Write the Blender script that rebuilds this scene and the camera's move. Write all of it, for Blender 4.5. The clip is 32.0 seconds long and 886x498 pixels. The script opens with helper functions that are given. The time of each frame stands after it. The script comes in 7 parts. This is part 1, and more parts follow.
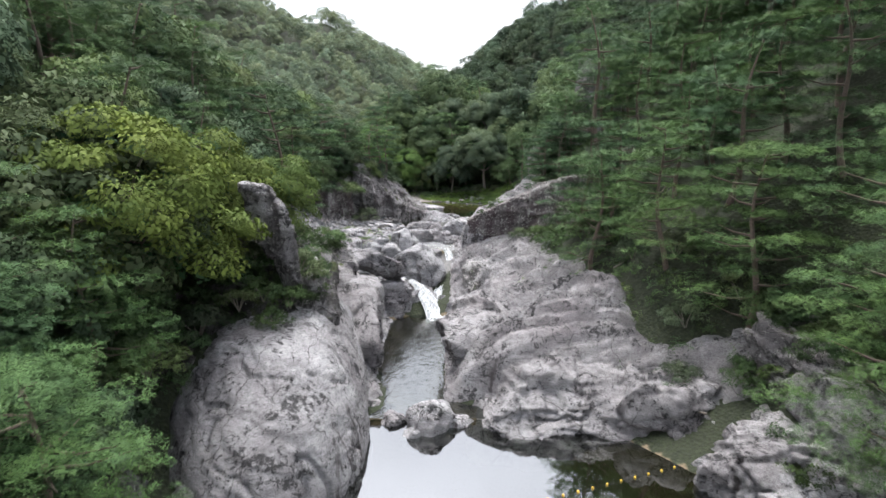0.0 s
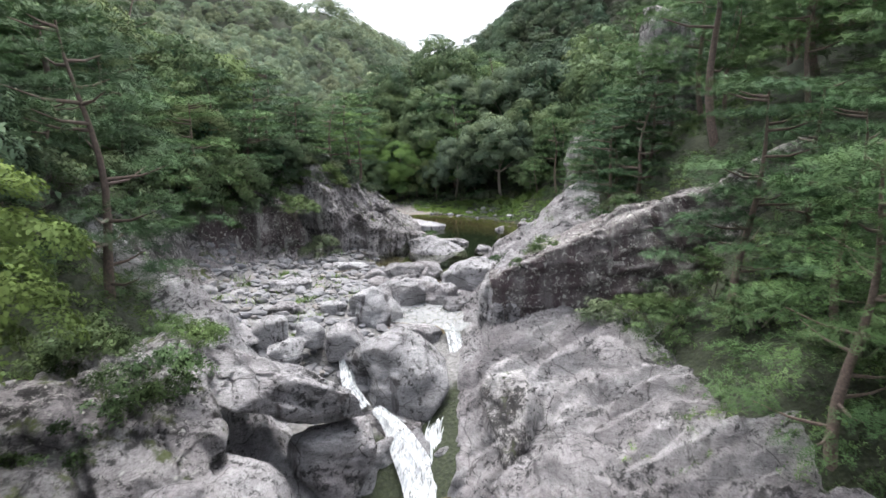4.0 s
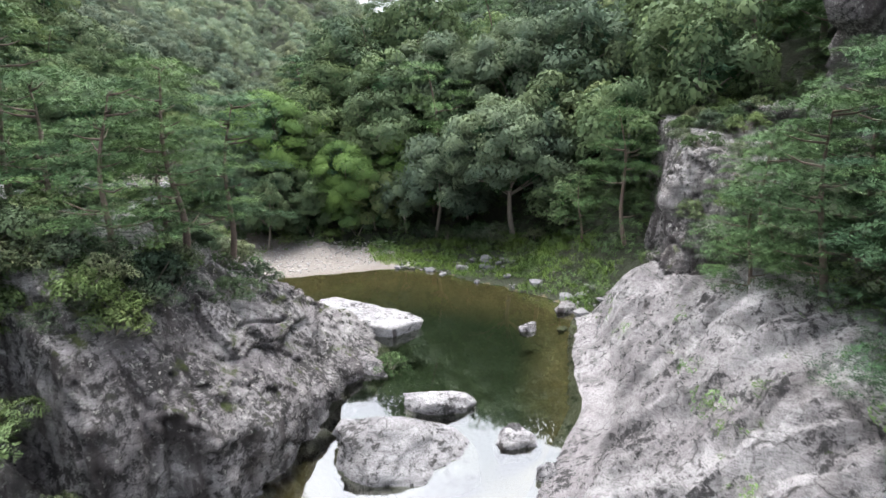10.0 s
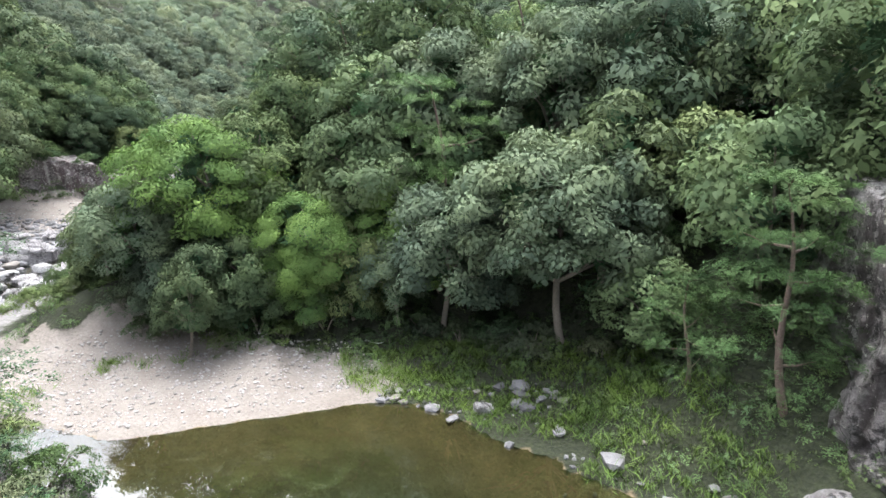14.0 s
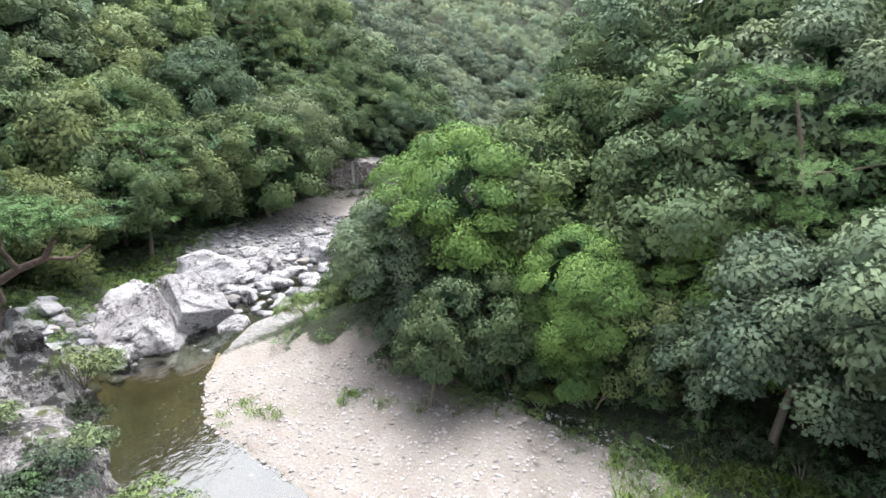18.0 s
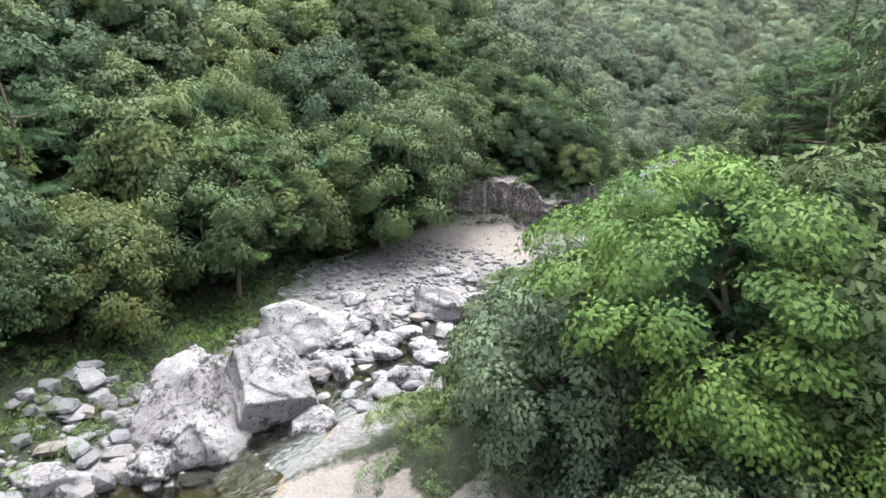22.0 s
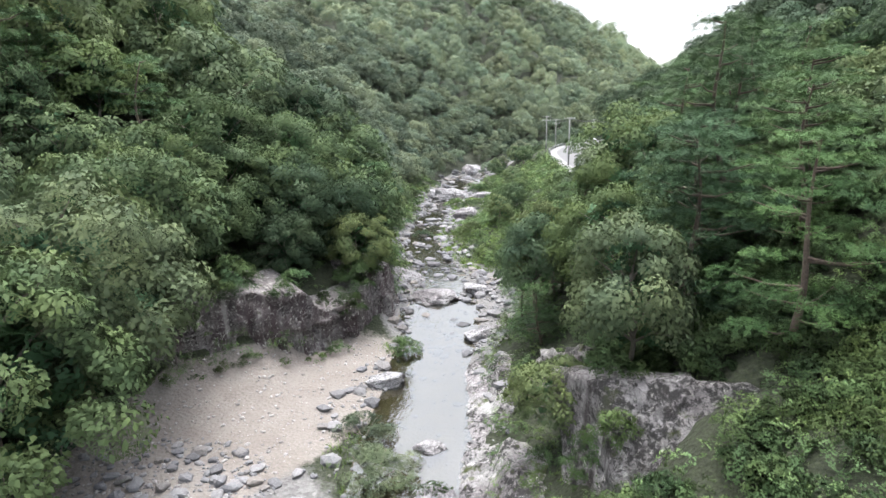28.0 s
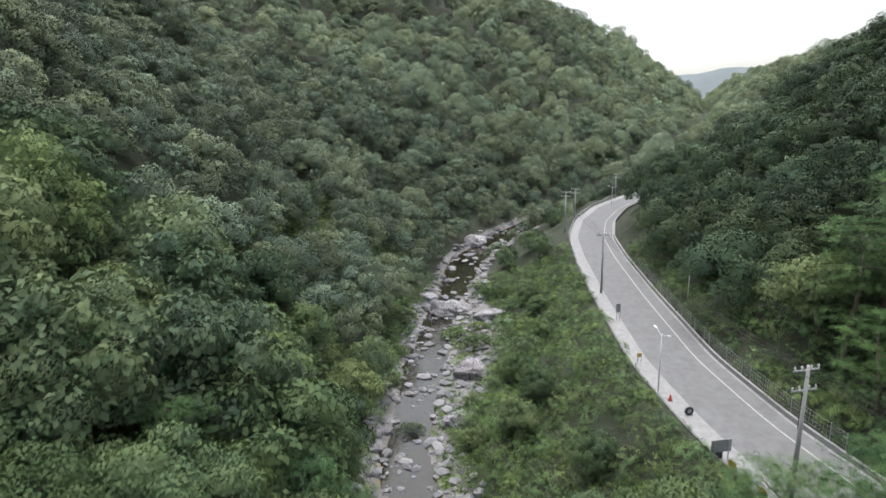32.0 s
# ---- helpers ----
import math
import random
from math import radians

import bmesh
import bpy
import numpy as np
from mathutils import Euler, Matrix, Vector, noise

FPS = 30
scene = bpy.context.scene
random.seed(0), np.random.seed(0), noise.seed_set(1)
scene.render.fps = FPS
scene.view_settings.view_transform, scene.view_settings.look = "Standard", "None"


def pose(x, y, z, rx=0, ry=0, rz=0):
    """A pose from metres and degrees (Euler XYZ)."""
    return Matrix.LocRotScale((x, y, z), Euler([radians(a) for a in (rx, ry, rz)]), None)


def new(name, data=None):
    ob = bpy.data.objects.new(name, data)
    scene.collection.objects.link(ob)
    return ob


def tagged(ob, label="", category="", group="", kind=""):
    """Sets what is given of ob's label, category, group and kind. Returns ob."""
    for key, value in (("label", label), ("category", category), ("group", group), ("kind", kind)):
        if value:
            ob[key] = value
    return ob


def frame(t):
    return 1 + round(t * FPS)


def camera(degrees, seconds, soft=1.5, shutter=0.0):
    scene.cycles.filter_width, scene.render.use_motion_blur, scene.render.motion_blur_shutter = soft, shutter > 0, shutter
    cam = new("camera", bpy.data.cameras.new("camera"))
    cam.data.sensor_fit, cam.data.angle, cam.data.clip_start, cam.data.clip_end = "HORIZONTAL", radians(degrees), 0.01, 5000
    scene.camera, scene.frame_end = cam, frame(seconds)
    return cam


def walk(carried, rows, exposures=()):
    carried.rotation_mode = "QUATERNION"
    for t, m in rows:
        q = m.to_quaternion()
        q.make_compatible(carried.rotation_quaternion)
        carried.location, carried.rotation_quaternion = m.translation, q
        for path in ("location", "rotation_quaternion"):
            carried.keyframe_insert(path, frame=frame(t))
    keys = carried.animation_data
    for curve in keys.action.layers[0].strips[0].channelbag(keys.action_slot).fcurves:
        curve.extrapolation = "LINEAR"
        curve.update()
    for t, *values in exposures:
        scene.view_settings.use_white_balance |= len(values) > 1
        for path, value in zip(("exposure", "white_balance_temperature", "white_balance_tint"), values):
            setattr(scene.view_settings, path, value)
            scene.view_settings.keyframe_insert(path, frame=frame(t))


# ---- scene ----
cam = camera(74.8, 32.0, shutter=0.25)
METRES, EYE, TILT, LEAN, TURN = 160.0, 11.2, -10.4, 0.0, 0.0
ROWS = [
    (0.0, 0.0, 0.0, 0.0, 0.0, 0.0, -0.0),
    (0.5, -0.0, 0.0203, 0.0032, 0.01, 0.0, 0.01),
    (1.0, -0.0, 0.0413, 0.0065, 0.02, -0.02, 0.02),
    (1.5, 0.0002, 0.063, 0.0101, 0.08, -0.03, 0.04),
    (2.0, 0.0003, 0.0849, 0.0139, 0.1, -0.06, 0.05),
    (2.5, 0.0003, 0.1072, 0.0178, 0.12, -0.07, 0.06),
    (3.0, 0.0005, 0.1298, 0.0219, 0.15, -0.08, 0.06),
    (3.5, 0.0007, 0.1524, 0.0259, 0.18, -0.08, 0.05),
    (5.5, -0.0003, 0.2414, 0.0411, 0.2, -3.41, 0.27),
    (6.0, -0.0006, 0.263, 0.0449, 0.2, -3.4, 0.27),
    (6.5, -0.0008, 0.2845, 0.0497, 0.2, -3.37, 0.35),
    (7.0, -0.0011, 0.3054, 0.0559, 0.13, -3.37, 0.31),
    (7.5, -0.0012, 0.3256, 0.0625, 0.1, -3.34, 0.31),
    (8.0, -0.0014, 0.3429, 0.0679, 0.0, -3.33, 0.33),
    (8.5, -0.0013, 0.3541, 0.0717, -0.2, -3.31, 0.4),
    (9.0, -0.0008, 0.3615, 0.075, -2.03, -3.38, 0.74),
    (9.5, -0.0004, 0.3678, 0.0777, -2.42, -3.37, 0.81),
    (10.0, 0.0005, 0.3779, 0.0813, -2.35, -3.43, 0.75),
    (10.5, 0.0013, 0.3919, 0.0863, -2.33, -3.45, 0.72),
    (11.0, 0.0021, 0.4085, 0.0924, -2.26, -3.51, 0.59),
    (11.5, 0.0033, 0.4265, 0.0989, -2.15, -3.44, 0.65),
    (12.0, 0.0039, 0.4436, 0.1042, -2.22, -3.44, 0.61),
    (12.5, 0.0043, 0.4571, 0.1086, -2.25, -3.45, 0.65),
    (13.0, 0.0045, 0.468, 0.1117, -2.23, -3.44, 0.67),
    (13.5, 0.0047, 0.4778, 0.1131, -2.19, -3.5, 0.69),
    (15.5, 0.0038, 0.5099, 0.1177, 4.95, -3.52, -0.56),
    (16.0, 0.0026, 0.5157, 0.119, 8.35, -3.54, -1.2),
    (16.5, 0.001, 0.5218, 0.1203, 12.55, -3.57, -1.98),
    (17.0, -0.001, 0.5278, 0.1217, 16.75, -3.65, -2.76),
    (17.5, -0.0036, 0.5337, 0.1229, 21.19, -3.77, -3.59),
    (18.0, -0.0065, 0.5395, 0.1241, 25.78, -3.92, -4.44),
    (18.5, -0.0098, 0.5452, 0.1253, 29.1, -4.06, -5.01),
    (19.0, -0.0138, 0.5511, 0.1266, 33.19, -4.3, -5.68),
    (19.5, -0.0178, 0.5563, 0.1277, 37.26, -4.6, -6.35),
    (20.0, -0.0221, 0.562, 0.1287, 37.95, -4.59, -6.43),
    (20.5, -0.0287, 0.5702, 0.1303, 38.04, -4.58, -6.41),
    (21.0, -0.0376, 0.5812, 0.1325, 38.09, -4.56, -6.4),
    (21.5, -0.0479, 0.5939, 0.1352, 38.13, -4.48, -6.43),
    (22.0, -0.059, 0.6075, 0.1383, 38.16, -4.41, -6.43),
    (22.5, -0.0706, 0.622, 0.1416, 38.21, -4.36, -6.41),
    (23.0, -0.0828, 0.6367, 0.1462, 38.23, -4.33, -6.42),
    (23.5, -0.0948, 0.6514, 0.1519, 38.21, -4.28, -6.42),
    (24.0, -0.1055, 0.6661, 0.1558, 34.61, -3.83, -5.71),
    (24.5, -0.1125, 0.6777, 0.1582, 28.53, -3.26, -4.49),
    (25.0, -0.1169, 0.6868, 0.1602, 22.6, -2.91, -3.33),
    (25.5, -0.1202, 0.6942, 0.1629, 20.97, -2.93, -3.0),
    (27.5, -0.1299, 0.7207, 0.1863, 18.6, -3.14, -2.34),
    (28.0, -0.1321, 0.7276, 0.1932, 15.25, -3.07, -1.72),
    (28.5, -0.1337, 0.7343, 0.201, 15.2, -3.14, -1.73),
    (29.0, -0.1352, 0.74, 0.2114, 15.21, -3.2, -1.72),
    (29.5, -0.1368, 0.7463, 0.2223, 15.25, -3.24, -1.72),
    (30.0, -0.1397, 0.7577, 0.234, 15.35, -3.29, -1.73),
    (30.5, -0.1452, 0.78, 0.2482, 15.52, -3.33, -1.71),
    (31.0, -0.1528, 0.8114, 0.2682, 15.67, -3.44, -1.68),
    (31.5, -0.1624, 0.8461, 0.294, 15.7, -3.51, -1.74),
    (32.0, -0.1698, 0.8735, 0.3199, 15.58, -3.46, -1.59),
]
EXPOSURES = [(0.0, 0.84), (3.0, 1.0), (9.0, 1.15), (11.0, 1.35), (13.0, 1.53), (16.0, 1.53), (22.0, 1.44), (25.0, 1.33), (28.0, 1.18), (30.0, 1.02), (31.0, 0.86), (32.0, 0.44)]
walk(cam, [(t, pose(0, 0, EYE, TILT, LEAN, TURN) @ pose(METRES * x, METRES * y, METRES * z, 90 + pitch, roll, yaw)) for t, x, y, z, yaw, pitch, roll in ROWS], EXPOSURES)
from mathutils.bvhtree import BVHTree


# ---- light: an overcast summer sky, brightest overhead ----
SUN_ELEV, SUN_AZ = 76.0, -22.0
world = bpy.data.worlds.new("overcast_sky")
scene.world = world
world.use_nodes = True
wn, wl = world.node_tree.nodes, world.node_tree.links
wn.clear()
sky = wn.new("ShaderNodeTexSky")
sky.sky_type, sky.sun_disc = "NISHITA", False
sky.sun_elevation, sky.sun_rotation = radians(SUN_ELEV), radians(SUN_AZ)
sky.air_density, sky.dust_density, sky.ozone_density = 1.0, 4.0, 1.0
grey = wn.new("ShaderNodeHueSaturation")
grey.inputs["Saturation"].default_value = 0.36
coord = wn.new("ShaderNodeTexCoord")
cloud = wn.new("ShaderNodeTexNoise")
cloud.inputs["Scale"].default_value, cloud.inputs["Detail"].default_value = 2.6, 6.0
cloud_map = wn.new("ShaderNodeMapRange")
cloud_map.inputs["From Min"].default_value, cloud_map.inputs["From Max"].default_value = 0.3, 0.75
cloud_map.inputs["To Min"].default_value, cloud_map.inputs["To Max"].default_value = 0.92, 1.3
veil = wn.new("ShaderNodeMix")
veil.data_type, veil.blend_type = "RGBA", "MULTIPLY"
veil.inputs[0].default_value = 1.0
back = wn.new("ShaderNodeBackground")
back.inputs["Strength"].default_value = 0.15
wout = wn.new("ShaderNodeOutputWorld")
wl.new(sky.outputs[0], grey.inputs["Color"])
wl.new(coord.outputs["Generated"], cloud.inputs["Vector"])
wl.new(cloud.outputs["Fac"], cloud_map.inputs["Value"])
wl.new(grey.outputs[0], veil.inputs[6])
wl.new(cloud_map.outputs[0], veil.inputs[7])
# an overcast sky is brighter overhead than at the horizon
height = wn.new("ShaderNodeSeparateXYZ")
wl.new(coord.outputs["Generated"], height.inputs[0])
zenith = wn.new("ShaderNodeValToRGB")
zenith.color_ramp.elements[0].position, zenith.color_ramp.elements[0].color = 0.0, (2.1, 2.1, 2.1, 1)
zenith.color_ramp.elements[1].position, zenith.color_ramp.elements[1].color = 1.0, (1.95, 1.95, 1.95, 1)
middle = zenith.color_ramp.elements.new(0.16)
middle.color = (1.35, 1.35, 1.35, 1)
wl.new(height.outputs["Z"], zenith.inputs["Fac"])
dome_ = wn.new("ShaderNodeMix")
dome_.data_type, dome_.blend_type = "RGBA", "MULTIPLY"
dome_.inputs[0].default_value = 1.0
wl.new(veil.outputs[2], dome_.inputs[6])
wl.new(zenith.outputs[0], dome_.inputs[7])
wl.new(dome_.outputs[2], back.inputs["Color"])
wl.new(back.outputs[0], wout.inputs["Surface"])
sun = new("sun", bpy.data.lights.new("sun", "SUN"))
sun.data.energy, sun.data.angle, sun.data.color = 1.9, radians(36), (1.0, 1.0, 0.995)
sun.matrix_world = pose(0, 0, 300, 90 - SUN_ELEV, 0, 180 - SUN_AZ)

# ---- arithmetic ----


def lattice(ix, iy, iz, seed):
    h = (ix * 374761393 + iy * 668265263 + iz * 2147483647 + seed * 974711) & 0xFFFFFFFF
    h = ((h ^ (h >> 13)) * 1274126177) & 0xFFFFFFFF
    return ((h ^ (h >> 16)) & 0xFFFF) / 65535.0


def vnoise(p, seed=0):
    """Smooth noise from -1 to 1 at the points p."""
    p = np.asarray(p, float)
    c = np.floor(p).astype(np.int64)
    f = p - c
    f = f * f * f * (f * (f * 6 - 15) + 10)
    total = 0
    for dx in (0, 1):
        for dy in (0, 1):
            for dz in (0, 1):
                w = (f[:, 0] if dx else 1 - f[:, 0]) * (f[:, 1] if dy else 1 - f[:, 1]) * (f[:, 2] if dz else 1 - f[:, 2])
                total = total + w * lattice(c[:, 0] + dx, c[:, 1] + dy, c[:, 2] + dz, seed)
    return total * 2 - 1


def fbm(p, octaves=4, seed=0, gain=0.5):
    p = np.asarray(p, float)
    total, amp = np.zeros(len(p)), 1.0
    for k in range(octaves):
        total += amp * vnoise(p * 2.03 ** k + 13.7 * k, seed + k)
        amp *= gain
    return total


# ---- meshes ----
def mesh_of(name, verts, faces, mats, smooth=True, index=None):
    """A mesh from arrays; faces all have the same number of corners."""
    verts, faces = np.asarray(verts, np.float32), np.asarray(faces, np.int32)
    me = bpy.data.meshes.new(name)
    n, k = faces.shape
    me.vertices.add(len(verts))
    me.vertices.foreach_set("co", verts.ravel())
    me.loops.add(n * k)
    me.loops.foreach_set("vertex_index", faces.ravel())
    me.polygons.add(n)
    me.polygons.foreach_set("loop_start", np.arange(n, dtype=np.int32) * k)
    me.polygons.foreach_set("loop_total", np.full(n, k, np.int32))
    me.polygons.foreach_set("use_smooth", np.full(n, smooth))
    for m in mats if isinstance(mats, (list, tuple)) else [mats]:
        me.materials.append(m)
    if index is not None:
        me.polygons.foreach_set("material_index", np.asarray(index, np.int32))
    me.update(calc_edges=True)
    return me


def bm_mesh(name, bm, material, smooth=False):
    me = bpy.data.meshes.new(name)
    bm.to_mesh(me)
    bm.free()
    me.materials.append(material)
    if smooth:
        me.polygons.foreach_set("use_smooth", np.full(len(me.polygons), True))
    return me


def part(name, bm, material, parent, label="", smooth=False):
    """Links a bmesh or a finished mesh as one part under a thing."""
    me = bm_mesh(name, bm, material, smooth) if isinstance(bm, bmesh.types.BMesh) else bm
    ob = new(name, me)
    ob.parent = parent
    return tagged(ob, label)


def box(bm, size, at=(0, 0, 0), turn=None, bevel=0.0):
    m = Matrix.Translation(at) @ (turn or Matrix()) @ Matrix.Diagonal((*size, 1))
    made = bmesh.ops.create_cube(bm, size=1, matrix=m)
    if bevel:
        edges = {e for v in made["verts"] for e in v.link_edges}
        bmesh.ops.bevel(bm, geom=list(edges), offset=bevel, segments=2, affect="EDGES")
    return bm


def rod(bm, a, b, r1, r2=None, sides=10):
    """A tapered round bar from a to b."""
    a, b = Vector(a), Vector(b)
    d = b - a
    m = Matrix.Translation((a + b) / 2) @ d.to_track_quat("Z", "Y").to_matrix().to_4x4()
    bmesh.ops.create_cone(bm, cap_ends=True, segments=sides, radius1=r1, radius2=r1 if r2 is None else r2, depth=d.length, matrix=m)
    return bm


def tube(points, radii, sides=7):
    """Vertices and quads of a bent, tapered tube."""
    points, radii = np.asarray(points, float), np.asarray(radii, float)
    axis = np.gradient(points, axis=0)
    axis /= np.linalg.norm(axis, axis=1)[:, None] + 1e-9
    ref = np.where(np.abs(axis[:, 2:3]) < 0.9, [[0, 0, 1.0]], [[1.0, 0, 0]])
    u = np.cross(axis, ref)
    u /= np.linalg.norm(u, axis=1)[:, None]
    v = np.cross(axis, u)
    a = np.linspace(0, 2 * np.pi, sides, endpoint=False)
    ring = points[:, None] + radii[:, None, None] * (np.cos(a)[None, :, None] * u[:, None] + np.sin(a)[None, :, None] * v[:, None])
    n = len(points)
    i, j = np.meshgrid(np.arange(n - 1), np.arange(sides), indexing="ij")
    k = (j + 1) % sides
    faces = np.stack([i * sides + j, i * sides + k, (i + 1) * sides + k, (i + 1) * sides + j], -1).reshape(-1, 4)
    return ring.reshape(-1, 3), faces


def joined(pieces):
    verts, faces, base = [], [], 0
    for v, f in pieces:
        verts.append(v)
        faces.append(f + base)
        base += len(v)
    return np.concatenate(verts), np.concatenate(faces)


def round_normals(me, normals):
    """Shade leaves by the swell of their crown, so that light falls over it as over a soft mass."""
    n = normals / (np.linalg.norm(normals, axis=1)[:, None] + 1e-9)
    me.normals_split_custom_set_from_vertices(n.tolist())
    return me


# ---- materials ----
def material(name):
    m = bpy.data.materials.new(name)
    m.use_nodes = True
    n, l = m.node_tree.nodes, m.node_tree.links
    return m, n, l, n["Principled BSDF"]


def noise_node(n, l, scale, detail=6.0, rough=0.6, vector=None, warp=0.0):
    t = n.new("ShaderNodeTexNoise")
    t.inputs["Scale"].default_value, t.inputs["Detail"].default_value = scale, detail
    t.inputs["Roughness"].default_value, t.inputs["Distortion"].default_value = rough, warp
    if vector is not None:
        l.new(vector, t.inputs["Vector"])
    return t.outputs["Fac"]


def ramp(n, l, fac, stops):
    r = n.new("ShaderNodeValToRGB")
    while len(r.color_ramp.elements) < len(stops):
        r.color_ramp.elements.new(0.5)
    for e, (p, c) in zip(r.color_ramp.elements, stops):
        e.position, e.color = p, (*(c if isinstance(c, tuple) else (c, c, c)), 1)
    l.new(fac, r.inputs[0])
    return r.outputs[0]


def mixed(n, l, fac, a, b, how="MIX"):
    x = n.new("ShaderNodeMix")
    x.data_type, x.blend_type = "RGBA", how
    for sock, val in ((x.inputs[0], fac), (x.inputs[6], a), (x.inputs[7], b)):
        if isinstance(val, (int, float)):
            sock.default_value = val
        elif isinstance(val, tuple):
            sock.default_value = (*val, 1)
        else:
            l.new(val, sock)
    return x.outputs[2]


def bump(n, l, height, strength, distance, under=None):
    b = n.new("ShaderNodeBump")
    b.inputs["Strength"].default_value, b.inputs["Distance"].default_value = strength, distance
    l.new(height, b.inputs["Height"])
    if under is not None:
        l.new(under, b.inputs["Normal"])
    return b.outputs[0]


def place(n):
    return n.new("ShaderNodeNewGeometry").outputs["Position"]


def stretched(n, l, vector, scale, turn=(0, 0, 0)):
    m = n.new("ShaderNodeMapping")
    m.inputs["Scale"].default_value = scale
    m.inputs["Rotation"].default_value = [radians(a) for a in turn]
    l.new(vector, m.inputs["Vector"])
    return m.outputs[0]


def rock_material(name, light, mid, dark, lichen, stain, streak=0.0, moss=0.0, specks=0.0):
    """Weathered granite: cloudy mauve-grey tone, thin tilted layers, dark and pale lichen, dark runs down steep faces, moss on flats."""
    m, n, l, bsdf = material(name)
    p = place(n)
    big = noise_node(n, l, 0.22, 6, 0.62, p, 0.8)
    base = ramp(n, l, big, [(0.32, mid), (0.52, tuple((a + c) / 2 for a, c in zip(light, mid))), (0.66, light)])
    layers = noise_node(n, l, 1.0, 8, 0.68, stretched(n, l, p, (0.35, 0.5, 2.6), (22, -18, 28)), 0.9)
    base = mixed(n, l, 0.9, base, ramp(n, l, layers, [(0.30, 0.66), (0.48, 1.0), (0.7, 1.15)]), "MULTIPLY")
    fine = noise_node(n, l, 7.0, 9, 0.78, p)
    base = mixed(n, l, 0.9, base, ramp(n, l, fine, [(0.28, 0.52), (0.47, 0.97), (0.72, 1.2)]), "MULTIPLY")
    grit = noise_node(n, l, 24.0, 5, 0.7, p)
    base = mixed(n, l, 0.9, base, ramp(n, l, grit, [(0.34, 0.5), (0.5, 1.0), (0.68, 1.22)]), "MULTIPLY")
    # thin open seams along the layers
    sheets = noise_node(n, l, 1.0, 7, 0.62, stretched(n, l, p, (0.45, 0.6, 5.5), (24, -20, 30)), 0.7)
    seams = ramp(n, l, sheets, [(0.39, 1.0), (0.41, 0.45), (0.43, 1.0), (0.488, 1.05), (0.5, 0.32), (0.512, 1.05), (0.57, 1.1), (0.585, 0.5), (0.60, 1.0)])
    base = mixed(n, l, 0.85, base, seams, "MULTIPLY")
    rnd = n.new("ShaderNodeObjectInfo").outputs["Random"]
    base = mixed(n, l, 1.0, base, ramp(n, l, rnd, [(0.0, (0.82, 0.8, 0.8)), (1.0, (1.06, 1.06, 1.06))]), "MULTIPLY")
    where = noise_node(n, l, 0.55, 4, 0.6, p)
    spots = noise_node(n, l, 3.2, 10, 0.8, p, 0.3)
    both = n.new("ShaderNodeMath")
    both.operation = "MULTIPLY_ADD"
    l.new(where, both.inputs[0])
    both.inputs[1].default_value = 0.55
    l.new(spots, both.inputs[2])
    base = mixed(n, l, ramp(n, l, both.outputs[0], [(lichen + 0.24, 0.0), (lichen + 0.30, 0.9)]), base, dark)
    up = n.new("ShaderNodeSeparateXYZ")
    l.new(n.new("ShaderNodeNewGeometry").outputs["Normal"], up.inputs[0])
    if streak:
        run = noise_node(n, l, 1.0, 5, 0.6, stretched(n, l, p, (1.1, 1.1, 0.13)), 0.3)
        steep = ramp(n, l, up.outputs[2], [(0.35, 1.0), (0.68, 0.0)])
        fac = mixed(n, l, 1.0, ramp(n, l, run, [(0.62 - streak * 0.3, 0.0), (0.67 - streak * 0.08, 0.9)]), steep, "MULTIPLY")
        base = mixed(n, l, fac, base, stain)
        if streak > 0.8:
            pale_run = noise_node(n, l, 1.0, 5, 0.6, stretched(n, l, p, (0.9, 0.9, 0.07)), 0.2)
            fac = mixed(n, l, 1.0, ramp(n, l, pale_run, [(0.57, 0.0), (0.63, 0.85)]), steep, "MULTIPLY")
            base = mixed(n, l, fac, base, (0.30, 0.29, 0.28))
    if specks:
        pale = noise_node(n, l, 4.5, 7, 0.75, p, 0.5)
        base = mixed(n, l, ramp(n, l, pale, [(0.66 - specks * 0.1, 0.0), (0.70 - specks * 0.1, 0.8)]), base, (0.52, 0.52, 0.48))
    if moss:
        patch = noise_node(n, l, 0.8, 7, 0.7, p)
        flat = ramp(n, l, up.outputs[2], [(0.35, 0.0), (0.75, 1.0)])
        fac = mixed(n, l, 1.0, ramp(n, l, patch, [(0.62 - moss * 0.2, 0.0), (0.7 - moss * 0.2, 0.9)]), flat, "MULTIPLY")
        base = mixed(n, l, fac, base, (0.075, 0.095, 0.03))
    veins = n.new("ShaderNodeTexVoronoi")
    veins.feature = "DISTANCE_TO_EDGE"
    veins.inputs["Scale"].default_value = 0.3
    warp = n.new("ShaderNodeVectorMath")
    warp.operation = "MULTIPLY_ADD"
    wob = n.new("ShaderNodeTexNoise")
    wob.inputs["Scale"].default_value, wob.inputs["Detail"].default_value = 0.7, 6.0
    l.new(p, wob.inputs["Vector"])
    l.new(wob.outputs["Color"], warp.inputs[0])
    warp.inputs[1].default_value = (1.8, 1.8, 1.8)
    l.new(stretched(n, l, p, (1.3, 0.5, 1.6), (18, 10, 35)), warp.inputs[2])
    l.new(warp.outputs[0], veins.inputs["Vector"])
    crack = ramp(n, l, veins.outputs["Distance"], [(0.0, 0.0), (0.014, 1.0)])
    broken = ramp(n, l, where, [(0.46, 0.0), (0.56, 1.0)])
    crack = mixed(n, l, broken, crack, (1.0, 1.0, 1.0))
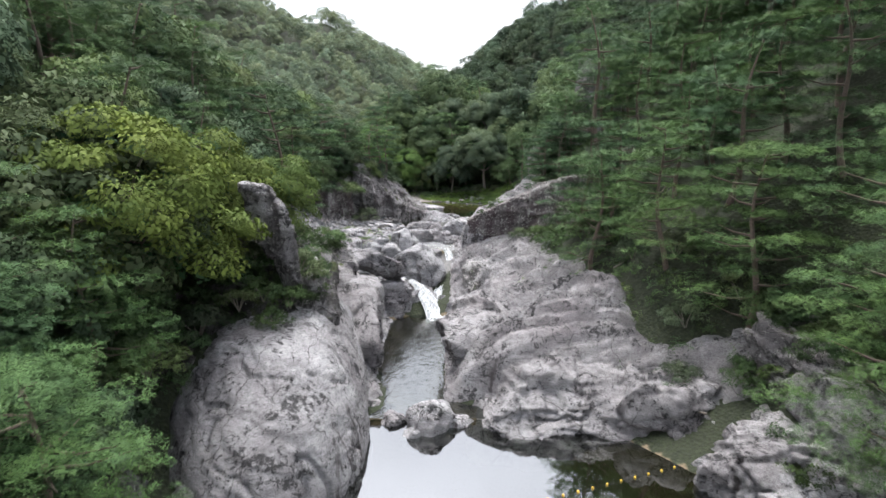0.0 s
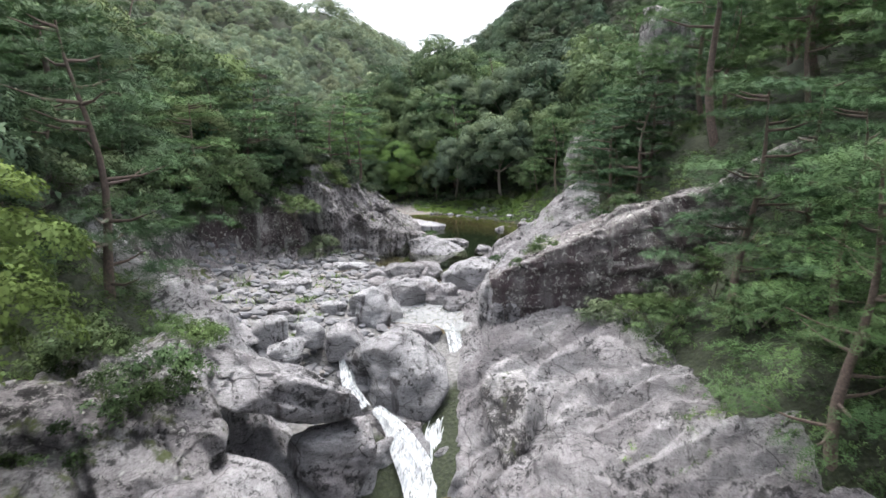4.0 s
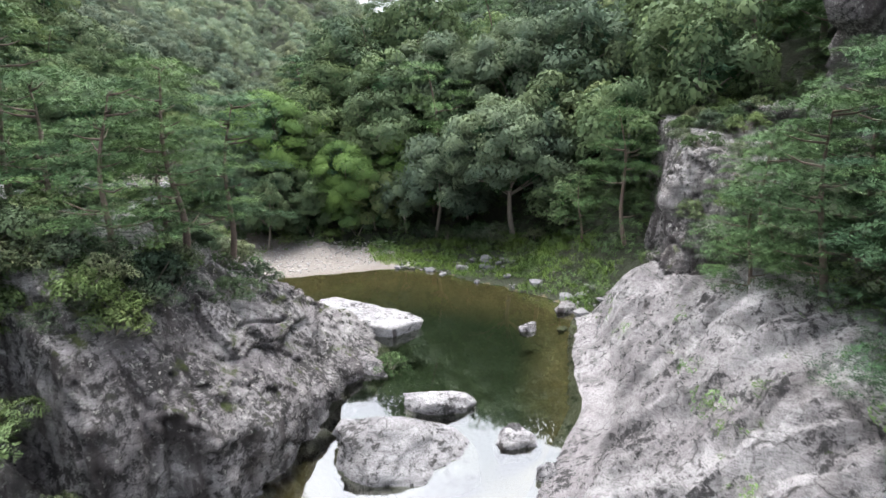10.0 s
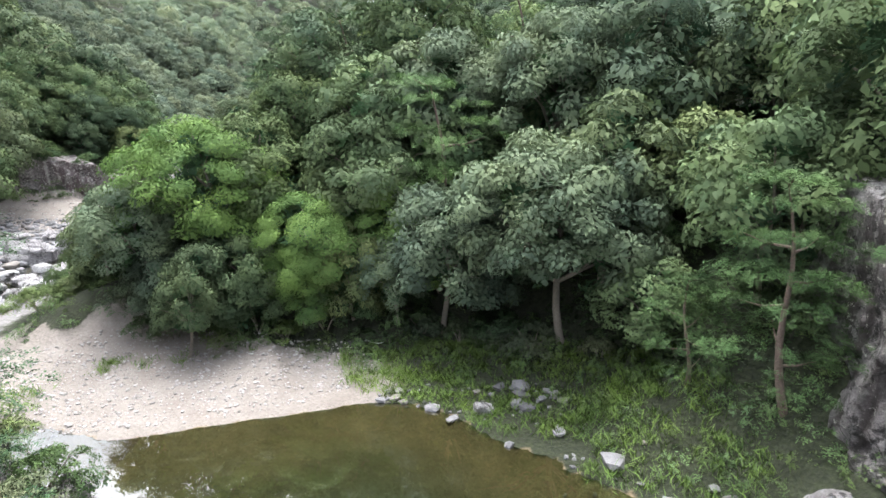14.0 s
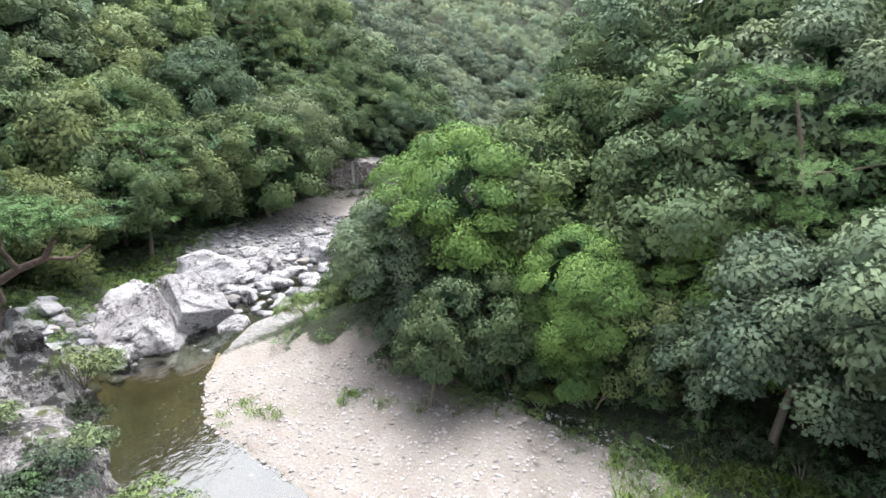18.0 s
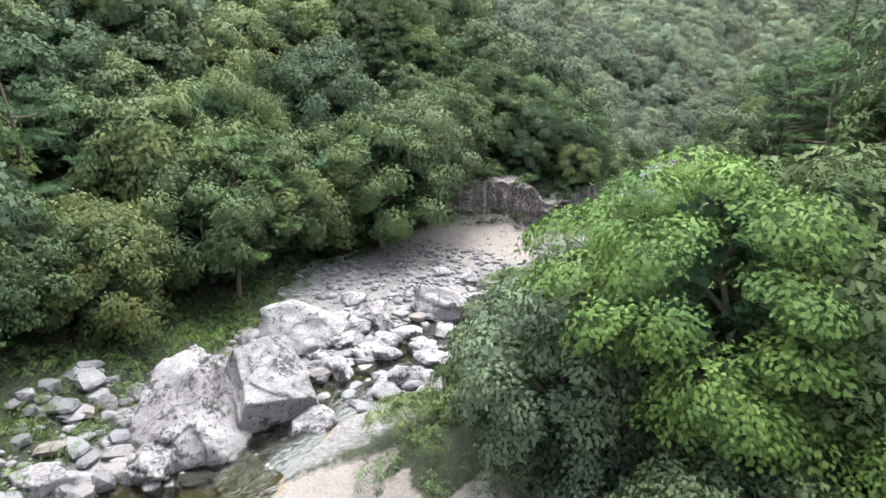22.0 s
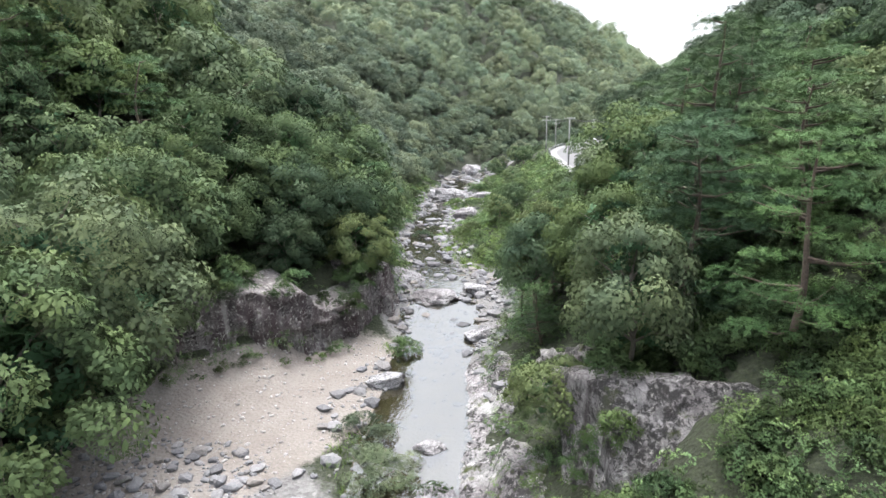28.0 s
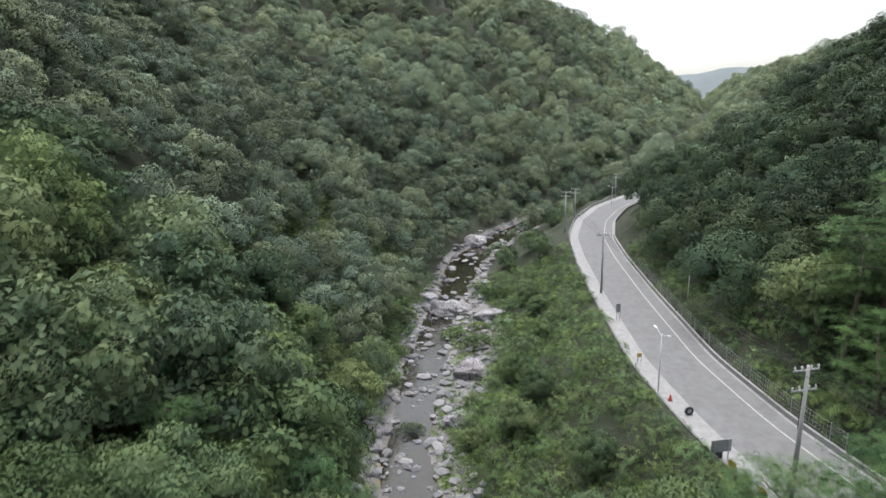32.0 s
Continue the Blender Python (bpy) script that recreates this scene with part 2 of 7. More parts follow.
    base = mixed(n, l, 0.8, base, mixed(n, l, crack, (0.14, 0.13, 0.12), (1.0, 1.0, 1.0)), "MULTIPLY")
    l.new(base, bsdf.inputs["Base Color"])
    bsdf.inputs["Roughness"].default_value = 0.9
    bsdf.inputs["Specular IOR Level"].default_value = 0.25
    nrm = bump(n, l, layers, 0.7, 0.3)
    nrm = bump(n, l, seams, 0.6, 0.08, nrm)
    nrm = bump(n, l, crack, 0.6, 0.1, nrm)
    nrm = bump(n, l, spots, 0.9, 0.16, nrm)
    nrm = bump(n, l, fine, 0.9, 0.09, nrm)
    l.new(nrm, bsdf.inputs["Normal"])
    return m


ROCK = rock_material("pale_granite", (0.45, 0.448, 0.46), (0.235, 0.222, 0.232), (0.034, 0.033, 0.034), 0.575, (0.075, 0.066, 0.066), 0.15)
ROCK_DARK = rock_material("stained_granite", (0.46, 0.452, 0.455), (0.185, 0.17, 0.178), (0.024, 0.023, 0.023), 0.535, (0.062, 0.054, 0.054), 0.55, 0.3, 0.75)
ROCK_STAINED = rock_material("dark_streaked_granite", (0.34, 0.325, 0.325), (0.19, 0.17, 0.172), (0.030, 0.027, 0.027), 0.56, (0.085, 0.062, 0.066), 0.9, 0.2, 1.05)
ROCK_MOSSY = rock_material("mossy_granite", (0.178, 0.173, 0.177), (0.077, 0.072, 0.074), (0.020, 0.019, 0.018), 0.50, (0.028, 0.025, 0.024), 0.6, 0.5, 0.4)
ROCK_CLEAN = rock_material("washed_granite", (0.46, 0.462, 0.477), (0.265, 0.26, 0.272), (0.045, 0.044, 0.043), 0.575, (0.10, 0.09, 0.094), 0.1)


def plain_material(name, color, rough=0.6, metal=0.0, spread=0.25, scale=8.0, relief=0.1):
    m, n, l, bsdf = material(name)
    t = n.new("ShaderNodeTexCoord").outputs["Object"]
    grain = noise_node(n, l, scale, 6, 0.65, t)
    lo, hi = tuple(c * (1 - spread) for c in color), tuple(min(1, c * (1 + spread)) for c in color)
    l.new(ramp(n, l, grain, [(0.3, lo), (0.7, hi)]), bsdf.inputs["Base Color"])
    bsdf.inputs["Roughness"].default_value, bsdf.inputs["Metallic"].default_value = rough, metal
    l.new(bump(n, l, grain, relief, 0.02), bsdf.inputs["Normal"])
    return m


def stone_material(name, tones):
    """Loose stones: each one has its own tone."""
    m, n, l, bsdf = material(name)
    p = place(n)
    geo = n.new("ShaderNodeNewGeometry")
    add = n.new("ShaderNodeMath")
    add.operation = "ADD"
    l.new(geo.outputs["Random Per Island"], add.inputs[0])
    l.new(n.new("ShaderNodeObjectInfo").outputs["Random"], add.inputs[1])
    frac = n.new("ShaderNodeMath")
    frac.operation = "FRACT"
    l.new(add.outputs[0], frac.inputs[0])
    base = ramp(n, l, frac.outputs[0], tones)
    fine = noise_node(n, l, 9.0, 7, 0.7, p)
    base = mixed(n, l, 0.9, base, ramp(n, l, fine, [(0.3, 0.55), (0.7, 1.2)]), "MULTIPLY")
    l.new(base, bsdf.inputs["Base Color"])
    bsdf.inputs["Roughness"].default_value = 0.8
    l.new(bump(n, l, fine, 0.5, 0.04), bsdf.inputs["Normal"])
    return m


STONES = stone_material("river_stones", [(0.0, (0.095, 0.095, 0.103)), (0.3, (0.165, 0.167, 0.177)), (0.55, (0.215, 0.212, 0.218)), (0.75, (0.13, 0.132, 0.146)), (1.0, (0.175, 0.158, 0.144))])
GRIT = stone_material("pale_grit", [(0.0, (0.17, 0.16, 0.155)), (0.4, (0.28, 0.27, 0.262)), (1.0, (0.35, 0.34, 0.335))])


def leaf_material(name, tones, rough=0.6, through_light=0.2, lace=0.0, hole=0.48, tinted=False):
    """Leaves: tone varies from tree to tree and from leaf to leaf, and light comes through them."""
    m, n, l, bsdf = material(name)
    geo = n.new("ShaderNodeNewGeometry")
    tree = n.new("ShaderNodeObjectInfo").outputs["Random"]
    base = ramp(n, l, tree, [(i / (len(tones) - 1), c) for i, c in enumerate(tones)])
    base = mixed(n, l, 1.0, base, ramp(n, l, geo.outputs["Random Per Island"], [(0.0, (0.86, 0.88, 0.86)), (0.6, (1.0, 1.0, 1.0)), (1.0, (1.14, 1.15, 1.1))]), "MULTIPLY")
    again = n.new("ShaderNodeMath")
    again.operation = "MULTIPLY"
    l.new(tree, again.inputs[0])
    again.inputs[1].default_value = 7.3
    part_ = n.new("ShaderNodeMath")
    part_.operation = "FRACT"
    l.new(again.outputs[0], part_.inputs[0])
    base = mixed(n, l, 1.0, base, ramp(n, l, part_.outputs[0], [(0.0, (0.68, 0.72, 0.74)), (0.5, (1.0, 1.0, 1.0)), (1.0, (1.3, 1.26, 1.16))]), "MULTIPLY")
    patch = noise_node(n, l, 0.35, 3, 0.5, place(n))
    base = mixed(n, l, 1.0, base, ramp(n, l, patch, [(0.3, (0.72, 0.78, 0.80)), (0.7, (1.22, 1.16, 0.96))]), "MULTIPLY")
    if tinted:
        own = n.new("ShaderNodeVertexColor")
        own.layer_name = "tint"
        base = mixed(n, l, 1.0, base, own.outputs[0], "MULTIPLY")
    l.new(base, bsdf.inputs["Base Color"])
    bsdf.inputs["Roughness"].default_value = rough
    bsdf.inputs["Specular IOR Level"].default_value = 0.06
    glow = n.new("ShaderNodeBsdfTranslucent")
    l.new(base, glow.inputs["Color"])
    mix = n.new("ShaderNodeMixShader")
    mix.inputs[0].default_value = through_light
    l.new(bsdf.outputs[0], mix.inputs[1])
    l.new(glow.outputs[0], mix.inputs[2])
    last = mix.outputs[0]
    if lace:
        # a spray is made of small leaves with gaps between them
        cells = n.new("ShaderNodeTexVoronoi")
        cells.distance = "MANHATTAN"
        cells.inputs["Scale"].default_value = lace
        l.new(place(n), cells.inputs["Vector"])
        gap = n.new("ShaderNodeMath")
        gap.operation = "GREATER_THAN"
        gap.inputs[1].default_value = hole * 1.32
        l.new(cells.outputs["Distance"], gap.inputs[0])
        open_ = n.new("ShaderNodeBsdfTransparent")
        cut = n.new("ShaderNodeMixShader")
        l.new(gap.outputs[0], cut.inputs[0])
        l.new(last, cut.inputs[1])
        l.new(open_.outputs[0], cut.inputs[2])
        last = cut.outputs[0]
    l.new(last, n["Material Output"].inputs["Surface"])
    return m


def leaf_pair(name, tones, lace):
    """Single leaves, and the mass of smaller leaves and twigs beneath them."""
    return leaf_material(name, tones), leaf_material(name + "_mass", tones, lace=lace, hole=0.54)


LEAF_OAK, LEAF_OAK_UNDER = leaf_pair("oak_leaves", [(0.072, 0.105, 0.059), (0.087, 0.124, 0.059), (0.064, 0.099, 0.066), (0.110, 0.135, 0.062), (0.081, 0.112, 0.082)], 12.0)
# the near oak tones made paler, with some haze put into the colour
LEAF_OAK_MID, LEAF_OAK_MID_UNDER = leaf_pair("hazed_oak_canopy", [(0.081, 0.119, 0.068), (0.100, 0.143, 0.070), (0.073, 0.111, 0.077), (0.118, 0.150, 0.074), (0.091, 0.128, 0.088)], 8.0)
LEAF_MAPLE, LEAF_MAPLE_UNDER = leaf_pair("maple_leaves", [(0.104, 0.146, 0.042), (0.118, 0.152, 0.044), (0.088, 0.132, 0.048)], 17.0)
LEAF_GREY, LEAF_GREY_UNDER = leaf_pair("chestnut_leaves", [(0.123, 0.162, 0.117), (0.109, 0.148, 0.102)], 12.0)
LEAF_SHRUB = leaf_material("shrub_leaves", [(0.073, 0.118, 0.054), (0.095, 0.138, 0.061), (0.110, 0.132, 0.092), (0.066, 0.103, 0.068)], lace=14.0)
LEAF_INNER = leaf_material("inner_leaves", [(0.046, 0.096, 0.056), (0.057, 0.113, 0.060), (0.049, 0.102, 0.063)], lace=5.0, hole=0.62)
LEAF_GRASS = leaf_material("grass_blades", [(0.080, 0.140, 0.040), (0.098, 0.150, 0.046)], 0.6)
LEAF_BRIGHT, LEAF_BRIGHT_UNDER = leaf_pair("bright_leaves", [(0.107, 0.178, 0.060), (0.098, 0.166, 0.060)], 26.0)
LEAF_UNDER = leaf_material("undergrowth_leaves", [(0.073, 0.116, 0.060), (0.089, 0.133, 0.061)], lace=13.0, tinted=True)
NEEDLES = leaf_material("pine_needles", [(0.051, 0.100, 0.045), (0.064, 0.112, 0.047), (0.049, 0.095, 0.053)], 0.5, 0.15, lace=20.0, hole=0.43)
# darker copy of the far leaves: the slope's shade is put into the colour
LEAF_EAST_SHADED = leaf_material("shaded_hillside_canopy", [(0.056, 0.082, 0.052), (0.066, 0.088, 0.05)], 0.7, 0.05, lace=4.6, hole=0.53, tinted=True)
# paler and bluer than near leaves: distance haze is put into the colour
LEAF_FAR = leaf_material("hazed_far_canopy", [(0.105, 0.138, 0.101), (0.123, 0.151, 0.111)], 0.7, 0.05, lace=4.6, hole=0.53, tinted=True)
BARK = plain_material("grey_bark", (0.16, 0.14, 0.12), 0.9, 0, 0.4, 14, 0.6)
BARK_PINE = plain_material("red_pine_bark", (0.12, 0.088, 0.074), 0.9, 0, 0.5, 10, 0.7)


def ground_material():
    """The one sheet of ground: sand, gravel, river bed and leaf litter, blended by where each of them lies."""
    m, n, l, bsdf = material("valley_ground")
    p = place(n)
    zone = n.new("ShaderNodeVertexColor")
    zone.layer_name = "zone"
    sep = n.new("ShaderNodeSeparateColor")
    l.new(zone.outputs[0], sep.inputs[0])
    soft0 = noise_node(n, l, 5.0, 10, 0.85, p, 0.6)
    n1, n2 = noise_node(n, l, 0.5, 7, 0.65, p), noise_node(n, l, 7.0, 8, 0.7, p)
    litter = ramp(n, l, soft0, [(0.36, (0.008, 0.009, 0.006)), (0.5, (0.02, 0.026, 0.012)), (0.64, (0.034, 0.046, 0.018)), (0.74, (0.045, 0.04, 0.024))])
    sand = ramp(n, l, n1, [(0.3, (0.150, 0.132, 0.118)), (0.7, (0.196, 0.180, 0.166))])
    pebble = n.new("ShaderNodeTexVoronoi")
    pebble.inputs["Scale"].default_value = 5.0
    l.new(p, pebble.inputs["Vector"])
    gravel = mixed(n, l, 0.8, ramp(n, l, n1, [(0.3, (0.122, 0.119, 0.118)), (0.7, (0.18, 0.176, 0.174))]), ramp(n, l, pebble.outputs["Color"], [(0.0, 0.55), (1.0, 1.25)]), "MULTIPLY")
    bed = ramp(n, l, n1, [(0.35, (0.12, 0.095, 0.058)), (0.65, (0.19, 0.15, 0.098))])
    # bed darkens with depth, standing in for light lost in deep water
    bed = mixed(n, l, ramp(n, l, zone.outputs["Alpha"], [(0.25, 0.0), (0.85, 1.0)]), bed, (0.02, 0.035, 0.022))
    soft = noise_node(n, l, 1.6, 6, 0.7, p)

    def mask(channel):
        a = n.new("ShaderNodeMath")
        a.operation = "MULTIPLY_ADD"
        l.new(soft, a.inputs[0])
        a.inputs[1].default_value = 0.7
        l.new(sep.outputs[channel], a.inputs[2])
        return ramp(n, l, a.outputs[0], [(0.72, 0.0), (0.92, 1.0)])

    base = mixed(n, l, mask(1), litter, gravel)
    base = mixed(n, l, mask(0), base, sand)
    base = mixed(n, l, mask(2), base, bed)
    base = mixed(n, l, 0.8, base, ramp(n, l, n2, [(0.3, 0.7), (0.7, 1.15)]), "MULTIPLY")
    l.new(base, bsdf.inputs["Base Color"])
    bsdf.inputs["Roughness"].default_value = 0.95
    l.new(bump(n, l, n2, 0.6, 0.06, bump(n, l, pebble.outputs["Distance"], 0.5, 0.1)), bsdf.inputs["Normal"])
    return m


def water_material(name, tint, ripple, ripple_scale, rough=0.02, ior=1.7):
    m, n, l, bsdf = material(name)
    p = place(n)
    body = n.new("ShaderNodeBsdfTransparent")
    body.inputs[0].default_value = (*tint, 1)
    shine = n.new("ShaderNodeBsdfGlossy")
    shine.inputs["Roughness"].default_value = rough
    shine.inputs["Color"].default_value = (1, 1, 1, 1)
    waves = noise_node(n, l, ripple_scale, 3, 0.55, stretched(n, l, p, (1, 0.7, 1)), 0.3)
    nrm = bump(n, l, waves, ripple, 0.05)
    l.new(nrm, shine.inputs["Normal"])
    fres = n.new("ShaderNodeFresnel")
    fres.inputs["IOR"].default_value = ior
    l.new(nrm, fres.inputs["Normal"])
    mix = n.new("ShaderNodeMixShader")
    l.new(fres.outputs[0], mix.inputs[0])
    l.new(body.outputs[0], mix.inputs[1])
    l.new(shine.outputs[0], mix.inputs[2])
    l.new(mix.outputs[0], n["Material Output"].inputs["Surface"])
    return m


WATER_STILL = water_material("still_water", (0.5, 0.56, 0.38), 0.02, 1.2, 0.02, 3.0)
WATER_DEEP = water_material("deep_water", (0.16, 0.2, 0.15), 0.05, 1.6, 0.02, 3.6)
WATER_RIPPLED = water_material("rippled_water", (0.2, 0.24, 0.19), 1.0, 2.6, 0.05, 2.8)
WATER_STREAM = water_material("stream_water", (0.33, 0.36, 0.30), 0.28, 3.0, 0.05, 2.5)
WATER_UPPER = water_material("upper_stream_water", (0.22, 0.24, 0.20), 0.6, 2.2, 0.06, 1.75)
WATER_BEND = water_material("bend_water", (0.36, 0.38, 0.28), 0.32, 2.4, 0.03, 2.5)


def foam_material():
    m, n, l, bsdf = material("white_water")
    p = place(n)
    run = noise_node(n, l, 3.0, 7, 0.7, stretched(n, l, p, (2.0, 1.0, 0.5)))
    l.new(ramp(n, l, run, [(0.36, (0.26, 0.28, 0.30)), (0.64, (0.52, 0.54, 0.55))]), bsdf.inputs["Base Color"])
    bsdf.inputs["Roughness"].default_value = 0.4
    l.new(bump(n, l, run, 0.8, 0.1), bsdf.inputs["Normal"])
    strands = noise_node(n, l, 1.0, 6, 0.7, stretched(n, l, p, (9.0, 3.4, 1.3)), 0.6)
    clear = n.new("ShaderNodeBsdfTransparent")
    mix = n.new("ShaderNodeMixShader")
    l.new(ramp(n, l, strands, [(0.33, 0.2), (0.52, 0.97)]), mix.inputs[0])
    l.new(clear.outputs[0], mix.inputs[1])
    l.new(bsdf.outputs[0], mix.inputs[2])
    l.new(mix.outputs[0], n["Material Output"].inputs["Surface"])
    return m


FOAM = foam_material()


def run_material(name, low, high):
    """Fast water: half white, half clear ripples."""
    m = water_material(name, (0.5, 0.53, 0.45), 1.0, 3.5, 0.08)
    n, l = m.node_tree.nodes, m.node_tree.links
    white = n.new("ShaderNodeBsdfDiffuse")
    white.inputs["Color"].default_value = (0.34, 0.35, 0.36, 1)
    fac = ramp(n, l, noise_node(n, l, 2.2, 8, 0.75, stretched(n, l, place(n), (1.4, 0.8, 1)), 0.8), [(0.38, low), (0.62, high)])
    mix = n.new("ShaderNodeMixShader")
    old = n["Material Output"].inputs["Surface"].links[0].from_socket
    l.new(fac, mix.inputs[0])
    l.new(old, mix.inputs[1])
    l.new(white.outputs[0], mix.inputs[2])
    l.new(mix.outputs[0], n["Material Output"].inputs["Surface"])
    return m


# the white is foam and also sky reflection, painted in as diffuse colour
WATER_RUN = run_material("fast_water", 0.28, 0.62)
WATER_RIFFLE = run_material("riffle_water", 0.02, 0.85)

# ---- the valley: stations along the stream ----
VALLEY = []


def station(x, y, level, depth, cl, cr, wl, wr, sl, el, sr, er, tl, tr):
    """Middle of the stream, its water level and depth, half widths of the water and of the flat floor to the left and right,
    slope and reach of the lower bank on each side, and how far from the floor the wood begins."""
    VALLEY.append((x, y, level, depth, cl, cr, wl, wr, sl, el, sr, er, tl, tr))


station(1, -300, -5.0, 1.2, 12, 12, 13, 13, 0.8, 5, 0.6, 8, 3, 3)
station(1, -30, -4.2, 1.5, 14, 12, 15, 13, 1.3, 6, 0.7, 9, 1, 2)
station(1, 18, -4.2, 2.0, 13, 14.5, 14, 15.5, 1.4, 6, 0.7, 9, 2, 2)
station(-0.5, 28, -4.2, 1.6, 12.5, 13.5, 14, 14.5, 1.3, 6, 0.6, 9, 3, 3)
station(-1.4, 32, -4.1, 0.8, 1.6, 1.6, 2.6, 1.8, 0.7, 9, 0.5, 12, 8, 12)
station(-2.2, 39, -4.0, 1.8, 2.6, 2.4, 3, 2.8, 0.8, 8, 0.5, 12, 7, 11)
station(-1.8, 48, -4.0, 1.2, 2.6, 2.4, 3, 2.7, 0.8, 8, 0.5, 11, 7, 10)
station(-1.4, 52, -2.6, 0.3, 1.6, 2.0, 6, 2.4, 0.8, 8, 0.28, 10, 6, 10)
station(-0.6, 57.5, -0.6, 0.4, 1.6, 1.6, 11, 2.0, 1.0, 6, 0.14, 10, 5, 10)
station(-1.2, 62, 0.15, 0.4, 3.2, 2.6, 15, 2.8, 1.4, 4, 0.42, 10, 4, 9)
station(-1.0, 66.5, 0.25, 0.3, 2.6, 2.0, 16, 3, 1.2, 4, 0.55, 9, 4, 8)
station(-0.5, 72, 0.4, 0.4, 4, 3, 14, 3.2, 1.1, 5, 0.55, 10, 3, 9)
station(-0.5, 77, 0.4, 0.9, 6, 4, 11, 4.4, 1.0, 5, 0.55, 10, 3, 9)
station(1, 86, 0.4, 2.2, 8, 6.6, 9.5, 7.2, 1.0, 5, 0.7, 9, 2, 7)
station(1.5, 95, 0.4, 2.2, 9.5, 8.5, 10.5, 9, 0.9, 5, 0.9, 8, 2, 3)
station(-2, 101, 0.4, 1.3, 6, 6, 7, 9, 0.9, 6, 0.35, 4, 2, 2)
station(-14, 101, 0.4, 0.8, 4, 3, 4.5, 12, 1.2, 5, 0.25, 4, 2, 1.5)
station(-24, 103.5, 0.4, 0.9, 4, 3, 4.5, 12, 1.0, 4, 0.3, 4, 3, 2)
station(-29.5, 107, 0.4, 0.9, 4.5, 4, 6, 10, 0.5, 4, 0.3, 4, 5, 1.5)
station(-32, 113, 0.5, 0.6, 2.4, 3.4, 6, 7, 0.25, 8, 0.4, 4, 6, 1.5)
station(-31.5, 118, 1.1, 0.3, 2.5, 2.5, 9, 6, 0.2, 6, 0.4, 5, 5, 1.5)
station(-30.5, 123, 1.8, 0.5, 5, 3, 12, 5, 0.2, 5, 0.5, 5, 3, 1)
station(-31, 131, 2.2, 0.3, 3, 2.5, 15.5, 4.5, 0.2, 3, 0.7, 5, 2, 1.5)
station(-29.5, 140, 2.5, 0.5, 2.5, 3, 18, 4, 0.2, 3, 0.7, 6, 1.5, 2)
station(-30.5, 148, 2.6, 0.6, 3.5, 3.5, 16, 4, 0.3, 3, 0.7, 6, 1.5, 1.5)
station(-31.6, 153, 2.6, 0.5, 3.2, 3.5, 15, 4, 1.5, 2, 0.7, 5, 3.6, 1.5)
station(-33, 158, 2.6, 0.5, 3, 3.5, 9.5, 4, 2.0, 2, 0.7, 5, 3.6, 1.5)
station(-34.5, 168, 2.7, 0.3, 4, 4, 4.5, 5.5, 2.2, 2, 0.6, 6, 2, 1.5)
station(-38, 180, 3.0, 0.2, 3, 3, 4, 6, 0.8, 3, 0.4, 8, 1, 4)
station(-45, 195, 3.4, 0.2, 2.6, 2.2, 3.4, 3.2, 0.6, 3, 0.3, 12, 1, 5)
station(-48.5, 212, 3.5, 0.2, 3, 2.6, 3.6, 8, 0.6, 3, 0.45, 14, 1.5, 2)
station(-52, 232, 3.6, 0.2, 3.4, 2.6, 4, 9, 0.6, 3, 0.45, 14, 1.5, 2)
station(-54, 250, 3.8, 0.4, 3, 3, 3.6, 4, 0.6, 3, 0.45, 14, 1.5, 2)
station(-56, 268, 3.9, 0.5, 4, 4, 4.6, 4.6, 0.6, 3, 0.45, 14, 1.5, 2)
station(-52, 295, 4.2, 0.3, 3.5, 3.5, 4.2, 4.2, 0.6, 3, 0.45, 14, 1, 2)
station(-42, 325, 4.8, 0.3, 3.5, 3.5, 4.2, 4.2, 0.6, 3, 0.5, 14, 1, 2)
station(-26, 370, 5.5, 0.3, 3.5, 3.5, 4.2, 4.2, 0.6, 3, 0.5, 14, 1, 2)
station(6, 470, 8, 0.3, 4, 4, 5, 5, 0.7, 3, 0.7, 6, 2, 2)
station(90, 900, 16, 0.3, 5, 5, 6, 6, 0.7, 3, 0.7, 6, 2, 2)
station(260, 2400, 40, 0.3, 5, 5, 6, 6, 0.6, 3, 0.6, 6, 2, 2)
VALLEY = np.array(VALLEY)
ROAD = np.array([(64, 118), (34, 126), (10, 147), (-2, 166), (-12, 184), (-16.2, 193), (-20.2, 205), (-24.4, 226), (-28, 247), (-29.9, 262), (-29.6, 280), (-26.6, 298), (-20.5, 315), (-6, 345), (20, 392), (60, 470), (130, 700)], float)
ROAD_Z = 11.3
HILL_LEFT, HILL_RIGHT = 0.70, 0.86


def along(line, x, y):
    """For each piece of a line: distance of the points, side (left is positive) and share of the piece."""
    for a, b in zip(line[:-1], line[1:]):
        d = b[:2] - a[:2]
        s = np.clip(((x - a[0]) * d[0] + (y - a[1]) * d[1]) / (d @ d), 0, 1)
        dx, dy = x - a[0] - s * d[0], y - a[1] - s * d[1]
        yield np.hypot(dx, dy), np.where(d[0] * dy - d[1] * dx > 0, 1.0, -1.0), s


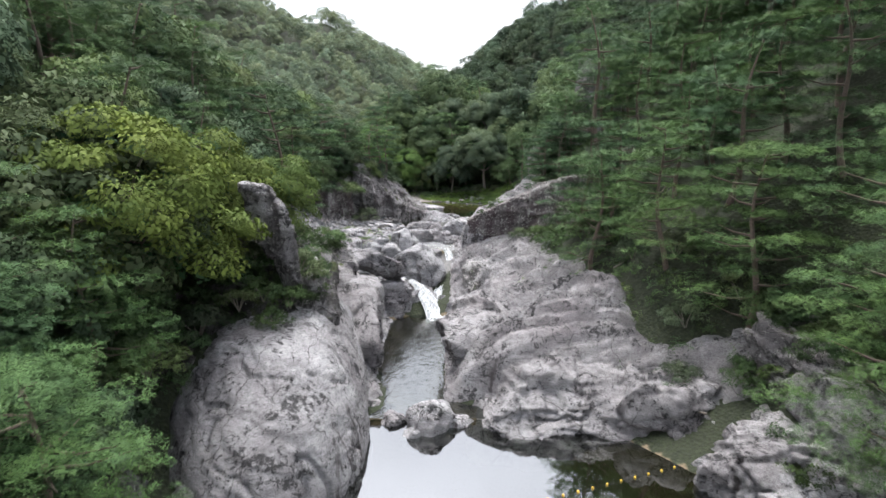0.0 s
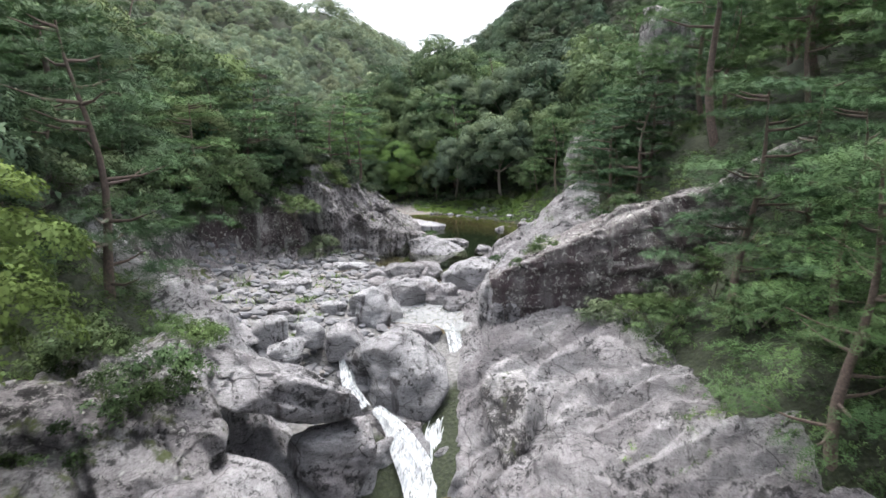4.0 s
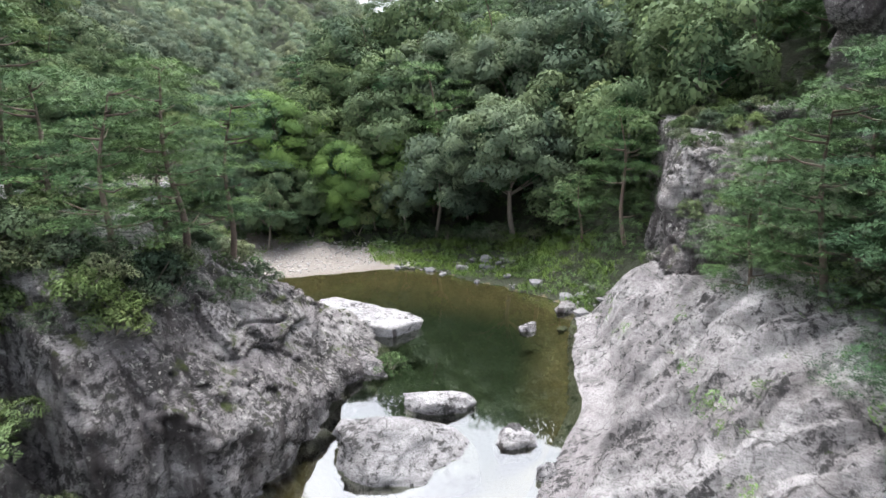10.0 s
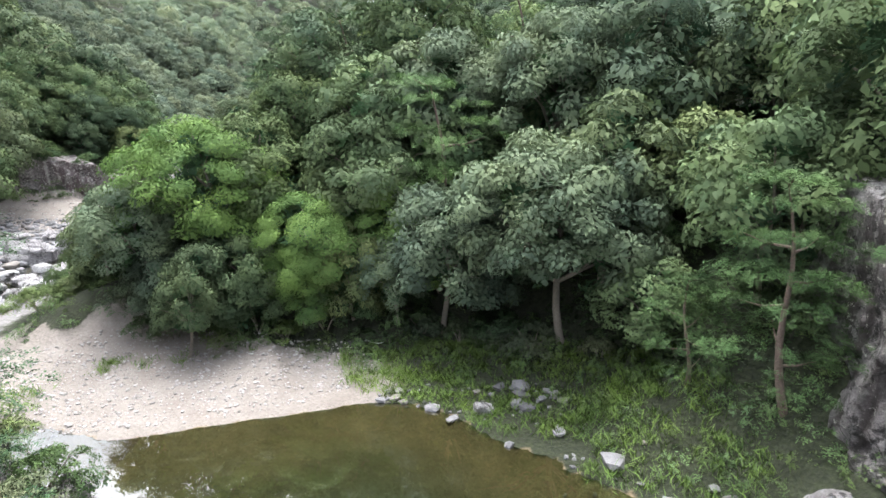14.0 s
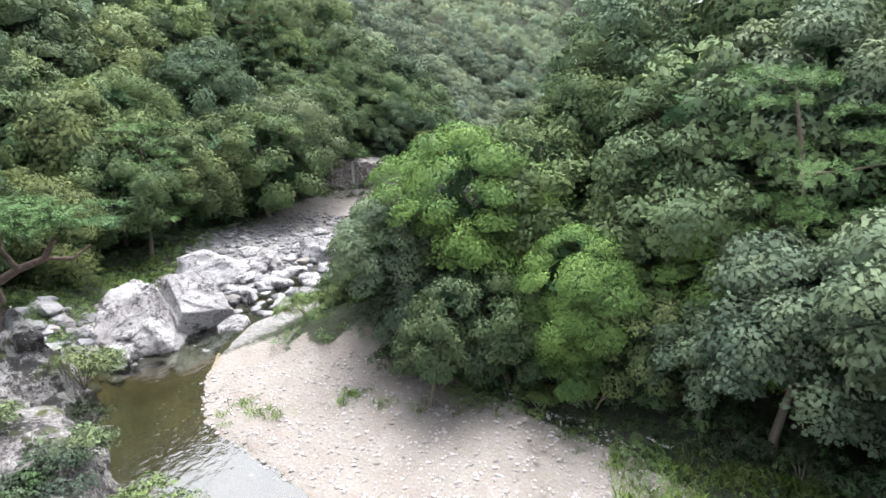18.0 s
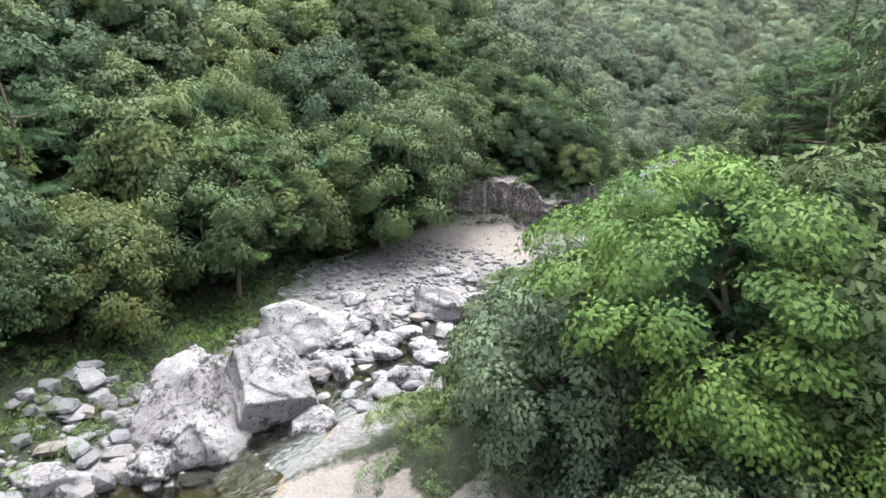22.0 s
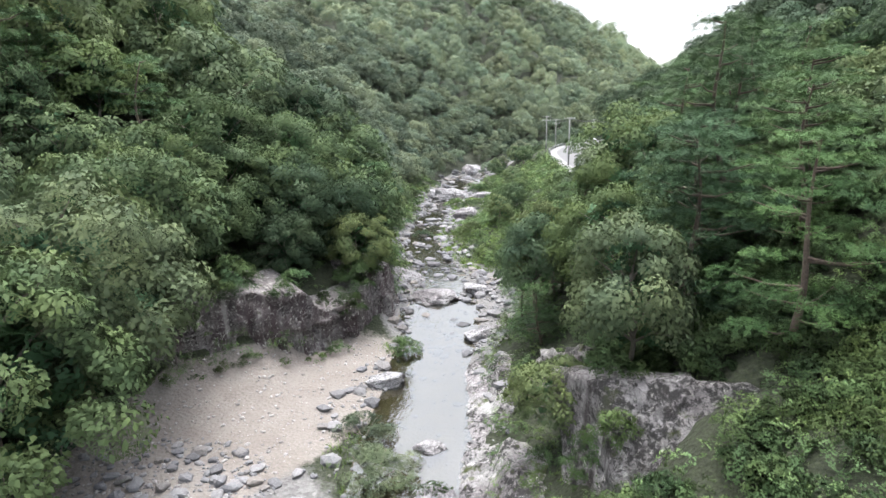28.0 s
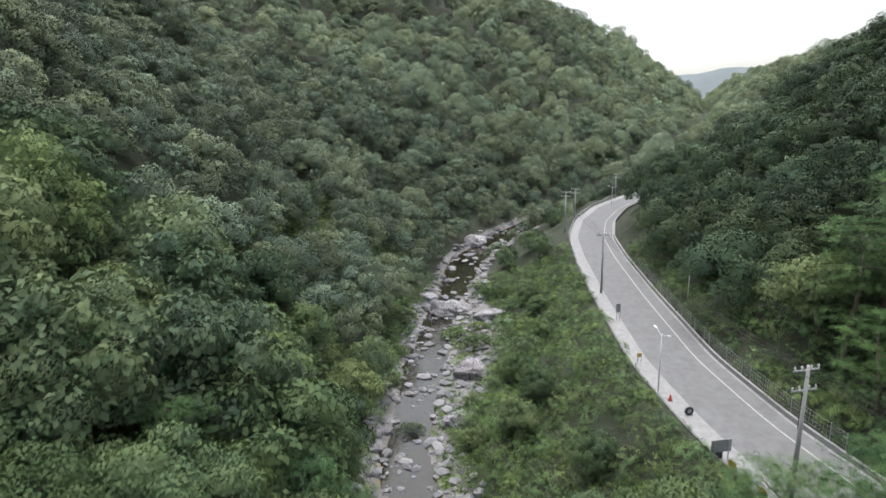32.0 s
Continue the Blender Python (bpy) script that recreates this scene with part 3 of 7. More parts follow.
def valley(x, y):
    """Height of the ground, distance past the flat floor, side, water level and start of the wood at each point."""
    x, y = np.asarray(x, float), np.asarray(y, float)
    p = np.stack([x, y, np.zeros_like(x)], 1)
    big = fbm(p / 75.0, 3, 5)
    small = fbm(p / 6.0, 3, 9)
    parts = []
    for k, (d, side, s) in enumerate(along(VALLEY, x, y)):
        a, b = VALLEY[k], VALLEY[k + 1]
        q = [a[j] + (b[j] - a[j]) * s for j in range(2, 14)]
        level, depth, cl, cr, wl_, wr_, sl, el, sr, er, tl, tr = q
        left = side > 0
        c, w = np.where(left, cl, cr), np.where(left, wl_, wr_)
        s1, e1, tree = np.where(left, sl, sr), np.where(left, el, er), np.where(left, tl, tr)
        s2 = np.where(left, HILL_LEFT, HILL_RIGHT)
        top = np.where(left, 215.0, 66.0)
        e = d - w
        bed = level + 0.06 - (depth + 0.06) * (1 - np.clip(d / c, 0, 1) ** 2)
        floor = np.where(d < c, bed, level + 0.06 + 0.05 * np.minimum(d - c, w - c))
        edge = level + 0.06 + 0.05 * np.maximum(w - c, 0)
        ep = np.maximum(e, 0)
        climb = s1 * np.minimum(ep, e1) + s2 * (1 + 0.28 * big) * np.maximum(ep - e1, 0)
        climb = top * np.tanh(climb / top)
        parts.append((d, np.where(e > 0, edge + climb, floor), e, side, level, tree))
    dist = np.stack([q[0] for q in parts])
    near = dist.min(0)
    weight = np.exp(-(dist - near) / (0.25 + 0.09 * near))
    weight /= weight.sum(0)
    z = sum(w * q[1] for w, q in zip(weight, parts))
    first = dist.argmin(0)
    pick = np.arange(len(x))
    e, side, level, tree = (np.stack([q[j] for q in parts])[first, pick] for j in (2, 3, 4, 5))
    z = z + np.clip(e, 0, 6) / 6 * (0.9 * small + 0.02 * np.clip(e, 0, 120) * fbm(p / 22.0, 3, 3)) + np.where(e > -1.0, 0.12, 0.03) * small
    z = z + 0.55 * np.clip(2 * in_ellipse(x, y, -8.6, 79.5, 3.0, 6.5, -14), 0, 1)
    # the road lies on a shelf cut into the slope
    rd = np.stack([q[0] for q in along(ROAD, x, y)])
    rs = np.stack([q[1] for q in along(ROAD, x, y)])
    k = rd.argmin(0)
    rd, rs = rd[k, pick], rs[k, pick]
    out = np.maximum(rd - 5.4, 0)
    uphill = ROAD_Z + 0.5 * (out > 0) + 0.74 * (1 + 0.2 * big) * out
    uphill = 60 * np.tanh(uphill / 60) + 0.4 * small * np.clip(out, 0, 3)
    reach = np.clip((60 - rd) / 30, 0, 1)
    z = np.where(rs < 0, z * (1 - reach) + uphill * reach, z)
    z = np.where((rs > 0) & (rd < 40), np.clip(z, ROAD_Z - 0.7 * out - 0.1, ROAD_Z + 0.55 * out), z)
    z = np.where(rd < 5.6, ROAD_Z - 0.15, z)
    return z, e, side, level, tree, rd, rs


def ground_z(x, y):
    return float(valley(np.array([x]), np.array([y]))[0][0])


def steps(fine, lo, hi, far_lo, far_hi, grow=1.16):
    out = [np.arange(lo, hi + fine / 2, fine)]
    for start, end, sign in ((lo, far_lo, -1), (hi, far_hi, 1)):
        v, d, side = start, fine, []
        while (v - end) * sign < 0:
            d *= grow
            v += sign * d
            side.append(v)
        out.append(np.array(side))
    return np.unique(np.concatenate(out))


def in_ellipse(x, y, cx, cy, rx, ry, yaw=0.0):
    a = radians(yaw)
    u, v = (x - cx) * math.cos(a) + (y - cy) * math.sin(a), -(x - cx) * math.sin(a) + (y - cy) * math.cos(a)
    return 1 - np.sqrt((u / rx) ** 2 + (v / ry) ** 2)


gx = steps(0.6, -66, 30, -1500, 1500)
gy = np.unique(np.concatenate([steps(0.6, 8, 185, -400, 185), steps(1.3, 185, 330, 185, 3000)]))
X, Y = [a.ravel() for a in np.meshgrid(gx, gy, indexing="ij")]
Z, EX, SIDE, LEVEL, TREE, RD, RS = valley(X, Y)
i, j = np.meshgrid(np.arange(len(gx) - 1), np.arange(len(gy) - 1), indexing="ij")
q = (i * len(gy) + j).ravel()
Z = np.where(Y > 1450, np.minimum(Z, 45), Z)
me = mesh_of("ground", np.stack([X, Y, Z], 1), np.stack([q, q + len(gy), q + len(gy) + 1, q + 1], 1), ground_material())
zone = np.zeros((len(X), 4), np.float32)
sand = np.maximum.reduce([in_ellipse(X, Y, -12, 108.5, 12, 6.5, 5), in_ellipse(X, Y, -21, 112, 9, 6, 30), in_ellipse(X, Y, -41, 149, 7, 14, -14), in_ellipse(X, Y, -6.4, 92, 2.6, 4.5), in_ellipse(X, Y, -25, 177, 5, 8)])
zone[:, 0] = np.clip(sand * 3 + 0.3, 0, 1) * np.clip(1.6 - EX * 1.2, 0, 1)
stony = np.maximum.reduce([in_ellipse(X, Y, -8, 64, 13, 14, 10), in_ellipse(X, Y, -38, 126, 13, 22, 8), in_ellipse(X, Y, -34, 172, 9, 16, 20), in_ellipse(X, Y, -47, 214, 13, 34, 12), in_ellipse(X, Y, -52, 275, 12, 50, 0)])
zone[:, 1] = np.clip(0.95 - EX * 0.45, 0, 1) * np.clip(stony * 4, 0, 1)
zone[:, 2] = np.clip((LEVEL + 0.06 - Z) * 8, 0, 1) * (EX < 2) * ((Y < 49.5) | (Y > 60.5))
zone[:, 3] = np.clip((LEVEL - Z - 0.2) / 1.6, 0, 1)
layer = me.color_attributes.new("zone", "FLOAT_COLOR", "POINT")
layer.data.foreach_set("color", zone.ravel())
tagged(new("ground", me), "valley ground of leaf litter, sand, gravel and stream bed", "ground", kind="structure")


# ---- water ----
def pool(name, level, outline, mat, label, tilt=None):
    bm = bmesh.new()
    bm.faces.new([bm.verts.new((x, y, level)) for x, y in outline])
    ob = tagged(new(name, bm_mesh(name, bm, mat)), label, "water", kind="structure")
    ob.visible_shadow = False
    return ob


def stream(name, first, last, mat, label, wide=0.6):
    """A ribbon of water that follows the stations."""
    rows, z = VALLEY[first:last + 1], []
    t = np.linspace(0, len(rows) - 1, (len(rows) - 1) * 8 + 1)
    q = np.stack([np.interp(t, np.arange(len(rows)), rows[:, k]) for k in (0, 1, 2, 4, 5)], 1)
    d = np.gradient(q[:, :2], axis=0)
    d /= np.linalg.norm(d, axis=1)[:, None]
    nrm = np.stack([-d[:, 1], d[:, 0]], 1)
    across = np.linspace(-1, 1, 9)
    off = np.where(across[None] < 0, across[None] * (q[:, 4:5] + wide), across[None] * (q[:, 3:4] + wide))
    verts = np.concatenate([q[:, None, :2] + off[..., None] * nrm[:, None], np.broadcast_to(q[:, None, 2:3], (len(q), 9, 1))], 2).reshape(-1, 3)
    i, j = np.meshgrid(np.arange(len(q) - 1), np.arange(8), indexing="ij")
    k = (i * 9 + j).ravel()
    ob = tagged(new(name, mesh_of(name, verts, np.stack([k, k + 9, k + 10, k + 1], 1), mat)), label, "water", kind="structure")
    ob.visible_shadow = False
    return ob


pool("water_lower_pool", -4.2, [(-22, -120), (22, -120), (20, 27), (14, 30.5), (-5, 30.5), (-20, 30.5)], WATER_DEEP, "dark still pool below the granite slabs")
pool("water_gorge_pool", -4.0, [(-6.5, 30.2), (2.5, 30.2), (3, 50.5), (-6, 50.5)], WATER_RIPPLED, "rippled dark pool under the small waterfall")
pool("water_plunge", 0.15, [(-4.8, 61.2), (-2.6, 60.9), (-0.4, 60.3), (0.1, 59.4), (1.0, 59.3), (1.5, 60.4), (2.4, 62), (1.8, 66), (-0.5, 67.5), (-3.4, 66.6), (-5.6, 64)], WATER_RUN, "glittering run of water above the fall")
pool("water_main_pool", 0.4, [(-17, 70.2), (14, 70.2), (15, 80), (16, 112), (-6, 112), (-12.5, 112.9), (-12.5, 94), (-17, 93.9)], WATER_STILL, "clear olive-green pool with a sandy bed")
pool("water_bend", 0.4, [(-12.5, 94), (-12.5, 112.9), (-24, 115), (-36.5, 115), (-37, 99)], WATER_BEND, "clear rippled pool at the bend of the stream")
stream("water_riffle", 19, 22, WATER_STREAM, "shallow riffle between pale boulders")
stream("water_upper_pool", 22, 28, WATER_STREAM, "shallow clear stream beside the sand")
stream("water_upper_stream", 28, 38, WATER_UPPER, "stony stream winding up the valley", 0.3)

# ---- rock ----
ICO = {}


def ico(detail):
    if detail not in ICO:
        bm = bmesh.new()
        bmesh.ops.create_icosphere(bm, subdivisions=detail, radius=1)
        ICO[detail] = (np.array([v.co[:] for v in bm.verts]), np.array([[v.index for v in f.verts] for f in bm.faces]))
        bm.free()
    return ICO[detail]


def jointed(q, size, seed):
    """Steps between blocks of jointed rock, as wide as size, from -0.5 to 0.5."""
    c, s = math.cos(0.5 + seed), math.sin(0.5 + seed)
    g = np.stack([c * q[:, 0] + s * q[:, 1], c * q[:, 1] - s * q[:, 0], q[:, 2] * 0.7 + 0.25 * q[:, 0]], 1) / size
    g = g + 0.22 * np.stack([vnoise(g * 0.8 + k * 9.1, seed + k) for k in range(3)], 1)
    k = np.floor(g).astype(np.int64)
    return lattice(k[:, 0], k[:, 1], k[:, 2], seed) - 0.5


def rock_mesh(name, half, seed, mat, detail=5, planes=12, rough=0.10, ledge=0.0, hard=14.0, box_like=0.9, joint=0.0):
    """A block of rock: a rounded many-sided body, worn by noise, with layered ledges and open cracks."""
    v, f = ico(detail)
    r = np.random.default_rng(seed)
    n = r.normal(size=(planes, 3))
    n /= np.linalg.norm(n, axis=1)[:, None]
    d = r.uniform(0.58, 1.0, planes)
    axes = np.array([(1, 0, 0), (-1, 0, 0), (0, 1, 0), (0, -1, 0), (0, 0, 1), (0, 0, -1)], float) + r.normal(0, 0.12, (6, 3))
    n, d = np.concatenate([n, axes]), np.concatenate([d, np.full(6, box_like)])
    rad = ((np.maximum(v @ n.T, 1e-3) / d) ** hard).sum(1) ** (-1 / hard)
    half = np.asarray(half, float)
    p = v * rad[:, None] * half
    mean = half.mean()
    q = p + seed * 17.3
    push = rough * mean * fbm(q / (mean * 0.9), 4, seed) + 0.05 * fbm(q / 0.55, 3, seed + 3)
    if ledge:
        tilt = q[:, 2] + 0.22 * q[:, 0] - 0.15 * q[:, 1] + 0.5 * fbm(q / (mean * 0.7), 3, seed + 5)
        step = 1.15
        s = tilt / step - np.floor(tilt / step)
        push += ledge * (0.5 - s) * (0.4 + 0.6 * (vnoise(q / 2.5, seed + 8) > -0.2))
        deep = np.abs(fbm(np.stack([q[:, 0] * 0.45 + q[:, 2] * 0.2, q[:, 1] * 0.3, q[:, 2] * 0.3], 1), 2, seed + 11))
        push -= np.clip(0.055 - deep, 0, 1) * 6.0 * min(1.0, mean / 4)
    if joint:
        push += joint * (jointed(q, 2.1, seed) + 0.45 * jointed(q, 0.9, seed + 1))
    p = p + v * push[:, None]
    return mesh_of(name, p, f, mat, smooth=detail > 2)


def bedrock(name, side, x0, x1, y0, y1, lift, mat, label, step=0.26, seed=1):
    """A sheet of bare rock over the lower bank: layered ledges, open cracks, worn hollows."""
    ax, ay = np.arange(x0, x1, step), np.arange(y0, y1, step)
    x, y = [a.ravel() for a in np.meshgrid(ax, ay, indexing="ij")]
    z, e, s, level, tree, rd, rs = valley(x, y)
    p = np.stack([x, y, z], 1)
    edge = 1.6 * fbm(p / 5.0, 3, seed + 30)
    rise = np.clip(e / 1.4, 0, 1)
    near = np.clip((e + np.where(y > 63, 2.0, 0.9)) / 0.9, 0, 1) * np.clip((tree + 1.2 + edge - e) / 3.5, 0, 1) * (s == side)
    near = near * np.clip((y - y0) / 3, 0, 1) * np.clip((y1 - y) / 3, 0, 1)
    # parallel layers that run up the bank, each a sharp lip and a long slope
    run, cross = 0.92 * x + 0.39 * y, 0.92 * y - 0.39 * x
    bend = fbm(np.stack([run / 9.0, cross / 4.0, 0 * x], 1), 3, seed)
    body = lift * rise * rise * (3 - 2 * rise) + 0.7 * fbm(p / 7.0, 2, seed + 1, 0.4)
    for thick, tall, k in ((1.9, 0.62, 3), (0.66, 0.40, 4), (0.3, 0.2, 5)):
        h = cross / thick + (1.1 / thick + 0.4) * bend + 0.5 * z + 0.35 * fbm(np.stack([run / (5 * thick), cross / (1.5 * thick), 0 * x], 1), 2, seed + k)
        lip = h - np.floor(h)
        body += tall * (0.5 - lip) * (0.35 + 0.65 * (vnoise(np.stack([run / 4, cross / (2 * thick), 0 * x], 1), seed + 9 + k) > -0.15))
    body += 0.05 * fbm(p / 0.45, 2, seed + 2)
    crack = np.abs(fbm(np.stack([x * 0.22 + y * 0.10, y * 0.16 - x * 0.05, z * 0], 1), 2, seed + 3))
    body -= np.clip(0.036 - crack, 0, 1) * 12
    body += 0.16 * jointed(np.stack([x, y, z], 1), 2.2, seed + 9) * rise
    zz = z + (body + 0.12) * near * near * (3 - 2 * near) - 0.5 * (1 - near) ** 2
    zz = np.where(near > 0.6, np.maximum(zz, z + 0.12), zz)
    i, j = np.meshgrid(np.arange(len(ax) - 1), np.arange(len(ay) - 1), indexing="ij")
    q = (i * len(ay) + j).ravel()
    f = np.stack([q, q + len(ay), q + len(ay) + 1, q + 1], 1)
    f = f[near[f].max(1) > 0.02]
    used = np.unique(f)
    again = np.full(len(x), -1)
    again[used] = np.arange(len(used))
    return tagged(new(name, mesh_of(name, np.stack([x, y, zz], 1)[used], again[f], mat)), label, "bedrock", kind="structure")


bedrock("bedrock_east", -1, -1, 24, 27, 97, 1.0, ROCK, "bare pale granite sheet with layered ledges along the gorge", 0.18, 2)
bedrock("bedrock_west", 1, -24, 0, 30, 62, 0.8, ROCK, "bare mauve-grey granite of the gorge wall", 0.28, 7)
bedrock("bedrock_west_cliff", 1, -32, -6, 57, 99, 1.3, ROCK_DARK, "dark jointed rock along the foot of the wooded slope", 0.26, 9)
bedrock("bedrock_spur", -1, -30, -12, 122, 160, 0.6, ROCK_DARK, "broken grey rock at the foot of the wooded spur", 0.28, 14)
BLOCKS, ROCKS = [], []


def outcrop(name, at, half, yaw, seed, mat, label, detail=6, ledge=0.35, tilt=(0, 0), rough=0.10, planes=12, hard=14.0, joint=None):
    joint = (0.9 if ledge >= 0.3 else 0.35) if joint is None else joint
    ob = new(name, rock_mesh(name, half, seed, mat, detail, planes, rough, ledge, hard, joint=joint))
    ROCKS.append(ob)
    ob.matrix_basis = pose(*at, tilt[0], tilt[1], yaw)
    BLOCKS.append((at[0], at[1], half[0], half[1], yaw, at[2] + half[2]))
    return tagged(ob, label, "rock")


# the granite slabs of the lower gorge
outcrop("granite_slab", (-9.4, 31.2, -6.4), (7.9, 11.2, 8.1), 27, 3, ROCK, "huge pale rounded granite slab with cracks beside the lower pool", 7, 0.10, (0, 3), 0.04, 0, 2.6, 0.12)
outcrop("granite_slab", (-8.3, 42.0, -2.8), (3.8, 7.0, 4.2), 8, 5, ROCK, "pale mauve granite slab overhanging the gorge pool", 6, 0.18, (0, 8), 0.07)
outcrop("rock_outcrop", (-10.5, 45, 0.6), (4.5, 5.5, 3.2), 0, 8, ROCK_DARK, "dark jointed rock under the wood", 6, 0.4)
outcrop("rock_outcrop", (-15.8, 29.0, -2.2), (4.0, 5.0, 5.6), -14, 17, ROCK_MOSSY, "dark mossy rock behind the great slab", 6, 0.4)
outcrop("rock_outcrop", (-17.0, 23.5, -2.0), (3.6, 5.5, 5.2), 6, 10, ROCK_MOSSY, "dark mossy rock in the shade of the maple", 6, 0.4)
outcrop("boulder_overhang", (-4.5, 50.9, -2.6), (2.0, 2.2, 1.6), 20, 11, ROCK, "grey overhanging boulder above the gorge pool", 5, 0.1)
outcrop("rock_outcrop", (3.1, 53.4, -2.3), (1.5, 4.2, 2.7), 7, 13, ROCK_DARK, "dark wet rock beside the cascade", 5, 0.25)
outcrop("rock_outcrop", (-2.4, 54.6, -3.6), (2.4, 2.4, 1.9), 0, 15, ROCK_DARK, "dark wet rock behind the cascade", 5, 0.25)
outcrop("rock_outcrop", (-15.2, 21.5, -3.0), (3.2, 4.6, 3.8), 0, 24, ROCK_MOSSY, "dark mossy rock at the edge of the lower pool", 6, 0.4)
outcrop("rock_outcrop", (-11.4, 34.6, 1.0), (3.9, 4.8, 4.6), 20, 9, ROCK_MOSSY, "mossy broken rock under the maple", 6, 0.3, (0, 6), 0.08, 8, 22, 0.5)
outcrop("rock_pillar", (-9.4, 31.6, 6.4), (1.0, 1.4, 3.3), 25, 12, ROCK_DARK, "bare upright slab of rock standing among the leaves", 6, 0.2, (6, -10), 0.16, 10, 14, 0.5)
outcrop("rock_outcrop", (-8.8, 34.4, 0.8), (2.5, 3.2, 3.6), 15, 54, ROCK_DARK, "dark jointed rock wall above the great slab", 6, 0.3, (0, 6), 0.1, 10, 22, 0.6)
outcrop("granite_slab", (5.6, 32.6, -4.9), (6.6, 6.0, 4.2), -4, 14, ROCK, "broad pale granite slab with layered cracks and a rain puddle", 6, 0.3, (0, -10), 0.06)
outcrop("granite_slab", (5.0, 44, -4.2), (4.4, 8.0, 4.2), 4, 16, ROCK, "long pale granite slab rising to the wood", 6, 0.3, (0, -10), 0.07)
outcrop("rock_outcrop", (15.6, 24.0, -3.8), (4.6, 4.6, 3.6), 20, 18, ROCK, "grey layered rocks at the edge of the pool", 6, 0.5)
outcrop("rock_outcrop", (15.2, 20.6, -4.4), (3.6, 3.2, 3.2), -12, 28, ROCK, "layered pale rock at the edge of the pool", 6, 0.5)
outcrop("rock_outcrop", (19.0, 21.5, -2.8), (3.6, 4.8, 4.4), 8, 40, ROCK, "layered grey rock above the pool", 6, 0.5)
outcrop("granite_slab", (13.0, 30.5, -4.6), (5.0, 4.2, 3.8), -14, 20, ROCK, "pale cracked granite slab in the shade of the pines", 6, 0.4, (0, -12), 0.08)
outcrop("rock_outcrop", (19.6, 27.0, -1.6), (4.2, 6.5, 4.6), 10, 19, ROCK_DARK, "dark jointed rock wall beside the lower pool", 6, 0.45)
outcrop("stained_cliff", (13.2, 59.9, 2.2), (9.4, 3.3, 6.4), 5, 21, ROCK_STAINED, "rock face with dark water stains and pale lichen", 7, 0.15, (-6, -19), 0.07, 4, 30, 0.3)
outcrop("granite_block", (3.7, 59.4, 0.8), (2.0, 2.6, 4.2), 10, 22, ROCK, "upright grey granite block beside the waterfall", 6, 0.15)
outcrop("rock_outcrop", (18.4, 94.4, 4.0), (5.2, 7.0, 8.8), -8, 26, ROCK_DARK, "granite bluff hung with green above the pool", 7, 0.08, (0, 3), 0.10, 8, 30, 0.6)
outcrop("rock_spire", (21.0, 98.4, 8.0), (3.4, 4.0, 5.6), 0, 27, ROCK_DARK, "granite knob with ferns on its ledges", 6, 0.35, (0, -6), 0.10, 10, 30, 0.6)
outcrop("rock_tower", (23.6, 90.5, 16), (3.2, 3.6, 8.5), 20, 29, ROCK_DARK, "dark upright rock tower among pines", 5, 0.45)
outcrop("stained_cliff", (-10.4, 84.6, 2.2), (5.2, 8.0, 6.4), -16, 31, ROCK_DARK, "dark cliff with a pale broken face beside the pool", 7, 0.2, (0, 6), 0.06, 10, 60, 0.75)
outcrop("stained_cliff", (-9.8, 79.6, 2.6), (2.9, 3.0, 5.6), -30, 30, ROCK_DARK, "dark cliff corner with one pale flat face", 6, 0.12, (-2, 8), 0.04, 6, 60, 0.45)
outcrop("stained_cliff", (-17.6, 81.0, 2.0), (4.4, 5.0, 6.4), -30, 32, ROCK_MOSSY, "dark cliff shoulder hung with shrubs", 6, 0.4, (0, 4), 0.1, 14, 22)
outcrop("rock_outcrop", (-11.8, 93.0, 0.4), (5.0, 4.6, 6.0), -10, 38, ROCK_DARK, "dark bluff at the bend of the pool", 6, 0.4)
outcrop("low_cliff", (-21.6, 61.5, 0.6), (3.4, 7.0, 8.2), 0, 33, ROCK_MOSSY, "mossy rock step above the low cliff", 6, 0.35)
outcrop("low_cliff", (-19.6, 72.0, 0.6), (3.2, 6.2, 8.4), -34, 34, ROCK_DARK, "jointed rock step above the low cliff", 6, 0.35)
outcrop("low_cliff", (-15.4, 78.2, 0.6), (2.9, 4.8, 7.4), -48, 35, ROCK_DARK, "low jointed cliff behind a bush", 6, 0.35)
outcrop("rock_outcrop", (-19.5, 95.0, 2.0), (6.8, 5.4, 7.0), 10, 36, ROCK_DARK, "weathered outcrop carrying a bent pine", 6, 0.4)
outcrop("rock_outcrop", (-22.6, 98.6, 3.6), (2.8, 2.6, 5.2), 30, 39, ROCK_DARK, "weathered rock under the old bent pine", 6, 0.4)
outcrop("rock_outcrop", (-26.6, 99.0, 0.5), (4.0, 3.6, 3.8), 25, 37, ROCK, "pale layered rock at the bend of the stream", 6, 0.4)
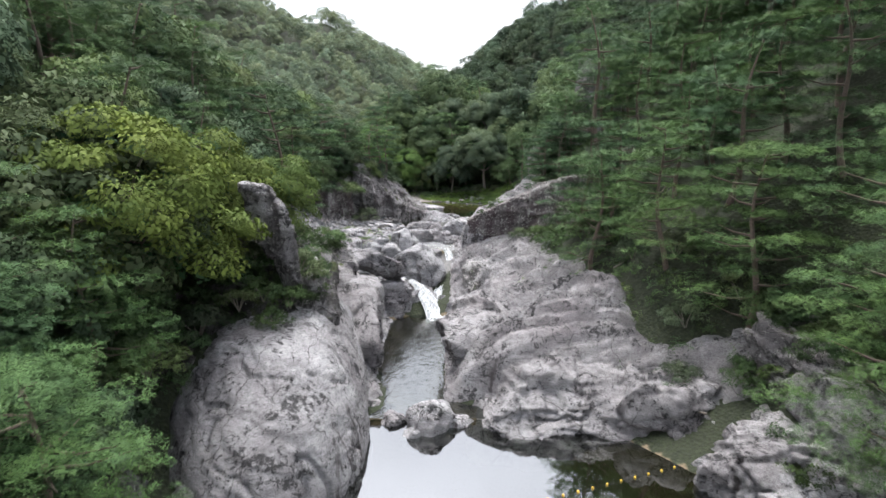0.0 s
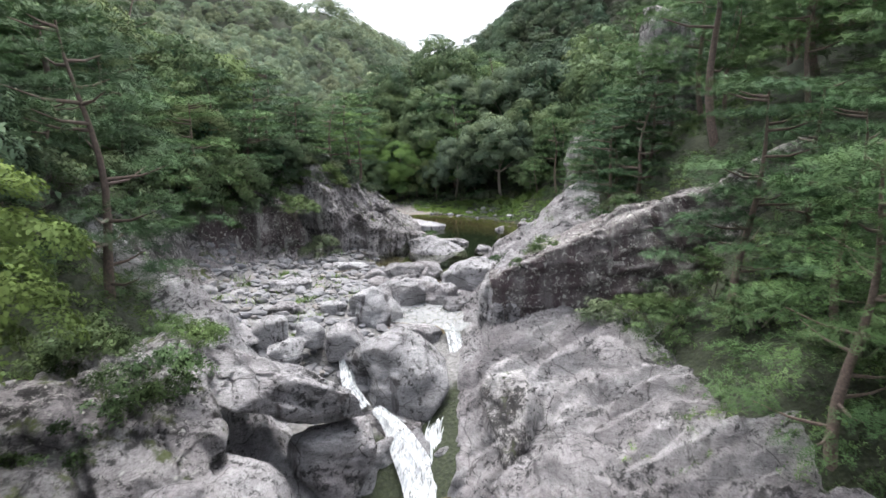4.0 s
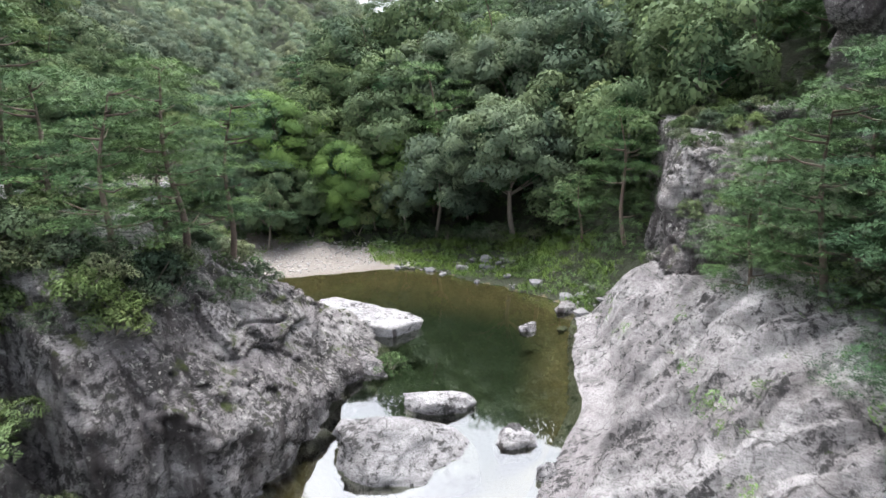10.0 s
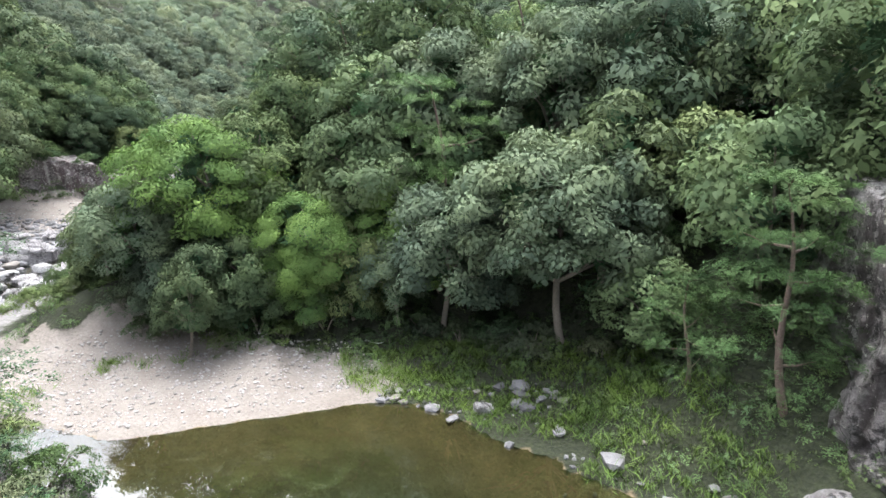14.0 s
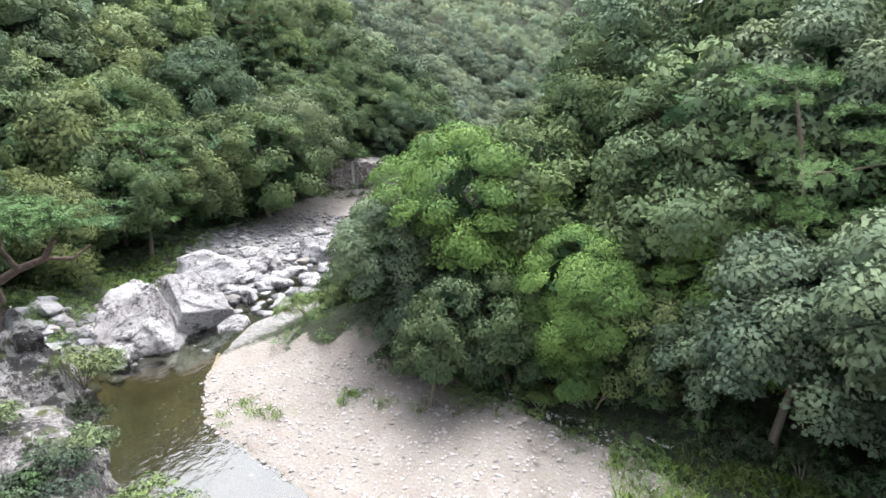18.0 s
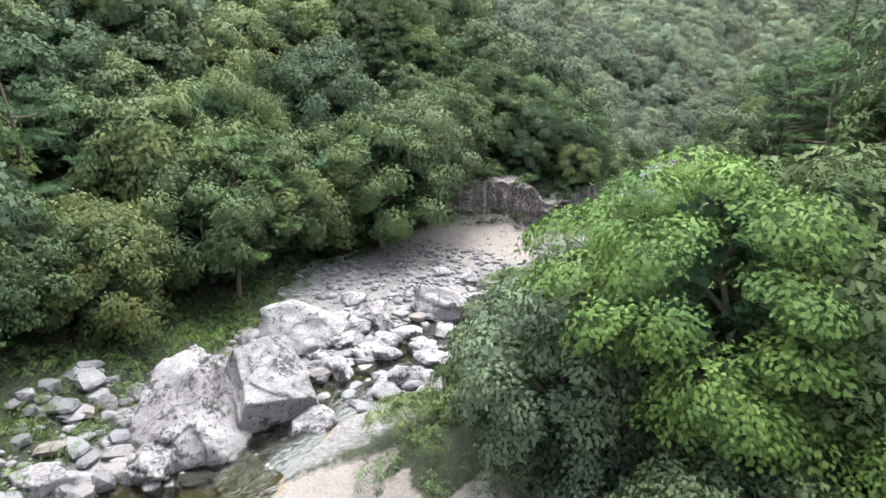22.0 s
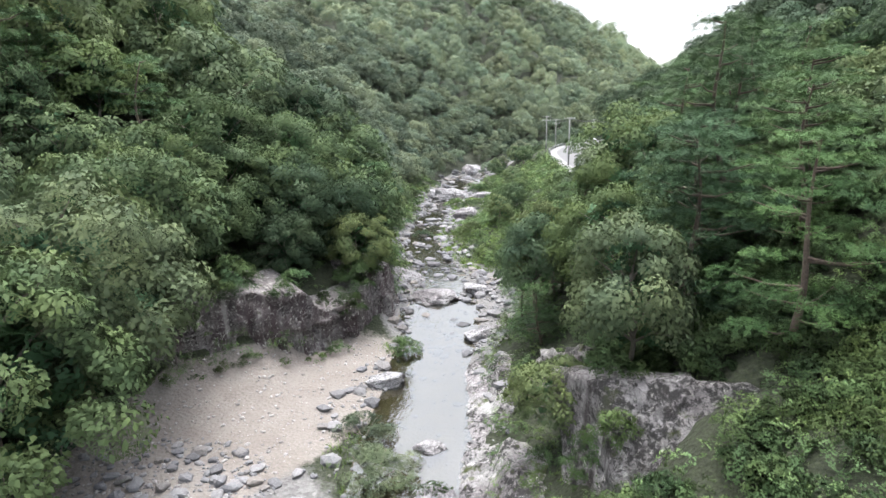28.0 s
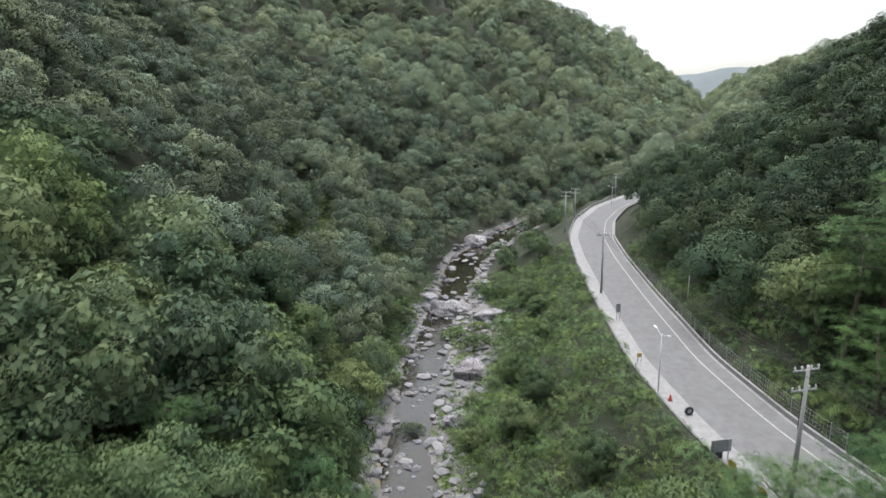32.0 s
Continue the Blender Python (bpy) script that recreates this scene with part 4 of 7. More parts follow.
def cliff_band(name, line, height, mat, label, seed):
    """An upright wall of jointed rock along a line, with a ledge that runs back into the slope."""
    line = np.array(line, float)
    run = np.r_[0, np.cumsum(np.hypot(*np.diff(line, axis=0).T))]
    u = np.arange(0, run[-1], 0.2)
    q = np.stack([np.interp(u, run, line[:, k]) for k in (0, 1)], 1)
    d = np.gradient(q, axis=0)
    for _ in range(30):
        d[1:-1] = (d[:-2] + 2 * d[1:-1] + d[2:]) / 4
    d /= np.linalg.norm(d, axis=1)[:, None]
    out = np.stack([d[:, 1], -d[:, 0]], 1)
    base = valley(q[:, 0] + 0.8 * out[:, 0], q[:, 1] + 0.8 * out[:, 1])[0] - 0.8
    tall = (height + 0.8) * (1 + 0.28 * vnoise(np.stack([u / 3.0, 0 * u, 0 * u + seed], 1), seed)) * np.clip(np.minimum(u, run[-1] - u) / 2.5, 0.15, 1)
    up = np.r_[np.linspace(0, 1, 24), np.full(12, 1.0)]
    back = np.r_[np.linspace(0, 0.10, 24) * height, 0.10 * height + 0.35 * np.arange(1, 13)]
    rise = np.r_[np.zeros(24), 0.09 * np.arange(1, 13)]
    zz = base[:, None] + tall[:, None] * up + rise
    uu = np.repeat(u, 36)
    g = np.stack([uu, zz.ravel(), 0 * uu], 1)
    col = np.stack([uu / 1.1 + 0.35 * vnoise(g / 1.5, seed), zz.ravel() / 5.0, 0 * uu], 1)
    k = np.floor(col).astype(np.int64)
    push = 0.75 * (lattice(k[:, 0], k[:, 1], k[:, 2], seed) - 0.5) + 0.3 * jointed(g, 0.8, seed + 1) + 0.22 * fbm(g / 2.2, 4, seed + 2)
    push = push.reshape(len(u), 36) * np.r_[np.ones(24), np.linspace(0.9, 0.2, 12)]
    x = q[:, 0][:, None] + out[:, 0][:, None] * (push - back)
    y = q[:, 1][:, None] + out[:, 1][:, None] * (push - back)
    zz = zz + 0.3 * push * (up > 0.99)
    mid = np.array([x.mean(), y.mean(), zz.mean()])
    v = np.stack([x.ravel(), y.ravel(), zz.ravel()], 1) - mid
    i, j = np.meshgrid(np.arange(len(u) - 1), np.arange(35), indexing="ij")
    k = (i * 36 + j).ravel()
    ob = new(name, mesh_of(name, v, np.stack([k, k + 36, k + 37, k + 1], 1), mat))
    ob.matrix_basis = Matrix.Translation(mid)
    ROCKS.append(ob)
    return tagged(ob, label, "cliff")


cliff_band("low_cliff", [(-19.4, 57), (-18.9, 62), (-18.4, 66), (-16.8, 69.7), (-14.0, 73.1), (-11.4, 76.4), (-10.4, 78)], 4.0, ROCK_STAINED, "low upright cliff of brown jointed rock with pale water runs", 43)
cliff_band("cliff_wall", [(-48.6, 146.0), (-46.0, 150.2), (-44.0, 153.4), (-41.6, 157.0), (-39.8, 161.4), (-38.8, 166), (-39.6, 172)], 3.9, ROCK_STAINED, "upright jointed cliff streaked black and pale above the sand", 41)
outcrop("rock_outcrop", (-16.8, 141.6, 5.6), (5.0, 2.8, 5.2), 14, 45, ROCK_DARK, "great leaning slab spotted with dark lichen above the stream", 6, 0.15, (-28, 6), 0.06, 5, 34, 0.3)
outcrop("rock_outcrop", (-22.6, 152, 4.0), (2.4, 2.4, 4.0), 0, 47, ROCK_DARK, "dark rock face among bushes", 5, 0.35)
outcrop("rock_outcrop", (-8.6, 143.4, 6.6), (4.6, 2.8, 4.6), -6, 49, ROCK_DARK, "leaning slab spotted with lichen in the wood above the stream", 6, 0.15, (-28, 4), 0.06, 5, 34, 0.3)
outcrop("rock_outcrop", (-15.6, 138.2, 5.4), (3.2, 2.8, 3.6), 30, 50, ROCK, "pale jointed rock on the wooded spur", 6, 0.4)
outcrop("rock_ridge", (-25.4, 137, 2.2), (2.8, 6.4, 3.6), 14, 48, ROCK, "ridge of grey rock along the stream", 6, 0.4)

# loose blocks that can be told apart
BOULDERS = [rock_mesh("boulder", (1, 1, 1), 60 + k, ROCK_CLEAN if k % 3 else ROCK, 4, 18, 0.10, 0.0, 60, 0.92, 0.16) for k in range(8)]
BOULDERS_LARGE = [rock_mesh("boulder", (1, 1, 1), 60 + k, ROCK_CLEAN if k % 3 else ROCK, 5, 18, 0.12, 0.0, 60, 0.92, 0.2) for k in range(8)]
BOULDER_LABEL = "pale grey weathered granite boulder lying in the stream bed"


def boulder(x, y, z, hx, hy, hz, yaw=0, tilt=0, kind=0, label=BOULDER_LABEL, mat=None):
    ob = new("boulder", (BOULDERS_LARGE if hx > 1.25 else BOULDERS)[kind % 8])
    ob.matrix_basis = pose(x, y, z, tilt, tilt * 0.5, yaw) @ Matrix.Diagonal((hx, hy, hz, 1))
    return tagged(ob, label, "boulder", "boulders of the stream")


boulder(-0.6, 29.6, -3.8, 1.5, 1.0, 1.3, 20, 0, 0, "grey boulder wedged between the slabs")
boulder(-2.6, 30.4, -4.2, 1.0, 0.8, 0.7, 50, 5, 3, "grey boulder wedged between the slabs")
boulder(0.9, 30.1, -4.3, 0.9, 0.7, 0.7, 15, 0, 6, "grey boulder wedged between the slabs")
boulder(-1.7, 28.9, -4.4, 0.7, 0.6, 0.6, 70, 0, 5, "grey boulder wedged between the slabs")
boulder(-2.2, 55.9, -0.75, 3.0, 2.7, 2.3, 30, 5, 1, "large round pale boulder beside the waterfall")
outcrop("granite_slab", (-6.5, 50.2, 0.95), (3.9, 1.7, 0.9), 30, 57, ROCK, "long layered granite slab sloping down to the cascade", 6, 0.12, (0, 27), 0.06, 6, 30, 0.3)
boulder(1.9, 49.6, -4.2, 1.3, 1.2, 0.9, 10, 0, 5, "wet grey boulder beside the cascade")
boulder(-1.6, 60.0, -0.3, 1.7, 0.9, 0.75, 6, 0, 2, "low grey stone in the run above the fall")
boulder(-4.9, 56.9, 0.5, 1.25, 1.1, 1.35, 10, 0, 3)
boulder(-6.9, 57.1, 0.6, 0.9, 0.8, 0.95, 30, 0, 4, "smooth dark grey boulder")
boulder(-9.2, 57.5, 0.7, 1.15, 1.0, 1.1, 60, 0, 5)
boulder(-11.6, 56.2, 0.6, 2.3, 1.8, 1.2, 10, 4, 6)
boulder(-8.0, 55.4, 0.2, 1.1, 1.0, 0.9, 0, 0, 7)
boulder(-4.2, 61.4, 0.8, 1.7, 1.3, 1.4, 15, 6, 1, "large rounded pale boulder at the edge of the run")
boulder(-2.2, 65.0, 0.6, 1.3, 1.1, 1.2, 40, 0, 2)
boulder(-0.1, 65.6, 0.6, 1.3, 1.3, 1.3, 80, 0, 3)
boulder(0.8, 63.6, 0.3, 0.9, 0.7, 0.7, 0, 0, 4)
boulder(2.2, 68.2, 0.9, 2.4, 2.0, 1.9, 25, 6, 5, "angular pale boulder damming the pool")
boulder(3.6, 70.0, 0.7, 1.6, 1.6, 1.5, 70, 0, 6)
boulder(-3.4, 69.6, 0.8, 1.9, 1.4, 1.2, -35, 10, 7, "angular tilted granite block")
boulder(-1.4, 71.3, 0.7, 1.5, 1.1, 1.0, 5, 0, 0)
boulder(-7.2, 72.4, 0.7, 1.6, 1.0, 0.7, 12, 0, 2)
boulder(-9.2, 61.8, 0.7, 1.4, 0.9, 0.5, 20, 0, 3, "flat bluish-grey slab in the gravel")
boulder(-10.4, 66.4, 0.9, 1.7, 1.1, 0.6, 35, 0, 4)
boulder(-6.8, 62.6, 0.5, 0.9, 0.8, 0.6, 0, 0, 5)
boulder(-1.2, 81.2, 0.35, 3.0, 2.2, 1.5, -12, 4, 1, "large pale boulder standing in the pool")
boulder(0.9, 84.6, 0.3, 1.8, 0.9, 0.9, 8, 0, 2, "low pale boulder in the pool")
boulder(3.9, 81.9, 0.3, 1.15, 0.85, 0.85, 20, 0, 3, "pale boulder in the green pool")
boulder(4.5, 79.6, 0.3, 0.5, 0.55, 0.6, 0, 0, 4, "small pale stone in the green pool")
outcrop("tilted_slab", (-4.4, 95.2, 0.5), (3.5, 1.8, 1.2), -24, 56, ROCK_CLEAN, "white flat-topped angular slab at the edge of the sand", 5, 0.0, (10, -6), 0.03, 4, 44, 0.12)
boulder(-3.0, 88.9, 0.4, 1.9, 0.8, 0.9, -42, 6, 6, "long pale block leaning in the shallows")
boulder(6.2, 93.2, 0.35, 0.6, 0.5, 0.55, 0, 0, 7)
boulder(-7.0, 79.2, 0.4, 0.9, 0.7, 0.5, 0, 0, 0)
boulder(-5.6, 80.8, 0.4, 0.6, 0.5, 0.4, 0, 0, 1)
boulder(9.6, 96.4, 0.5, 1.0, 0.8, 0.7, 0, 0, 3)
boulder(3.4, 105.4, 0.6, 0.6, 0.4, 0.6, 0, 0, 2)
outcrop("tilted_slab", (-33.6, 115.8, 2.15), (2.7, 2.4, 1.05), -14, 52, ROCK_CLEAN, "great tilted white slab leaning over the stream", 6, 0.0, (-8, 33), 0.03, 3, 50, 0.15)
outcrop("granite_block", (-35.2, 112.0, 1.5), (3.5, 2.2, 1.9), -8, 53, ROCK, "broad pale cracked block on the stream bank", 6, 0.12, (6, 17), 0.06, 8, 34, 0.3)
boulder(-38.8, 121.2, 2.0, 3.6, 2.6, 2.3, 15, 6, 1, "broad white boulder on the gravel bank")
boulder(-35.8, 125.2, 2.5, 1.8, 1.3, 1.4, 30, 10, 3, "white angular boulder with a flat top")
boulder(-33.8, 129.6, 2.6, 2.1, 1.5, 1.6, 10, 0, 4, "white angular boulder with a sharp ridge")
boulder(-29.4, 131.6, 2.8, 2.1, 1.7, 2.1, 30, 12, 6, "large leaning mauve-grey boulder")
boulder(-27.2, 130.0, 2.3, 1.3, 1.0, 1.0, 0, 0, 7)
boulder(-33.4, 109.2, 0.8, 1.5, 1.0, 0.8, 0, 0, 0)
boulder(-34.8, 106.6, 0.7, 1.0, 0.8, 0.6, 30, 0, 1)
boulder(-32.2, 122.6, 1.8, 1.1, 0.7, 0.6, 30, 0, 2)
boulder(-30.8, 124.6, 1.9, 1.2, 0.9, 0.7, 0, 0, 3)
boulder(-31.2, 127.2, 2.1, 0.9, 0.7, 0.6, 60, 0, 4)
boulder(-35.0, 154.4, 2.7, 1.5, 0.9, 0.8, 40, 0, 5, "dark rounded boulder at the tip of the sand")
boulder(-29.6, 147.6, 2.5, 0.9, 0.7, 0.5, 0, 0, 6)
boulder(-30.2, 163.5, 2.8, 1.8, 1.2, 0.9, 20, 0, 7)
boulder(-36.6, 172.5, 2.9, 2.6, 1.6, 1.0, 15, 0, 0, "broad pale slab across the stream")
boulder(-42.2, 177.5, 3.2, 2.6, 1.8, 1.3, 0, 0, 1)
boulder(-33.0, 175, 3.0, 1.8, 1.3, 1.0, 0, 0, 2)
boulder(-42.0, 212.4, 4.2, 3.0, 2.0, 1.7, 15, 8, 3, "large pale boulder on the gravel island")
boulder(-51.0, 234, 4.1, 3.6, 2.6, 1.9, 10, 6, 4, "large grey boulder beside the stream")
boulder(-44.2, 233, 4.0, 3.0, 2.0, 1.6, 30, 0, 5)
boulder(-39.6, 230, 4.0, 2.8, 2.4, 1.6, 70, 0, 6)
boulder(-42.0, 200, 4.0, 1.5, 1.3, 1.1, 0, 0, 7, "pale round boulder in the grass")
boulder(-57.5, 282, 4.6, 3.4, 2.6, 2.2, 0, 0, 0, "rust-stained boulder at the head of the pool")
boulder(-35.0, 210.6, 4.2, 1.2, 1.0, 1.0, 0, 0, 1)
boulder(-57.0, 240, 4.0, 2.2, 1.6, 1.2, 0, 0, 2)
boulder(-52.6, 205, 3.8, 1.2, 1.0, 1.0, 0, 0, 3)
boulder(-54.4, 217, 4.0, 1.3, 1.1, 1.0, 0, 0, 5)

lr = np.random.default_rng(19)
for k in range(60):
    a, d = lr.uniform(0, 6.28), math.sqrt(lr.uniform())
    x, y, s = -35 + 7.5 * d * math.cos(a), 127 + 12 * d * math.sin(a), lr.uniform(0.35, 1.15)
    if k > 50:
        x, y = -37 + 3.5 * d * math.cos(a), 108.5 + 5.5 * d * math.sin(a)
    if k < 14:
        x, y = -31.5 + 2.6 * d * math.cos(a), 122 + 9 * d * math.sin(a)
    boulder(x, y, ground_z(x, y) + 0.2 * s, s * lr.uniform(0.9, 1.5), s, s * lr.uniform(0.55, 0.95), math.degrees(a) * 3, lr.uniform(-15, 15), k, "pale angular block among the rubble of the stream")

for k in range(30):
    a, d = lr.uniform(0, 6.28), math.sqrt(lr.uniform())
    x, y, s = -1.4 + 4.6 * d * math.cos(a), 68.6 + 3.2 * d * math.sin(a), lr.uniform(0.4, 1.15)
    boulder(x, y, max(0.2, ground_z(x, y)) + 0.25 * s, s * lr.uniform(0.9, 1.4), s, s * lr.uniform(0.6, 0.95), math.degrees(a) * 5, lr.uniform(-14, 14), k, "grey angular boulder in the jumble below the pool")
for x, y, z, s in ((0.9, 50.4, -3.6, 0.9), (-3.2, 51.2, -3.3, 1.2), (-1.6, 52.8, -3.2, 1.15), (0.5, 52.2, -3.6, 1.0), (-0.6, 54.4, -2.9, 1.0), (-4.6, 57.6, -0.7, 1.0), (-4.3, 49.4, -3.7, 0.8)):
    boulder(x, y, z, s * 1.2, s, s, x * 50, 6, 4, "wet grey boulder beside the cascade")

# ---- gravel and cobbles ----
PEBBLES = [rock_mesh("cobble", (1, 0.8, 0.6), 90 + k, STONES, 2, 10, 0.10, 0.0, 50, 0.92) for k in range(6)]


def scattered(count, cx, cy, rx, ry, yaw, lo, hi, seed, keep):
    """Places for loose stones in an oval, many small and few large."""
    r = np.random.default_rng(seed)
    a, d = r.uniform(0, 2 * np.pi, count), np.sqrt(r.uniform(0, 1, count))
    u, v = rx * d * np.cos(a), ry * d * np.sin(a)
    c, s = math.cos(radians(yaw)), math.sin(radians(yaw))
    x, y = cx + u * c - v * s, cy + u * s + v * c
    size = lo + (hi - lo) * r.uniform(0, 1, count) ** 5
    z, e, side, level, tree, rd, rs = valley(x, y)
    ok = keep(x, y, z, e, level) & (rd > 6) & ((z > level - 0.03) | (r.uniform(0, 1, count) < 0.5))
    return np.stack([x, y, z + size * 0.18, size, r.uniform(0, 360, count)], 1)[ok]


def stones_joined(name, rows, label, detail=2, mat=STONES):
    tv = [(np.array([v.co[:] for v in m.vertices]), np.array([p.vertices[:] for p in m.polygons])) for m in PEBBLES] if detail == 2 else [(v * (1, 0.8, 0.6), f) for v, f in [ico(1)]]
    pieces = []
    r = np.random.default_rng(len(rows))
    for k, (x, y, z, s, a) in enumerate(rows):
        small = detail == 1 or s < 0.2
        v, f = (ico(1)[0] * (1, 0.8, 0.6), ico(1)[1]) if small else tv[k % len(tv)]
        c, q = math.cos(a), math.sin(a)
        v = v * (s * r.uniform(0.8, 1.3), s, s * r.uniform(0.7, 1.1))
        if small:
            v = v * (1 + r.uniform(-0.32, 0.22, (len(v), 1)))
        pieces.append((np.stack([v[:, 0] * c - v[:, 1] * q + x, v[:, 0] * q + v[:, 1] * c + y, v[:, 2] + z], 1), f))
    v, f = joined(pieces)
    return tagged(new(name, mesh_of(name, v, f, mat, smooth=False)), label, "stones", kind="stuff")


floor_only = lambda x, y, z, e, level: (e < 1.5)
bank_a = scattered(5200, -8.5, 64.5, 9.5, 11, 15, 0.05, 0.5, 1, lambda x, y, z, e, level: (e < 1.5) & (x < -1.5))
shore_east = np.concatenate([scattered(80, 8.0, 99, 2.6, 10, 24, 0.12, 0.7, 12, lambda x, y, z, e, level: (e < 2.5) & (e > -3)), scattered(70, 2.5, 106.5, 5, 1.6, -12, 0.1, 0.5, 13, lambda x, y, z, e, level: e < 2)])
sand_bits = np.concatenate([scattered(5200, -15, 109.5, 13, 5, 6, 0.03, 0.15, 14, lambda x, y, z, e, level: e < 2), scattered(1900, -41, 149, 6, 13, -14, 0.03, 0.18, 15, lambda x, y, z, e, level: e < 1)])
rubble = scattered(700, -36.5, 109, 5, 7, 10, 0.1, 0.9, 16, lambda x, y, z, e, level: e < 4)
shore = scattered(900, -7.8, 79.5, 2.6, 6.5, -14, 0.07, 0.5, 11, lambda x, y, z, e, level: e < 3)
bank_b = scattered(3600, -39, 127, 9, 18, 8, 0.09, 0.46, 2, floor_only)
bank_c = scattered(900, -31, 128, 5, 11, 0, 0.12, 0.8, 3, floor_only)
order = np.argsort(-bank_a[:, 3])
for k, (x, y, z, s, a) in enumerate(bank_a[order[:150]]):
    ob = new("cobble", PEBBLES[k % 6])
    ob.matrix_basis = pose(x, y, z, 0, 0, a) @ Matrix.Diagonal((s * 1.1, s, s, 1))
    tagged(ob, "rounded grey river cobble on the gravel bank", "stone", "cobbles of the gravel bank")
stones_joined("gravel_bank", shore_east, "grey stones along the grassy edge of the pool", 1)
stones_joined("gravel", sand_bits, "small pale stones lying on the sand", 1, GRIT)
stones_joined("gravel_bank", rubble, "pale rubble beside the tilted slab")
stones_joined("gravel_bank", shore, "blue-grey cobbles on the shore under the cliff")
stones_joined("gravel_bank", bank_a[order[150:]], "grey river gravel below the low cliff")
order = np.argsort(-np.concatenate([bank_b, bank_c])[:, 3])
upper = np.concatenate([bank_b, bank_c])[order]
for k, (x, y, z, s, a) in enumerate(upper[:150]):
    ob = new("cobble", PEBBLES[k % 6])
    ob.matrix_basis = pose(x, y, z, 0, 0, a) @ Matrix.Diagonal((s * 1.1, s, s, 1))
    tagged(ob, "angular pale stone of the upper stream bed", "stone", "stones of the upper stream")
stones_joined("gravel_bank", upper[150:], "pale rubble of the upper stream bed")
far_bed = np.concatenate([scattered(420, -31.5, 152, 6, 14, 5, 0.12, 0.8, 8, floor_only), scattered(900, -34, 172, 7, 14, 20, 0.15, 0.8, 5, floor_only), scattered(2600, -47, 212, 8.5, 32, 12, 0.12, 0.95, 6, floor_only), scattered(1500, -53, 268, 9, 40, 0, 0.18, 1.3, 7, floor_only)])
stones_joined("gravel_bank", far_bed, "grey stones scattered along the far stream bed", 1)


# ---- falling water ----
def fall(name, path, widths, label, seed, depth=0.25, mat=FOAM):
    """A sheet of falling water that widens and breaks into strands."""
    path, widths = np.array(path, float), np.array(widths, float)
    t = np.linspace(0, len(path) - 1, 40)
    q = np.stack([np.interp(t, np.arange(len(path)), path[:, k]) for k in range(3)], 1)
    for _ in range(6):
        q[1:-1] = (q[:-2] + 2 * q[1:-1] + q[2:]) / 4
    w = np.interp(t, np.arange(len(path)), widths)
    d = np.gradient(q[:, :2], axis=0)
    d /= np.linalg.norm(d, axis=1)[:, None] + 1e-9
    across = np.linspace(-1, 1, 25)
    v = q[:, None] + np.concatenate([(across[None] * w[:, None])[..., None] * np.stack([-d[:, 1], d[:, 0]], 1)[:, None], np.zeros((40, 25, 1))], 2)
    v = v.reshape(-1, 3)
    s = np.stack([np.tile(across * 4, 40), np.repeat(t * 0.7, 25), np.full(1000, seed)], 1)
    v[:, 2] += depth * fbm(s, 4, seed) - 0.18 * np.tile(across ** 2, 40)
    i, j = np.meshgrid(np.arange(39), np.arange(24), indexing="ij")
    k = (i * 25 + j).ravel()
    return tagged(new(name, mesh_of(name, v, np.stack([k, k + 25, k + 26, k + 1], 1), mat)), label, "waterfall", kind="structure")


fall("waterfall_upper", [(0.4, 60.4, 0.18), (0.55, 59.3, 0.14), (0.75, 58.4, -0.5), (0.95, 57.6, -1.4), (1.05, 56.9, -2.05)], [0.4, 0.4, 0.4, 0.5, 0.65], "small white waterfall beside the round boulder", 1, 0.1)
fall("waterfall_side", [(-5.2, 58.0, 0.1), (-5.0, 56.4, -0.3), (-4.6, 54.8, -0.9), (-3.6, 53.7, -1.6)], [0.3, 0.35, 0.35, 0.3], "thin white run of water behind the round boulder", 6, 0.08)
fall("waterfall_lower", [(-3.1, 53.6, -1.6), (-2.3, 52.8, -1.75), (-1.5, 51.7, -2.4), (-0.6, 50.5, -3.4), (-0.1, 49.6, -3.86), (0.1, 48.4, -3.95)], [0.3, 0.5, 0.9, 1.2, 1.45, 1.5], "white cascade fanning into the gorge pool", 2, 0.14)
fall("waterfall_lower", [(0.7, 55.4, -2.1), (-0.2, 53.8, -2.15), (-0.5, 52.6, -2.4), (-0.3, 51.2, -3.2), (0.1, 50.0, -3.86), (0.2, 49.0, -3.95)], [0.5, 0.4, 0.4, 0.6, 0.85, 0.9], "white cascade sliding into the gorge pool", 3, 0.12)
fall("riffle", [(-29.8, 117.8, 1.02), (-29.9, 116.0, 0.8), (-30.2, 114.0, 0.55), (-30.5, 112.4, 0.34), (-30.9, 110.8, 0.05)], [0.6, 0.8, 1.2, 1.4, 1.3], "broken white riffle below the tilted slab", 4, 0.12, WATER_RIFFLE)
fall("riffle", [(-27.6, 133.4, 2.55), (-27.6, 131.4, 2.35), (-27.9, 129.6, 2.1)], [0.5, 0.7, 0.6], "broken white riffle between boulders", 5, 0.15, WATER_RIFFLE)

